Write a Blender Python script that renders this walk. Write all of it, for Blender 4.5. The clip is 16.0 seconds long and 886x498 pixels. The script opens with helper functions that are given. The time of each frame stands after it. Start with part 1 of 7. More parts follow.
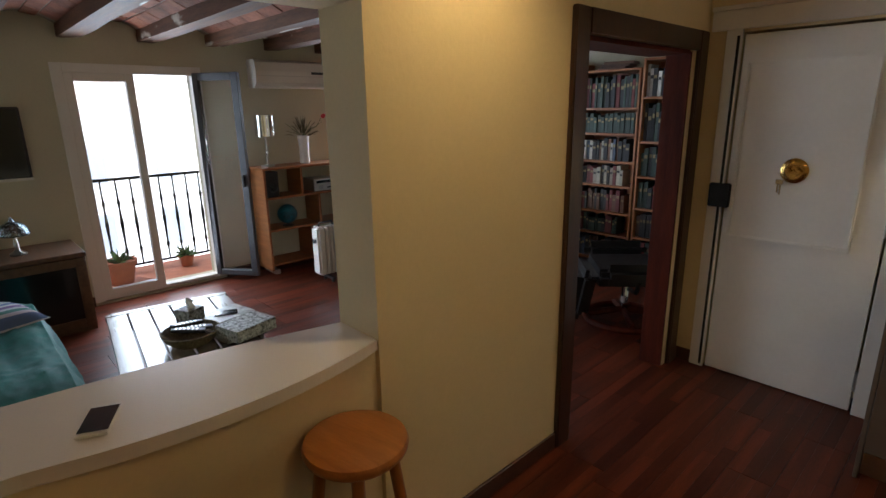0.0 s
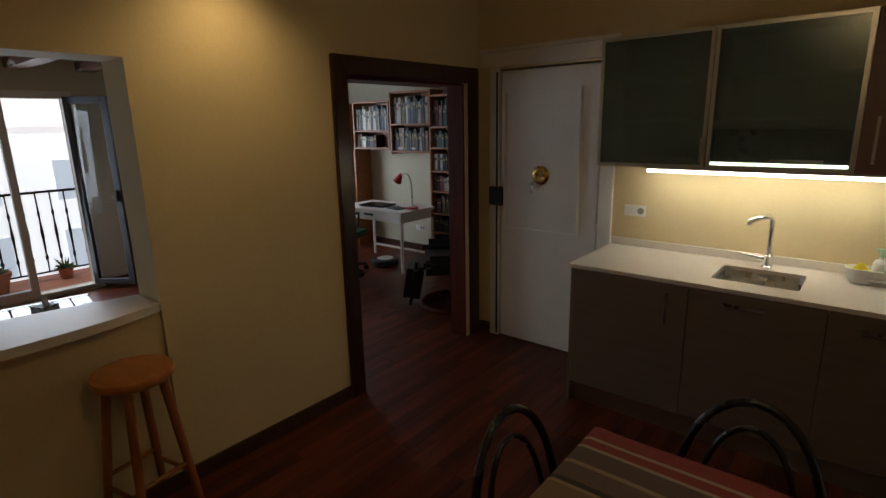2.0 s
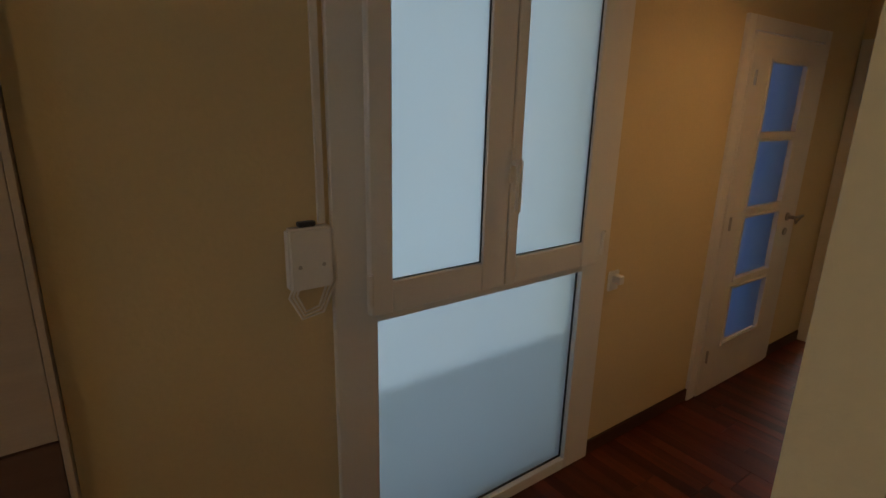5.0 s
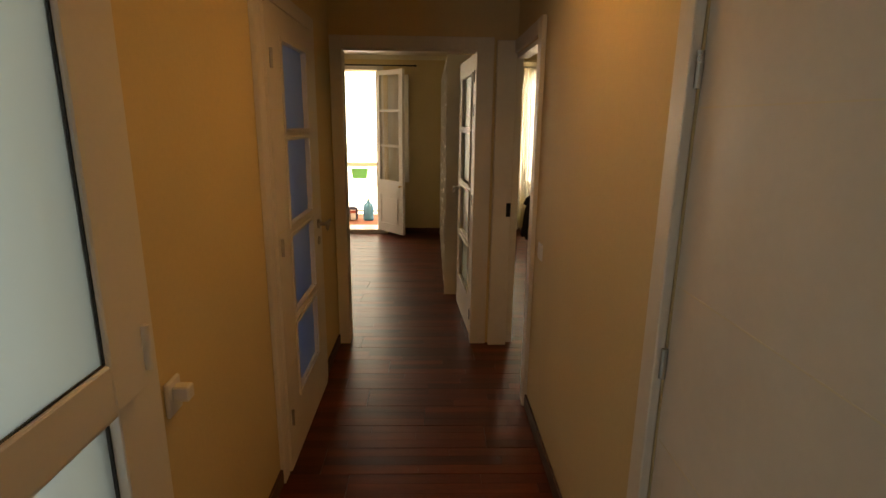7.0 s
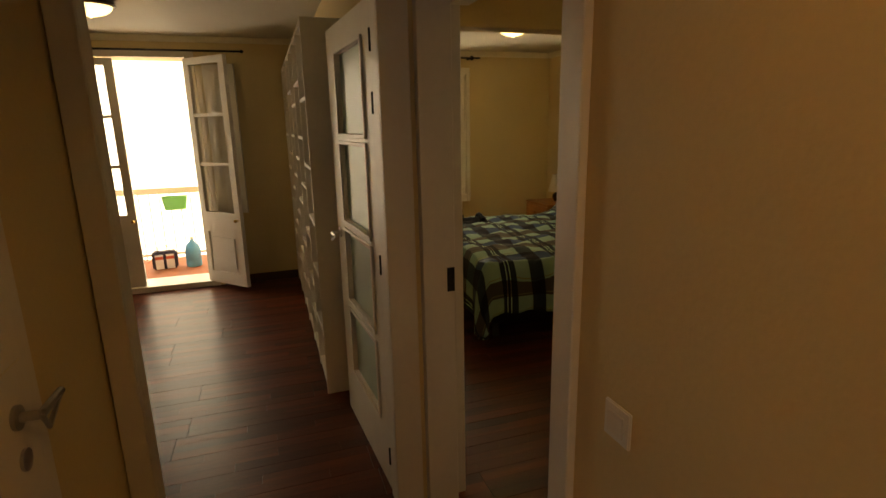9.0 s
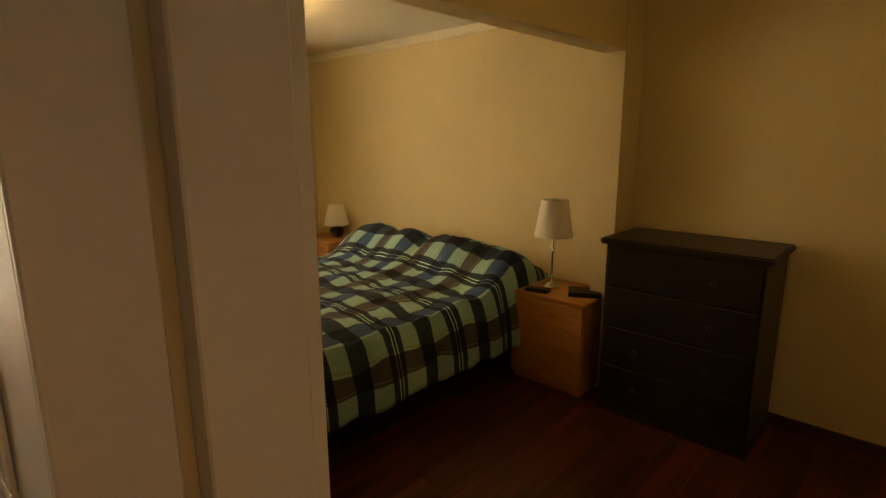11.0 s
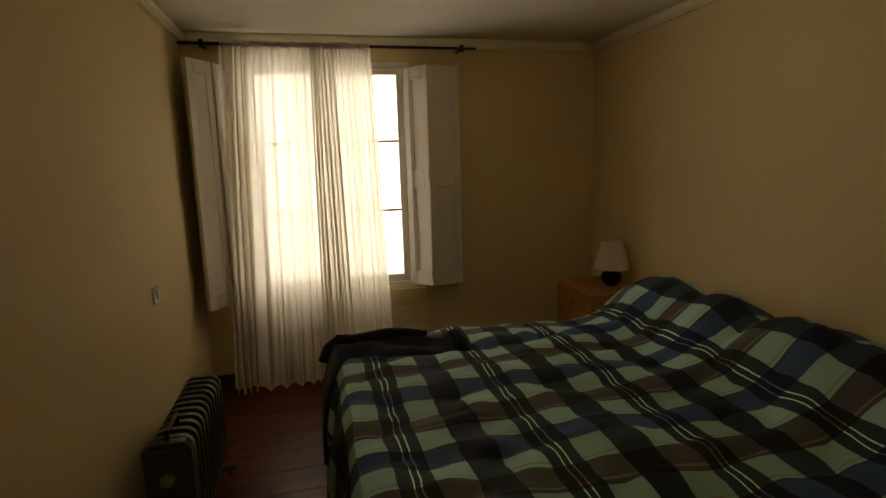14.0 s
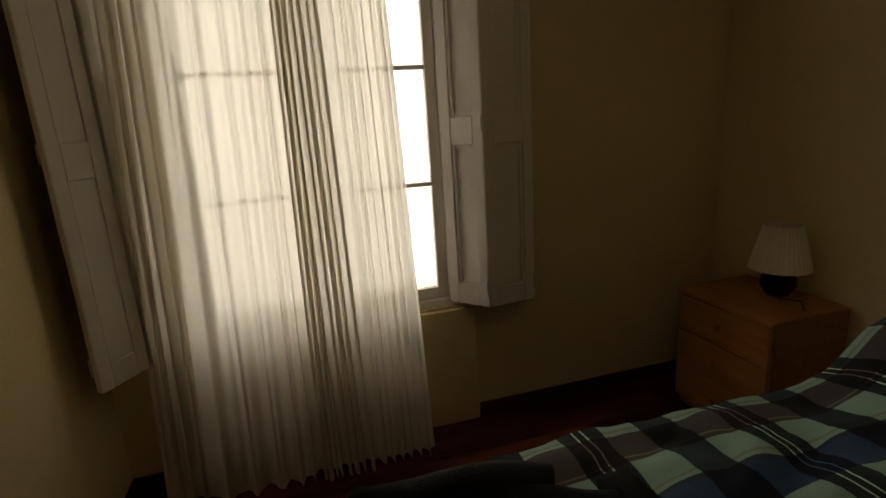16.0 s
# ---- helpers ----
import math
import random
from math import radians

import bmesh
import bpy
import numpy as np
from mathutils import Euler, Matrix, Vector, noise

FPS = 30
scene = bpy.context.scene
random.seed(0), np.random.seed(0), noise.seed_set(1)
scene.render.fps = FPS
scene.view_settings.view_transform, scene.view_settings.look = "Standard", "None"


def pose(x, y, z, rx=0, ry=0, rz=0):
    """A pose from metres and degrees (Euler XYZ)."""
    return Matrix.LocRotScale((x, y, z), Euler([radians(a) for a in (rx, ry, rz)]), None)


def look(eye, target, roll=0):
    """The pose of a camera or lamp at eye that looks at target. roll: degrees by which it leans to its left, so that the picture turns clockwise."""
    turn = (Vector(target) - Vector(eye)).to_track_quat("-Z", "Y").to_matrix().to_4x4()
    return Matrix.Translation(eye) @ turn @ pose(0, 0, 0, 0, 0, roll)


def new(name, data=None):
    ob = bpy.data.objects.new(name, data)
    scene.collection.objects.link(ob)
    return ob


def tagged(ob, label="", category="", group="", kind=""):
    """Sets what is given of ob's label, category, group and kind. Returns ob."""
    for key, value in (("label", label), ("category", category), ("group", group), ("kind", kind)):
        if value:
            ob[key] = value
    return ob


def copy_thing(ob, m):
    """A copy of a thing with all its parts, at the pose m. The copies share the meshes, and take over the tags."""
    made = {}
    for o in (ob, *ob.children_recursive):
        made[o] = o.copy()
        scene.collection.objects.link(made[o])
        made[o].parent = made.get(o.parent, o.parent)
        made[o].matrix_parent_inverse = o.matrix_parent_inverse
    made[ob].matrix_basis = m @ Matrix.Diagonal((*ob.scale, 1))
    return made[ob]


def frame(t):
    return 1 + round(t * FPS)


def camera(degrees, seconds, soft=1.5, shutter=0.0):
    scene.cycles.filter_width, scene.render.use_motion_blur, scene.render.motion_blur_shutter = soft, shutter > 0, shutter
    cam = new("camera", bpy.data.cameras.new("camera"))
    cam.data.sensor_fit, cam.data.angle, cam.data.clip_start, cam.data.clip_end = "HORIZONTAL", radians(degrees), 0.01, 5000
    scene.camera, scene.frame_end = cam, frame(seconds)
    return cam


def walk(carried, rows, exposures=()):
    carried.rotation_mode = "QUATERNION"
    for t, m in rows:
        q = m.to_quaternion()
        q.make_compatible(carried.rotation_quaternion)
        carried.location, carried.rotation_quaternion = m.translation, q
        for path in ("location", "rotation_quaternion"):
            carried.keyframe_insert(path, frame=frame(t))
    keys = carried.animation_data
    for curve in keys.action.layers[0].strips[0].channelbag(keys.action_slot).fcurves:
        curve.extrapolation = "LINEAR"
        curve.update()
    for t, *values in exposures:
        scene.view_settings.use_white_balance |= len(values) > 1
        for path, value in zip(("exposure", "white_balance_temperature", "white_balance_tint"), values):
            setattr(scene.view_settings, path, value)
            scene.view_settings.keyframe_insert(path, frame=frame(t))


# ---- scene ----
cam = camera(80.3, 16.0)
PATH = [
    (0, (0.022, 0.126, 1.708), (-1.386, 1.448, 1.188), -0.9),
    (0.5, (0.357, 0.165, 1.707), (-1.205, 1.297, 1.18), 0.4),
    (1, (0.658, 0.114, 1.706), (-0.873, 1.315, 1.245), -1.3),
    (1.5, (0.901, 0.073, 1.733), (-0.518, 1.403, 1.268), -1.3),
    (2, (1.13, 0.155, 1.729), (-0.111, 1.652, 1.259), -1.2),
    (2.5, (1.424, 0.291, 1.724), (0.399, 1.935, 1.229), 0.7),
    (3, (1.645, 0.449, 1.726), (1.115, 2.297, 1.175), -0.5),
    (3.5, (1.746, 0.691, 1.737), (1.561, 2.595, 1.151), -0.8),
    (4, (1.837, 0.982, 1.727), (2.072, 2.879, 1.141), -1.3),
    (4.5, (2.059, 1.313, 1.702), (2.668, 3.132, 1.136), -1.0),
    (5, (2.27, 1.594, 1.668), (3.399, 3.153, 1.126), 1.3),
    (5.2, (2.335, 1.684, 1.661), (3.69, 3.053, 1.122), 2.4),
    (7.3, (3.198, 2.373, 1.575), (5.131, 2.198, 1.09), -1.2),
    (7.5, (3.35, 2.388, 1.568), (5.276, 2.163, 1.077), -2.1),
    (8, (3.806, 2.38, 1.584), (5.739, 2.192, 1.107), -0.3),
    (8.5, (4.274, 2.409, 1.563), (6.189, 2.069, 1.098), -0.0),
    (9, (4.725, 2.428, 1.58), (6.571, 1.815, 1.116), -1.2),
    (9.5, (5.134, 2.366, 1.595), (6.905, 1.549, 1.153), -1.4),
    (10, (5.508, 2.314, 1.577), (6.969, 1.009, 1.177), -0.1),
    (10.2, (5.619, 2.301, 1.582), (6.944, 0.861, 1.172), 0.0),
    (12.3, (6.495, 1.447, 1.55), (8.148, 0.364, 1.239), -3.8),
    (12.5, (6.527, 1.348, 1.556), (8.324, 0.515, 1.275), -2.6),
    (13, (6.577, 1.208, 1.544), (8.486, 0.702, 1.227), -1.3),
    (13.5, (6.739, 1.14, 1.525), (8.662, 0.706, 1.187), -1.0),
    (14, (7.07, 1.094, 1.539), (8.987, 0.626, 1.213), -1.8),
    (14.5, (7.397, 0.968, 1.526), (9.339, 0.634, 1.184), -2.1),
    (15, (7.773, 0.896, 1.514), (9.711, 0.638, 1.091), -0.8),
    (15.5, (8.213, 1.006, 1.496), (10.097, 0.518, 1.035), -3.8),
    (16, (8.686, 1.077, 1.492), (10.55, 0.542, 1.002), -3.6),
]
EXPOSURES = [(0.0, -0.05, 5950, 10), (0.5, -0.6, 6000, 10), (1.0, -0.85, 6100, 10), (1.5, -1.05, 6150, 10), (2.0, -1.1, 6200, 10), (2.5, -1.0, 6300, 10), (3.0, -0.3, 6400, 10), (3.5, -0.3, 6500, 10), (4.5, -0.35, 6300, 10), (5.2, -0.55, 6200, 10), (7.3, -0.5, 9200, 10), (8.5, -0.9, 9900, 10), (10.2, -0.45, 10800, 10), (12.3, -0.05, 8400, 10), (12.5, -0.2, 8300, 10), (13.0, -1.0, 8200, 10), (13.5, -1.45, 7900, 10), (14.0, -1.95, 7800, 10), (14.5, -2.05, 7800, 10), (15.2, -2.6, 7400, 10), (16.0, -2.7, 7200, 10)]
walk(cam, [(t, look(eye, target, roll)) for t, eye, target, roll in PATH], EXPOSURES)

# ---- world, sun and exposure ----
world = bpy.data.worlds.new("world")
scene.world = world
world.use_nodes = True
wn = world.node_tree.nodes
sky = wn.new("ShaderNodeTexSky")
sky.sky_type, sky.sun_disc = "NISHITA", False
sky.sun_elevation, sky.sun_rotation = radians(48), radians(60)
wn["Background"].inputs[1].default_value = 0.12
world.node_tree.links.new(sky.outputs[0], wn["Background"].inputs[0])
sun = new("sun", bpy.data.lights.new("sun", "SUN"))
sun.data.energy, sun.data.angle, sun.data.color = 2.5, radians(0.6), (1.0, 0.95, 0.87)
sun.matrix_world = look((0, 0, 20), (3, 6, 0))


def lamp(name, kind, m, energy, color, size=0.1, size_y=0.0, spread=180):
    d = bpy.data.lights.new(name, kind)
    d.energy, d.color = energy, color
    if kind == "AREA":
        d.shape = "RECTANGLE"
        d.size, d.size_y = size, size_y or size
        d.spread = radians(spread)
    else:
        d.shadow_soft_size = size
    ob = new(name, d)
    ob.matrix_world = m
    return ob


DAY = (0.80, 0.90, 1.0)
WARM = (1.0, 0.72, 0.34)
# daylight in the openings
lamp("window_light", "AREA", look((-5.40, 1.5, 1.1), (0, 1.5, 0.9)), 50, DAY, 0.95, 1.85)
# next two stand at unseen openings, added to brighten hatch and study
lamp("window_light", "AREA", look((-5.40, -1.45, 1.1), (0, -0.6, 0.9)), 30, DAY, 0.95, 1.85)
lamp("window_light", "AREA", look((-5.42, 4.1, 1.5), (-2, 4.1, 0.9)), 58, DAY, 0.9, 1.2)
lamp("window_light", "AREA", look((10.40, 3.4, 1.15), (6, 3.1, 0.8)), 1.2, (1.0, 0.96, 0.90), 0.62, 2.0)
lamp("window_light", "AREA", look((11.14, 0.94, 1.44), (6, 0.94, 1.40)), 54, (1.0, 0.95, 0.87), 1.05, 1.5)
# lamps of the rooms, with some added fill lamps
lamp("kitchen_lamp", "SPOT", look((-0.98, 1.5, 2.52), (-1.32, 1.5, 1.0)), 26, WARM, 0.05)
bpy.data.lights["kitchen_lamp"].spot_size, bpy.data.lights["kitchen_lamp"].spot_blend = radians(125), 1.0
# unseen warm fill, added to brighten table, units and entrance
lamp("dining_fill", "POINT", pose(0.9, 0.8, 2.5), 15, (1.0, 0.68, 0.32), 0.12)
# fill spot for the corridor walls, added without a fixture
lamp("hall_fill", "SPOT", look((4.70, 2.10, 2.60), (4.70, 2.12, 0.0)), 36, (1.0, 0.53, 0.19), 0.06)
bpy.data.lights["hall_fill"].spot_size, bpy.data.lights["hall_fill"].spot_blend = radians(145), 0.9
lamp("room_lamp", "POINT", pose(9.02, 3.43, 2.27), 2.2, WARM, 0.10)
lamp("bedroom_lamp", "POINT", pose(9.22, 0.24, 2.27), 8.0, (1.0, 0.72, 0.37), 0.10)
# no fixture here: added fill for the bedroom west of the beam
lamp("bedroom_lamp", "POINT", pose(6.2, 0.2, 2.28), 4.5, WARM, 0.10)
lamp("strip_light", "AREA", look((0.65, 3.43, 1.402), (0.65, 3.50, 0.9)), 4.6, (0.98, 0.94, 0.72), 1.2, 0.03)


# ---- materials ----
def node_mat(name):
    m = bpy.data.materials.new(name)
    m.use_nodes = True
    return m, m.node_tree.nodes, m.node_tree.links, m.node_tree.nodes["Principled BSDF"]


def mat(name, color, rough=0.6, metal=0.0, vary=0.12, scale=6.0, bump=0.05, fine=90.0, stretch=(1, 1, 1), second=None, coat=0.0, island=0.0):
    """Two scales of noise over one base colour, with fine relief."""
    m, n, l, b = node_mat(name)
    co = n.new("ShaderNodeTexCoord")
    mp = n.new("ShaderNodeMapping")
    mp.inputs["Scale"].default_value = stretch
    l.new(co.outputs["Object"], mp.inputs[0])
    big, small = n.new("ShaderNodeTexNoise"), n.new("ShaderNodeTexNoise")
    big.inputs["Scale"].default_value, small.inputs["Scale"].default_value = scale, fine
    big.inputs["Detail"].default_value, small.inputs["Detail"].default_value = 4, 2
    l.new(mp.outputs[0], big.inputs["Vector"])
    l.new(mp.outputs[0], small.inputs["Vector"])
    mix = n.new("ShaderNodeMix")
    mix.data_type = "RGBA"
    dark = second or [c * (1 - vary * 1.6) for c in color]
    mix.inputs[6].default_value = (*dark, 1)
    mix.inputs[7].default_value = (*[min(1, c * (1 + vary * 0.6)) for c in color], 1)
    add = n.new("ShaderNodeMath")
    add.operation = "MULTIPLY_ADD"
    l.new(small.outputs[0], add.inputs[0])
    add.inputs[1].default_value = 0.35
    l.new(big.outputs[0], add.inputs[2])
    sh = n.new("ShaderNodeMapRange")
    sh.inputs[1].default_value, sh.inputs[2].default_value = 0.42, 0.92
    l.new(add.outputs[0], sh.inputs[0])
    l.new(sh.outputs[0], mix.inputs[0])
    out = mix.outputs[2]
    if island:
        info, hs = n.new("ShaderNodeObjectInfo"), n.new("ShaderNodeHueSaturation")
        geo = n.new("ShaderNodeNewGeometry")
        s = n.new("ShaderNodeMath")
        l.new(info.outputs["Random"], s.inputs[0])
        l.new(geo.outputs["Random Per Island"], s.inputs[1])
        fr = n.new("ShaderNodeMath")
        fr.operation = "FRACT"
        l.new(s.outputs[0], fr.inputs[0])
        vr = n.new("ShaderNodeMapRange")
        vr.inputs[3].default_value, vr.inputs[4].default_value = 1 - island, 1 + island
        l.new(fr.outputs[0], vr.inputs[0])
        l.new(vr.outputs[0], hs.inputs["Value"])
        l.new(out, hs.inputs["Color"])
        out = hs.outputs[0]
    l.new(out, b.inputs["Base Color"])
    rr = n.new("ShaderNodeMapRange")
    rr.inputs[3].default_value, rr.inputs[4].default_value = max(0.02, rough - 0.06), min(1, rough + 0.08)
    l.new(big.outputs[0], rr.inputs[0])
    l.new(rr.outputs[0], b.inputs["Roughness"])
    b.inputs["Metallic"].default_value = metal
    b.inputs["Coat Weight"].default_value = coat
    b.inputs["Coat Roughness"].default_value = 0.15
    if bump:
        bp = n.new("ShaderNodeBump")
        bp.inputs["Strength"].default_value, bp.inputs["Distance"].default_value = bump, 0.01
        l.new(small.outputs[0], bp.inputs["Height"])
        l.new(bp.outputs[0], b.inputs["Normal"])
    return m


def wood(name, color, second, rough=0.4, axis=0, coat=0.2, scale=3.0, island=0.0):
    st = [9, 9, 9]
    st[axis] = 0.9
    return mat(name, color, rough, 0, 0.2, scale, 0.06, 22, tuple(st), second, coat, island)


def glass(name, rough=0.0, color=(1, 1, 1), thin=True):
    m, n, l, b = node_mat(name)
    b.inputs["Base Color"].default_value = (*color, 1)
    b.inputs["Roughness"].default_value = rough
    b.inputs["Transmission Weight"].default_value = 1.0
    b.inputs["IOR"].default_value = 1.45
    return m


def glow(name, color, strength):
    m, n, l, b = node_mat(name)
    b.inputs["Base Color"].default_value = (*color, 1)
    b.inputs["Emission Color"].default_value = (*color, 1)
    b.inputs["Emission Strength"].default_value = strength
    return m


M_WALL = mat("wall_paint", (0.72, 0.58, 0.33), 0.75, 0, 0.05, 1.3, 0.10, 60)
M_WALL_PALE = mat("pale_wall_paint", (0.60, 0.56, 0.42), 0.8, 0, 0.06, 1.5, 0.10, 60)
M_CEIL = mat("ceiling_paint", (0.74, 0.70, 0.60), 0.8, 0, 0.04, 1.5, 0.06, 60)
M_CORNICE = mat("cornice_paint", (0.80, 0.74, 0.60), 0.7, 0, 0.05, 3, 0.05, 60)
M_WHITE = mat("white_lacquer", (0.78, 0.74, 0.68), 0.38, 0, 0.05, 3, 0.03, 40)
M_PVC = mat("white_plastic_frame", (0.80, 0.78, 0.74), 0.35, 0, 0.03, 3, 0.0)
M_FRAME = wood("dark_stained_frame", (0.060, 0.022, 0.012), (0.022, 0.008, 0.005), 0.33, 2, 0.35)
M_JAMB = wood("red_stained_jamb", (0.10, 0.020, 0.010), (0.05, 0.010, 0.006), 0.5, 2, 0.0)
M_JAMB.node_tree.nodes["Principled BSDF"].inputs["Specular IOR Level"].default_value = 0.12
M_BASE = wood("baseboard_wood", (0.07, 0.026, 0.014), (0.035, 0.013, 0.008), 0.4, 0, 0.2)
M_PLANK = wood("floor_plank", (0.125, 0.027, 0.012), (0.050, 0.012, 0.006), 0.37, 0, 0.03, 1.6, 0.45)
M_PLANK.node_tree.nodes["Principled BSDF"].inputs["Specular IOR Level"].default_value = 0.26
M_SUB = mat("floor_joint", (0.02, 0.008, 0.006), 0.7)
M_BEAM = wood("old_beam_wood", (0.17, 0.075, 0.035), (0.05, 0.022, 0.011), 0.7, 0, 0.0, 2.0)
M_BRICK = mat("vault_brick", (0.27, 0.105, 0.06), 0.9, 0, 0.35, 5, 0.5, 45, (1, 1, 1), None, 0, 0.3)
M_MORTAR = mat("vault_mortar", (0.30, 0.24, 0.19), 0.95, 0, 0.3, 6, 0.5, 60)
M_STONE = mat("worktop_stone", (0.74, 0.67, 0.60), 0.30, 0, 0.02, 160, 0.0, 400)
M_TAUPE = wood("taupe_laminate", (0.155, 0.118, 0.090), (0.145, 0.110, 0.084), 0.5, 0, 0.0)
M_BROWN = wood("brown_laminate", (0.165, 0.09, 0.064), (0.152, 0.082, 0.058), 0.45, 0, 0.0)
M_BEIGE = wood("beige_laminate", (0.50, 0.405, 0.31), (0.48, 0.388, 0.296), 0.45, 0, 0.0)
M_STEEL = mat("brushed_steel", (0.50, 0.48, 0.45), 0.28, 1.0, 0.1, 10, 0.02, 120)
M_CHROME = mat("chrome", (0.82, 0.82, 0.82), 0.08, 1.0, 0.03, 10, 0.0)
M_ALU = mat("aluminium", (0.58, 0.56, 0.52), 0.35, 1.0, 0.06, 10, 0.02)
M_BRASS = mat("brass", (0.75, 0.50, 0.16), 0.22, 1.0, 0.15, 14, 0.02)
M_BLACK = mat("black_lacquer", (0.012, 0.012, 0.013), 0.25, 0, 0.2, 8, 0.0)
M_BLACKMET = mat("black_iron", (0.02, 0.02, 0.02), 0.5, 0.6, 0.2, 12, 0.05)
M_LEATHER = mat("black_leather", (0.008, 0.008, 0.011), 0.38, 0, 0.25, 10, 0.25, 220)
M_PINE = wood("honey_pine", (0.42, 0.155, 0.035), (0.29, 0.095, 0.019), 0.32, 0, 0.4)
M_PINELEG = wood("honey_pine_leg", (0.36, 0.13, 0.031), (0.25, 0.082, 0.017), 0.35, 2, 0.3)
M_BEECH = wood("beech_veneer", (0.47, 0.20, 0.060), (0.36, 0.14, 0.040), 0.42, 0, 0.1)
M_SHELFWOOD = wood("shelf_wood", (0.36, 0.135, 0.040), (0.22, 0.075, 0.022), 0.45, 0, 0.1)
M_TVWOOD = wood("dark_oak", (0.14, 0.068, 0.033), (0.07, 0.031, 0.015), 0.45, 0, 0.1)
M_DRESSER = wood("espresso_wood", (0.022, 0.010, 0.008), (0.010, 0.005, 0.004), 0.4, 0, 0.1)
M_FROST = glass("frosted_glass", 0.55, (0.90, 0.94, 0.98))
M_FROSTGREEN = glass("satin_green_glass", 0.20, (0.52, 0.64, 0.56))
M_FROSTGREEN.node_tree.nodes["Principled BSDF"].inputs["Transmission Weight"].default_value = 0.90
M_GLASS = glass("clear_glass", 0.0)
M_SCREEN = mat("screen", (0.008, 0.010, 0.013), 0.12, 0, 0.1, 8, 0.0)
M_TERRACOTTA = mat("terracotta", (0.42, 0.15, 0.08), 0.8, 0, 0.15, 9, 0.2)
M_LEAF = mat("leaf_green", (0.07, 0.13, 0.04), 0.55, 0, 0.3, 20, 0.05, 90, (1, 1, 1), None, 0, 0.3)
M_TEAL = mat("teal_cloth", (0.004, 0.15, 0.13), 0.75, 0, 0.25, 8, 0.3, 160)
M_TABLEWOOD = wood("rustic_table_wood", (0.25, 0.21, 0.17), (0.12, 0.10, 0.08), 0.28, 0, 0.4)
M_SHADE = mat("white_pleated_shade", (0.82, 0.76, 0.66), 0.8, 0, 0.04, 8, 0.05)
M_RUBBER = mat("dark_plastic", (0.025, 0.025, 0.028), 0.5, 0, 0.2, 10, 0.02)
M_LAMPGLASS = glow("lit_lamp_glass", (1.0, 0.83, 0.50), 5.0)
M_STRIP = glow("lit_strip", (1.0, 0.95, 0.80), 16.0)
M_OUT_LIV = glow("street_haze", (0.90, 0.95, 1.0), 3.2)
M_OUT_BAL = glow("glowing_patio_wall", (1.0, 0.97, 0.92), 6.5)
M_FROSTGREEN2 = glass("satin_door_glass", 0.35, (0.44, 0.60, 0.51))
M_FROSTGREEN2.node_tree.nodes["Principled BSDF"].inputs["Transmission Weight"].default_value = 0.30
M_OUT_BLUE = glow("dim_blue_glow", (0.26, 0.40, 0.60), 0.42)
M_OUT_WELL = glow("light_well_glow", (0.54, 0.66, 0.72), 0.76)


# ---- builders ----
def put_box(bm, x0, y0, z0, x1, y1, z1):
    vs = [bm.verts.new(p) for p in ((x0, y0, z0), (x1, y0, z0), (x1, y1, z0), (x0, y1, z0), (x0, y0, z1), (x1, y0, z1), (x1, y1, z1), (x0, y1, z1))]
    for f in ((3, 2, 1, 0), (4, 5, 6, 7), (0, 1, 5, 4), (1, 2, 6, 5), (2, 3, 7, 6), (3, 0, 4, 7)):
        bm.faces.new([vs[i] for i in f])
    return vs


def boxes(*specs, bevel=0.0, segments=1):
    bm = bmesh.new()
    for s in specs:
        put_box(bm, *s)
    if bevel:
        bmesh.ops.bevel(bm, geom=list(bm.edges), offset=bevel, segments=segments, affect="EDGES", clamp_overlap=True)
    return bm


def rev(profile, n=24, x=0.0, y=0.0, bm=None, cap=True):
    """Turned shape from (radius, z) pairs."""
    bm = bm or bmesh.new()
    rings = [[bm.verts.new((x + r * math.cos(2 * math.pi * i / n), y + r * math.sin(2 * math.pi * i / n), z)) for i in range(n)] for r, z in profile]
    for a, b in zip(rings, rings[1:]):
        for i in range(n):
            bm.faces.new((a[i], a[(i + 1) % n], b[(i + 1) % n], b[i]))
    if cap:
        bm.faces.new(rings[0][::-1])
        bm.faces.new(rings[-1])
    return bm


def tube(points, radius, n=8, bm=None, closed=False):
    """A round bar along a line of points; radius a number or one for each point."""
    bm = bm or bmesh.new()
    pts = [Vector(p) for p in points]
    k = len(pts)
    rad = radius if isinstance(radius, (list, tuple)) else [radius] * k
    rings, up = [], None
    for i, p in enumerate(pts):
        a, b = (pts[i - 1] if i or closed else p), (pts[(i + 1) % k] if i < k - 1 or closed else p)
        d = (b - a).normalized()
        if up is None:
            up = d.orthogonal().normalized()
        up = (up - d * up.dot(d)).normalized()
        side = d.cross(up)
        rings.append([bm.verts.new(p + rad[i] * (math.cos(2 * math.pi * j / n) * up + math.sin(2 * math.pi * j / n) * side)) for j in range(n)])
    pairs = list(zip(rings, rings[1:])) + ([(rings[-1], rings[0])] if closed else [])
    for a, b in pairs:
        for j in range(n):
            bm.faces.new((a[j], a[(j + 1) % n], b[(j + 1) % n], b[j]))
    if not closed:
        bm.faces.new(rings[0][::-1])
        bm.faces.new(rings[-1])
    return bm


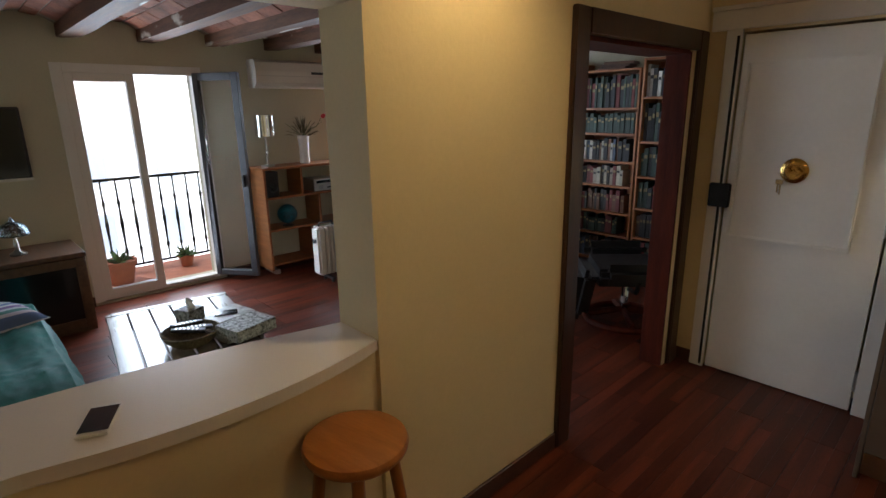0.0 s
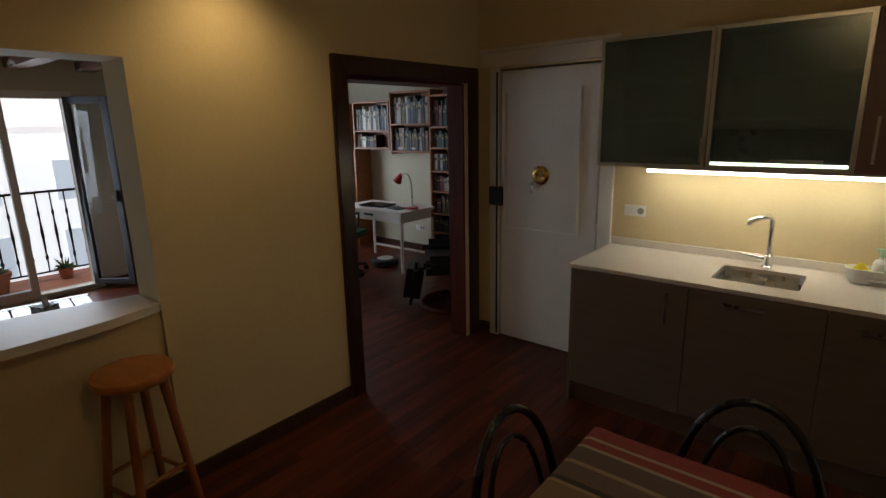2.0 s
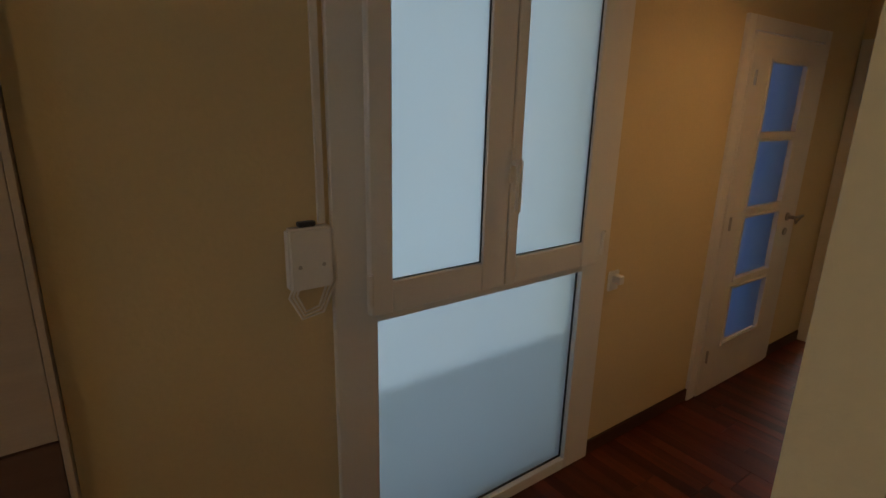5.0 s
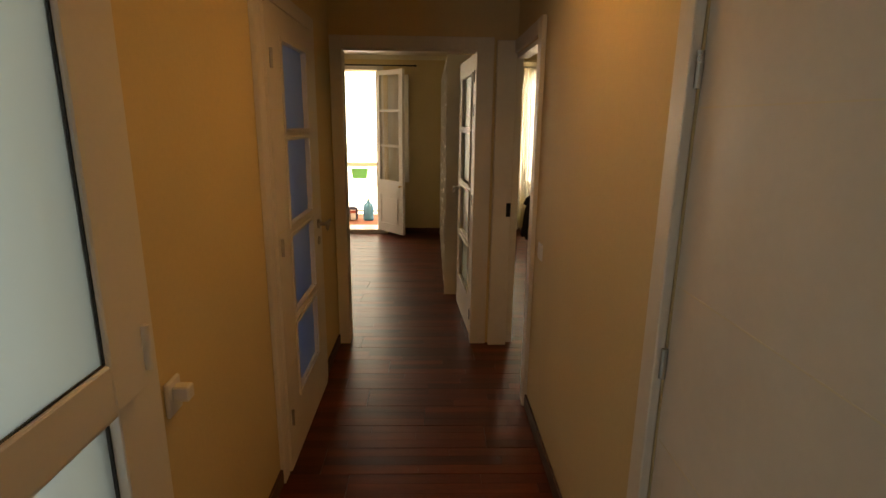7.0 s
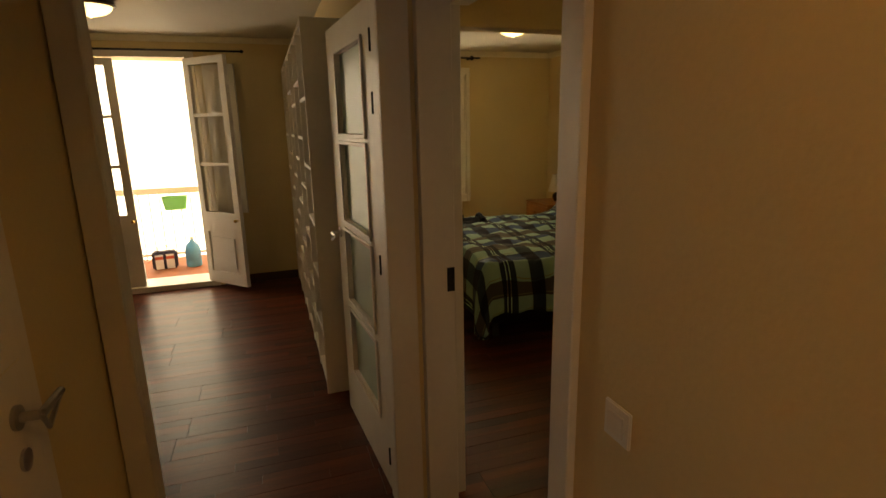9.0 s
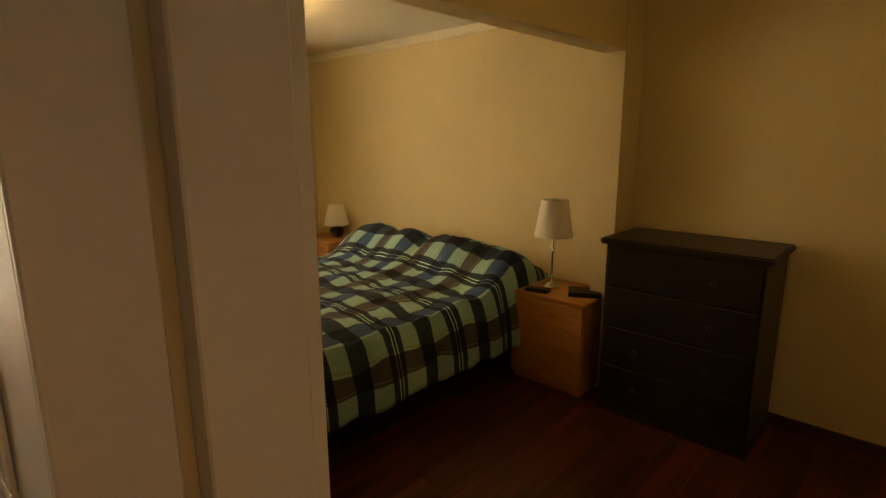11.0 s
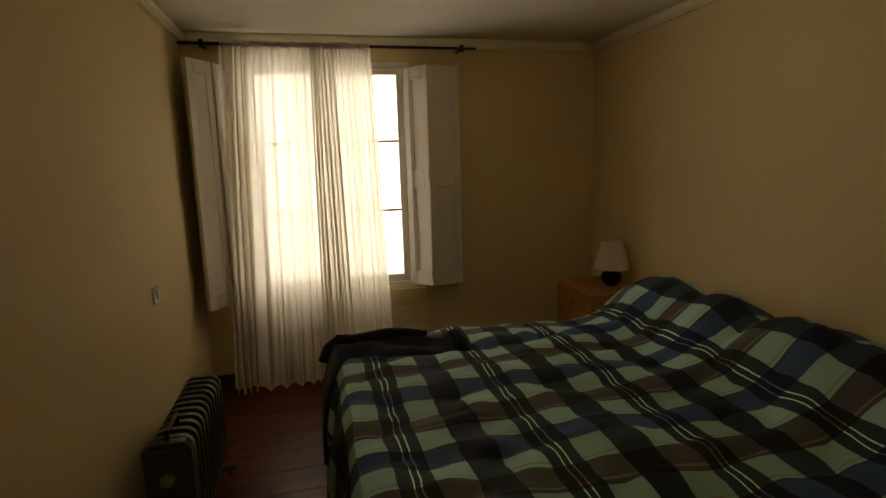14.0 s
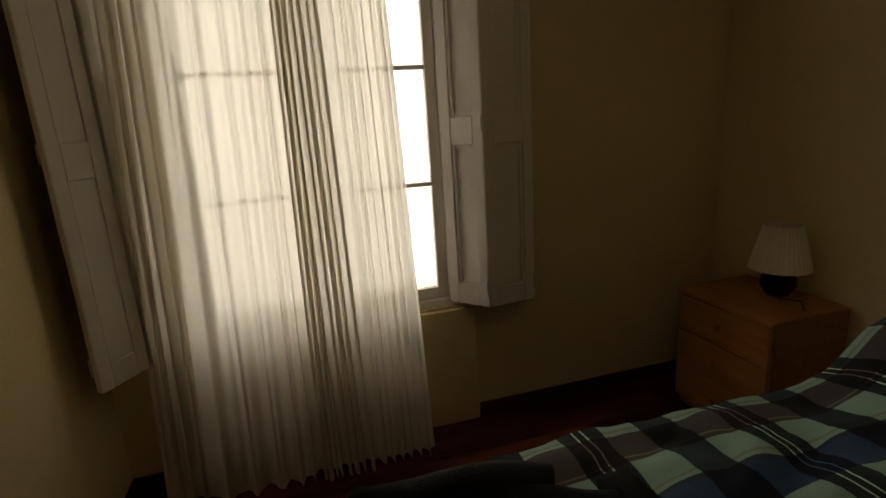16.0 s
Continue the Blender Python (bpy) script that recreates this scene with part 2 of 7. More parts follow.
def prism(outline, z0, z1, bevel=0.0):
    """An outline of (x, y) pairs raised from z0 to z1."""
    bm = bmesh.new()
    a, b = [bm.verts.new((x, y, z0)) for x, y in outline], [bm.verts.new((x, y, z1)) for x, y in outline]
    bm.faces.new(a[::-1])
    bm.faces.new(b)
    for i in range(len(a)):
        j = (i + 1) % len(a)
        bm.faces.new((a[i], a[j], b[j], b[i]))
    if bevel:
        bmesh.ops.bevel(bm, geom=[e for e in bm.edges if abs(e.verts[0].co.z - e.verts[1].co.z) < 1e-6], offset=bevel, segments=2, affect="EDGES", clamp_overlap=True)
    return bm


def grid(nx, ny, fn):
    """A sheet of nx by ny cells; fn(u, v) gives its points."""
    bm = bmesh.new()
    vs = [[bm.verts.new(fn(i / nx, j / ny)) for i in range(nx + 1)] for j in range(ny + 1)]
    for j in range(ny):
        for i in range(nx):
            bm.faces.new((vs[j][i], vs[j][i + 1], vs[j + 1][i + 1], vs[j + 1][i]))
    return bm


def mesh_of(name, bm, material, smooth=False):
    bmesh.ops.recalc_face_normals(bm, faces=bm.faces)
    me = bpy.data.meshes.new(name)
    bm.to_mesh(me)
    bm.free()
    for mm in material if isinstance(material, (list, tuple)) else [material]:
        me.materials.append(mm)
    if smooth:
        me.shade_smooth()
        me.set_sharp_from_angle(angle=radians(40))
    return me


def part(name, bm, material, parent, label="", smooth=False):
    ob = new(name, mesh_of(name, bm, material, smooth))
    ob.parent = parent
    return tagged(ob, label)


def thing(name, m, label, category, group="", kind=""):
    ob = new(name)
    ob.empty_display_size = 0.1
    ob.matrix_world = m
    return tagged(ob, label, category, group, kind)


def single(name, bm, material, label, category="", group="", kind="", m=None, smooth=False):
    ob = new(name, mesh_of(name, bm, material, smooth))
    if m is not None:
        ob.matrix_world = m
    return tagged(ob, label, category, group, kind)


def structure(name, bm, material, label, smooth=False):
    return single(name, bm, material, label, "", "", "structure", None, smooth)


def wall_x(y0, y1, x0, x1, z0, z1, holes=()):
    """Boxes of a wall along x with holes (x0, x1, z0, z1)."""
    out, at = [], x0
    for a, b, c, d in sorted(holes):
        if a > at:
            out.append((at, y0, z0, a, y1, z1))
        if c > z0:
            out.append((a, y0, z0, b, y1, c))
        if d < z1:
            out.append((a, y0, d, b, y1, z1))
        at = b
    if at < x1:
        out.append((at, y0, z0, x1, y1, z1))
    return out


def wall_y(x0, x1, y0, y1, z0, z1, holes=()):
    return [(b[1], b[0], b[2], b[4], b[3], b[5]) for b in wall_x(x0, x1, y0, y1, z0, z1, holes)]


# ---- structure ----
H, HB = 2.62, 2.42
structure("wall_west", boxes(*wall_y(-1.56, -1.325, -2.4, 3.40, 0, H, [(-0.95, 1.085, 0.0, 2.015), (2.25, 3.40, 0, 2.02)]), (-1.345, 3.40, 0, -1.325, 3.60, H)), M_WALL, "cream yellow plastered wall with a serving hatch and a doorway")
structure("wall_hatch", boxes((-1.555, -0.95, 0, -1.345, 1.083, 0.905)), M_WALL, "cream yellow low wall below the bar counter")
structure("wall_north", boxes(*wall_x(3.60, 3.80, -1.345, 2.30, 0, H, [(-1.14, -0.32, 0, 2.10)])), M_WALL, "cream yellow wall behind the kitchen units")
structure("wall_hall_north", boxes(*wall_x(2.985, 3.20, 2.191, 6.62, 0, H, [(2.87, 4.16, 0.0, 2.50), (5.10, 6.01, 0, 2.06)])), M_WALL, "cream yellow wall of the corridor with a window and a glazed door")
structure("wall_hall_south", boxes(*wall_x(1.68, 1.765, 2.83, 6.62, 0, H, [(3.33, 4.14, 0, 2.05), (5.788, 6.62, 0, 2.02)])), M_WALL, "cream yellow corridor wall with two doorways")
structure("wall_kitchen_east", boxes((2.83, -2.4, 0, 2.95, 1.665, H)), M_WALL, "cream yellow wall beside the dining table")
structure("wall_kitchen_south", boxes((-1.56, -2.55, 0, 2.95, -2.4, H)), M_WALL, "cream yellow wall behind the dining table")
structure("wall_hall_end", boxes(*wall_y(6.60, 6.70, 1.765, 2.99, 0, H, [(2.015, 2.915, 0, 2.04)])), M_WALL, "cream yellow end wall of the corridor with an open doorway")
structure("wall_room_south", boxes((6.70, 1.87, 0, 11.1, 1.955, H), (6.62, 1.765, 0, 6.70, 1.87, H)), M_WALL, "cream yellow partition behind the white bookcase")
structure("wall_room_north", boxes((6.55, 5.2, 0, 10.75, 5.35, H)), M_WALL, "cream yellow wall of the balcony room")
structure("wall_room_west", boxes((6.56, 3.203, 0, 6.66, 5.2, H), (6.622, 2.992, 0, 6.66, 3.203, H)), M_WALL, "cream yellow wall beside the corridor doorway")
structure("wall_room_east", boxes(*wall_y(10.42, 10.75, 1.955, 5.2, 0, H, [(3.05, 4.25, 0.05, 2.23)])), M_WALL, "cream yellow outer wall with a balcony door")
structure("wall_bed_north", boxes((6.70, 1.73, 0, 7.42, 1.765, H), (6.62, 1.68, 2.02, 6.70, 1.765, H), (7.42, 1.645, 0, 7.56, 1.87, H)), M_WALL, "cream yellow wall and pier beside the bedroom opening")
structure("wall_bed_east", boxes(*wall_y(10.95, 11.2, -1.3, 1.87, 0, H, [(0.355, 1.525, 0.61, 2.26)])), M_WALL, "cream yellow outer wall with a tall window")
structure("wall_bed_south", boxes((4.9, -1.30, 0, 10.95, -1.12, H), (7.42, -1.12, 0, 7.56, -0.88, 2.42)), M_WALL, "cream yellow wall behind the bed")
structure("wall_bed_west", boxes((4.8, -1.3, 0, 4.9, 1.665, H)), M_WALL, "cream yellow wall of the bedroom")
structure("bedroom_beam", boxes((7.42, -0.88, 2.062, 7.56, 1.645, 2.42), bevel=0.006), M_WALL, "cream yellow plastered beam across the bedroom")
structure("ceiling", boxes((-1.56, -2.55, H, 6.66, 3.8, H + 0.1)), M_CEIL, "off-white plastered ceiling of kitchen and corridor")
structure("ceiling_bedroom", boxes((4.8, -1.3, HB, 11.2, 1.87, HB + 0.1)), M_CEIL, "off-white plastered bedroom ceiling")
structure("ceiling_room", boxes((6.55, 1.87, HB, 10.75, 5.35, HB + 0.1)), M_CEIL, "off-white plastered ceiling of the balcony room")
# the outer two holes are unseen, added to bring in more daylight
structure("wall_living_west", boxes(*wall_y(-5.75, -5.45, -2.4, 5.6, 0, 2.95, [(-1.95, -0.95, 0.05, 2.10), (0.93, 2.06, 0.02, 2.10), (3.62, 4.58, 0.85, 2.15)])), M_WALL_PALE, "pale cream outer wall with a balcony door")
structure("wall_living_south", boxes((-5.75, -2.55, 0, -1.56, -2.4, 2.95)), M_WALL_PALE, "pale cream living room wall")
structure("wall_living_north", boxes((-5.75, 5.45, 0, -1.30, 5.6, 2.95)), M_WALL_PALE, "pale cream wall behind the bookcases")
structure("wall_study_east", boxes((-1.345, 3.80, 0, -1.30, 5.45, 2.95), (-1.56, 3.40, 2.022, -1.346, 5.45, 2.95)), M_WALL_PALE, "pale cream wall of the study")
structure("roof_living", boxes((-5.75, -2.55, 2.75, -1.30, 5.6, 2.95)), M_CEIL, "plain slab above the brick vaults")


# ---- kitchen ----
def bar_handle(parent, x, y, z, length, upright):
    bm = bmesh.new()
    if upright:
        put_box(bm, x - 0.006, y - 0.034, z, x + 0.006, y - 0.024, z + length)
        put_box(bm, x - 0.005, y - 0.024, z + 0.004, x + 0.005, y, z + 0.014)
        put_box(bm, x - 0.005, y - 0.024, z + length - 0.014, x + 0.005, y, z + length - 0.004)
    else:
        put_box(bm, x, y - 0.034, z - 0.006, x + length, y - 0.024, z + 0.006)
        put_box(bm, x + 0.004, y - 0.024, z - 0.005, x + 0.014, y, z + 0.005)
        put_box(bm, x + length - 0.014, y - 0.024, z - 0.005, x + length - 0.004, y, z + 0.005)
    return part("handle", bm, M_STEEL, parent, "brushed steel bar handle")


def base_unit(x0, x1, label, handle):
    t = thing("base_cabinet", pose(x0, 3.59, 0), label, "cabinet", "kitchen base units")
    w = x1 - x0
    part("body", boxes((0.002, -0.615, 0.14, w - 0.002, -0.004, 0.876 if handle[3] or x0 > 1 else 0.66)), M_TAUPE, t)
    d = part("door", boxes((0.0015, -0.637, 0.145, w - 0.0015, -0.618, 0.872), bevel=0.0015), M_TAUPE, t)
    bar_handle(d, handle[0] - x0, -0.637, handle[1], handle[2], handle[3])
    part("plinth", boxes((0.0, -0.575, 0.0, w, -0.56, 0.138)), M_ALU, t, "brushed aluminium plinth")
    return t


base_unit(-0.185, 0.455, "taupe base cabinet with a steel bar handle", (0.352, 0.655, 0.17, True))
base_unit(0.455, 1.045, "taupe sink cabinet below the worktop", (0.62, 0.822, 0.185, False))
base_unit(1.045, 1.525, "taupe panelled dishwasher beside the tall unit", (1.165, 0.806, 0.185, False))
single("end_panel", boxes((-0.205, 2.958, 0.0, -0.187, 3.59, 0.876), bevel=0.001), M_TAUPE, "taupe end panel of the kitchen run", "panel")


def worktop():
    t = thing("worktop", pose(0, 0, 0.878), "pale stone worktop with an inset sink", "worktop")
    bm = bmesh.new()
    x0, x1, y0, y1 = -0.215, 1.535, 2.945, 3.592
    a, b, c, d = 0.52, 0.915, 3.10, 3.42
    for q in ((x0, y0, a, y1), (b, y0, x1, y1), (a, y0, b, c), (a, d, b, y1)):
        put_box(bm, q[0], q[1], 0.0, q[2], q[3], 0.022)
    bmesh.ops.remove_doubles(bm, verts=bm.verts, dist=1e-5)
    part("slab", bm, M_STONE, t)
    part("upstand", boxes((x0, 3.572, 0.024, x1, 3.592, 0.072), (1.512, 2.99, 0.024, 1.535, 3.57, 0.06), bevel=0.001), M_STONE, t)
    return t


worktop()


def rounded(x0, y0, x1, y1, r, n=5):
    out = []
    for cx, cy, s in ((x1 - r, y1 - r, 0), (x0 + r, y1 - r, 90), (x0 + r, y0 + r, 180), (x1 - r, y0 + r, 270)):
        out += [(cx + r * math.cos(radians(s + 90 * i / n)), cy + r * math.sin(radians(s + 90 * i / n))) for i in range(n + 1)]
    return out


def loft(loops, bm=None, cap_last=True):
    """Joins outlines of equal length, each a list of points."""
    bm = bm or bmesh.new()
    rings = [[bm.verts.new(p) for p in lp] for lp in loops]
    for a, b in zip(rings, rings[1:]):
        for i in range(len(a)):
            j = (i + 1) % len(a)
            bm.faces.new((a[i], a[j], b[j], b[i]))
    if cap_last:
        bm.faces.new(rings[-1])
    return bm


def sink():
    t = thing("sink", pose(0.7175, 3.26, 0.9), "undermounted brushed steel sink in the worktop", "sink")
    w, d = 0.205, 0.165
    lp = lambda k, z: [(x, y, z) for x, y in rounded(-w * k, -d * k, w * k, d * k, 0.05)]
    part("bowl", loft([lp(1.06, -0.001), lp(1.0, -0.002), lp(0.97, -0.02), lp(0.93, -0.15), lp(0.85, -0.165), lp(0.2, -0.17)]), M_STEEL, t, "", True)
    part("drain", rev([(0.0005, -0.166), (0.028, -0.166), (0.03, -0.1675)], 16, 0.0, 0.0), M_CHROME, t, "chrome drain", True)
    part("overflow", boxes((-0.025, 0.151, -0.06, 0.025, 0.156, -0.04), bevel=0.004), M_CHROME, t, "slotted chrome overflow")
    return t


sink()


def tap():
    t = thing("tap", pose(0.72, 3.49, 0.9), "chrome kitchen mixer tap beside the sink", "tap")
    part("base", rev([(0.03, 0.0), (0.03, 0.006), (0.024, 0.012), (0.024, 0.07), (0.019, 0.075)], 20), M_CHROME, t, "", True)
    part("spout", tube([(0, 0, 0.07), (0, 0, 0.2), (0, 0, 0.27), (-0.015, -0.02, 0.292), (-0.06, -0.075, 0.285), (-0.09, -0.11, 0.268), (-0.10, -0.12, 0.25)], [0.013, 0.013, 0.014, 0.016, 0.017, 0.017, 0.015], 14), M_CHROME, t, "", True)
    part("lever", tube([(-0.02, 0.0, 0.05), (-0.045, 0.0, 0.052), (-0.13, -0.01, 0.066)], [0.016, 0.012, 0.006], 10), M_CHROME, t, "", True)
    return t


tap()


def dish_tray():
    M_YEL = mat("yellow_cloth", (0.75, 0.62, 0.03), 0.8, 0, 0.2, 20, 0.2)
    M_GRN = mat("green_scourer", (0.05, 0.11, 0.05), 0.9, 0, 0.3, 40, 0.5)
    M_TRAY = mat("white_plastic", (0.80, 0.80, 0.76), 0.35, 0, 0.03)
    t = thing("washing_up_caddy", pose(1.19, 3.45, 0.9, 0, 0, 4), "white plastic washing-up caddy on the worktop", "caddy")
    lp = lambda k, z, g=1.0: [(x * k, y * k * g, z) for x, y in rounded(-0.125, -0.06, 0.125, 0.06, 0.055)]
    part("bowl", loft([lp(0.82, 0.0), lp(0.92, 0.03), lp(1.02, 0.075), lp(0.98, 0.077), lp(0.88, 0.03), lp(0.76, 0.012)]), M_TRAY, t, "", True)
    part("grip", boxes((-0.03, -0.062, 0.018, 0.03, -0.056, 0.035), bevel=0.003), M_STEEL, t, "grey label plate")
    b = thing("soap_bottle", pose(1.205, 3.45, 0.914), "pale green soap pump bottle in the caddy", "bottle")
    M_SOAP = mat("pale_green_plastic", (0.45, 0.68, 0.50), 0.3, 0, 0.05)
    part("flask", rev([(0.03, 0), (0.034, 0.005), (0.034, 0.09), (0.028, 0.105), (0.012, 0.115), (0.012, 0.125)], 18), M_TRAY, b, "", True)
    part("pump", tube([(0, 0, 0.125), (0, 0, 0.155), (0, 0, 0.162), (-0.03, -0.005, 0.160)], [0.012, 0.012, 0.007, 0.006], 10), M_SOAP, b, "pale green pump head", True)
    s = single("sponge", boxes((-0.04, -0.025, 0.0, 0.04, 0.025, 0.03), bevel=0.006, segments=2), M_GRN, "dark green scouring sponge in the caddy", "sponge", "", "", pose(1.255, 3.44, 0.952, 20, 0, 15))
    c = single("cleaning_cloth", grid(10, 8, lambda u, v: (-0.05 + 0.10 * u, -0.035 + 0.07 * v, 0.045 * math.sin(3 * u) * math.sin(3.1 * v) + 0.012 * math.sin(9 * u + 5 * v))), M_YEL, "crumpled yellow cleaning cloth in the caddy", "cloth", "", "", pose(1.125, 3.45, 0.945, 0, 0, 10), True)
    return t


dish_tray()


def wall_unit(x0, x1, glazed, handle):
    w, h = x1 - x0, 0.72
    t = thing("wall_cabinet", pose(x0, 3.59, 1.455), "frosted glass wall cabinet with an aluminium frame" if glazed else "dark brown wall cabinet with a steel handle", "cabinet", "kitchen wall units")
    body = M_BROWN if not glazed else M_WHITE
    part("body", boxes((0, -0.33, 0, 0.016, 0, h), (w - 0.016, -0.33, 0, w, 0, h), (0.016, -0.33, 0, w - 0.016, 0, 0.016), (0.016, -0.33, h - 0.016, w - 0.016, 0, h), (0.016, -0.008, 0.016, w - 0.016, -0.002, h - 0.016)), body, t)
    if glazed:
        for z in (0.235, 0.47):
            part("shelf", boxes((0.018, -0.336, z, w - 0.018, -0.012, z + 0.018)), M_WHITE, t, "white shelf behind frosted glass")
        d = part("door", boxes((0.002, -0.352, 0.0, 0.022, -0.332, h), (w - 0.022, -0.352, 0.0, w - 0.002, -0.332, h), (0.022, -0.352, 0.0, w - 0.022, -0.332, 0.02), (0.022, -0.352, h - 0.02, w - 0.022, -0.332, h)), M_ALU, t, "aluminium framed door")
        part("pane", boxes((0.022, -0.346, 0.02, w - 0.022, -0.341, h - 0.02)), M_FROSTGREEN, d, "greenish frosted glass")
    else:
        d = part("door", boxes((0.002, -0.352, 0.0, w - 0.002, -0.333, h), bevel=0.0015), M_BROWN, t)
    if handle:
        bar_handle(d, handle[0], -0.352, handle[1], handle[2], handle[3])
    return t


wall_unit(-0.20, 0.405, True, (0.585, 0.04, 0.13, True))
wall_unit(0.405, 1.045, True, (0.30, 0.055, 0.22, False))
wall_unit(1.045, 1.535, False, (0.06, 0.05, 0.21, True))
single("extractor_hood", boxes((0.43, 3.262, 1.476, 1.02, 3.54, 1.66), bevel=0.004), M_BLACK, "dark extractor hood hidden behind frosted glass", "extractor hood")
hl = thing("hood_light", pose(0.43, 3.256, 1.478), "lit extractor hood strip behind the frosted glass", "light")
part("diffuser", boxes((0, -0.003, 0, 0.59, 0.003, 0.014)), M_STRIP, hl)
st = thing("strip_light", pose(0.04, 3.43, 1.421), "lit warm strip light below the wall cabinets", "light")
part("housing", boxes((0, -0.02, 0.008, 1.22, 0.02, 0.033)), M_ALU, st)
part("diffuser", boxes((0.005, -0.012, -0.012, 1.215, 0.012, 0.0075), bevel=0.003), M_STRIP, st, "glowing diffuser")


def tall_unit():
    t = thing("tall_cabinet", pose(1.54, 3.595, 0), "tall larder cabinet, beige above and brown below", "cabinet")
    w, H1 = 0.648, 2.44
    part("body", boxes((0.016, -0.635, 0.14, w - 0.016, -0.002, H1)), M_TAUPE, t)
    part("side_panel", boxes((0, -0.668, 0.145, 0.016, -0.002, H1), bevel=0.001), M_BEIGE, t)
    part("side_panel", boxes((w - 0.014, -0.668, 0.0, w, -0.002, H1), bevel=0.001), M_BEIGE, t)
    d = part("door", boxes((0.018, -0.662, 0.905, w - 0.016, -0.64, H1 - 0.003), bevel=0.0015), M_BEIGE, t, "beige laminate door")
    bar_handle(d, 0.07, -0.662, 0.945, 0.19, True)
    d = part("door", boxes((0.018, -0.662, 0.15, w - 0.016, -0.64, 0.898), bevel=0.0015), M_BROWN, t, "brown laminate door")
    bar_handle(d, 0.07, -0.662, 0.63, 0.20, True)
    part("plinth", boxes((0.0, -0.60, 0.0, w - 0.016, -0.585, 0.138)), M_ALU, t, "brushed aluminium plinth")
    return t


tall_unit()


def wall_socket(name, x, y, z, turn, gangs, label):
    t = thing(name, pose(x, y, z, 0, 0, turn), label, "socket")
    for i in range(gangs):
        part("plate", boxes((i * 0.072 - 0.036, -0.009, -0.036, i * 0.072 + 0.034, 0, 0.036), bevel=0.003, segments=2), M_PVC, t)
        if i == gangs - 1:
            part("well", rev([(0.021, 0.0), (0.021, 0.0016), (0.017, 0.0017), (0.016, 0.0006)], 20), mat("socket_grey", (0.25, 0.24, 0.22), 0.5), t, "recessed grey socket well", True).matrix_local = pose(i * 0.072, -0.009, 0, 90)
    return t


wall_socket("double_socket", -0.105, 3.597, 1.137, 0, 2, "white double wall socket above the worktop")

# ---- entrance door ----
ed = thing("entrance_door", pose(-1.12, 3.62, 0), "white painted entrance door with brass lock", "door", "", "structure")
part("leaf", boxes((0.0, -0.025, 0.008, 0.785, 0.02, 2.085), bevel=0.003), M_WHITE, ed)
pm = boxes((0.03, -0.052, 0.905, 0.655, -0.027, 0.93), (0.03, -0.052, 1.925, 0.655, -0.027, 1.95), (0.03, -0.052, 0.93, 0.052, -0.027, 1.925), (0.633, -0.052, 0.93, 0.655, -0.027, 1.925), bevel=0.007, segments=2)
part("panel_moulding", pm, M_WHITE, ed)
part("panel", boxes((0.05, -0.030, 0.928, 0.635, -0.0265, 1.927)), M_WHITE, ed)
esc = part("escutcheon", rev([(0.07, 0), (0.07, 0.006), (0.058, 0.015), (0.036, 0.018), (0.030, 0.016), (0.012, 0.017), (0.001, 0.017)], 32), M_BRASS, ed, "round polished brass escutcheon", True)
esc.matrix_local = pose(0.345, -0.03, 1.335, 90)
part("thumb_turn", boxes((0.303, -0.078, 1.327, 0.335, -0.047, 1.349), (0.335, -0.066, 1.331, 0.355, -0.047, 1.345), (0.355, -0.078, 1.324, 0.387, -0.047, 1.346), bevel=0.007, segments=2), M_BRASS, ed, "brass thumb turn", True)
keys = part("keys", boxes((-0.02, -0.012, -0.005, 0.02, 0.0, 0.022), (-0.012, -0.01, -0.055, -0.002, -0.006, -0.004), (0.002, -0.014, -0.065, 0.012, -0.010, -0.004), bevel=0.0015), M_CHROME, ed, "bunch of keys in the lock")
keys.matrix_local = pose(0.285, -0.045, 1.262)
rod = part("bolt_rod", tube([(-0.028, -0.045, 0.02), (-0.028, -0.045, 2.08)], 0.008, 8), M_BLACKMET, ed, "black full-height bolt rod")
part("lock_box", boxes((-0.085, -0.075, 1.09, 0.035, -0.028, 1.235), bevel=0.006, segments=2), M_BLACKMET, ed, "black iron lock box")
for z in (0.14, 1.02, 1.93):
    part("hinge", tube([(0.792, -0.032, z), (0.792, -0.032, z + 0.045), (0.792, -0.032, z + 0.047), (0.792, -0.032, z + 0.12)], [0.009, 0.011, 0.009, 0.010], 10), M_STEEL, ed, "steel hinge", True)
structure("entrance_trim", boxes((-1.215, 3.575, 0, -1.13, 3.60, 2.115), (-0.32, 3.575, 0, -0.225, 3.60, 2.115), (-1.30, 3.57, 2.115, -0.225, 3.60, 2.22), (-1.30, 3.55, 2.22, -0.225, 3.60, 2.245), bevel=0.003), M_WHITE, "white painted door surround")
structure("wall_stair", boxes((-1.2, 3.80, 0, -0.25, 3.85, 2.2)), M_WALL, "plain wall behind the entrance door")

# ---- study doorway ----
structure("trim_study_door", boxes((-1.328, 2.15, 0, -1.297, 2.26, 2.115), (-1.328, 3.44, 0, -1.297, 3.55, 2.115), (-1.328, 2.26, 2.005, -1.297, 3.44, 2.115), bevel=0.006, segments=2), M_FRAME, "dark stained wooden door surround")
structure("lining_study_door", boxes((-1.57, 2.248, 0, -1.329, 2.27, 2.0), (-1.475, 3.385, 0, -1.329, 3.445, 2.0), (-1.57, 2.27, 1.985, -1.329, 3.37, 2.022), (-1.57, 3.37, 2.001, -1.346, 3.445, 2.022)), M_JAMB, "reddish brown wooden door lining")

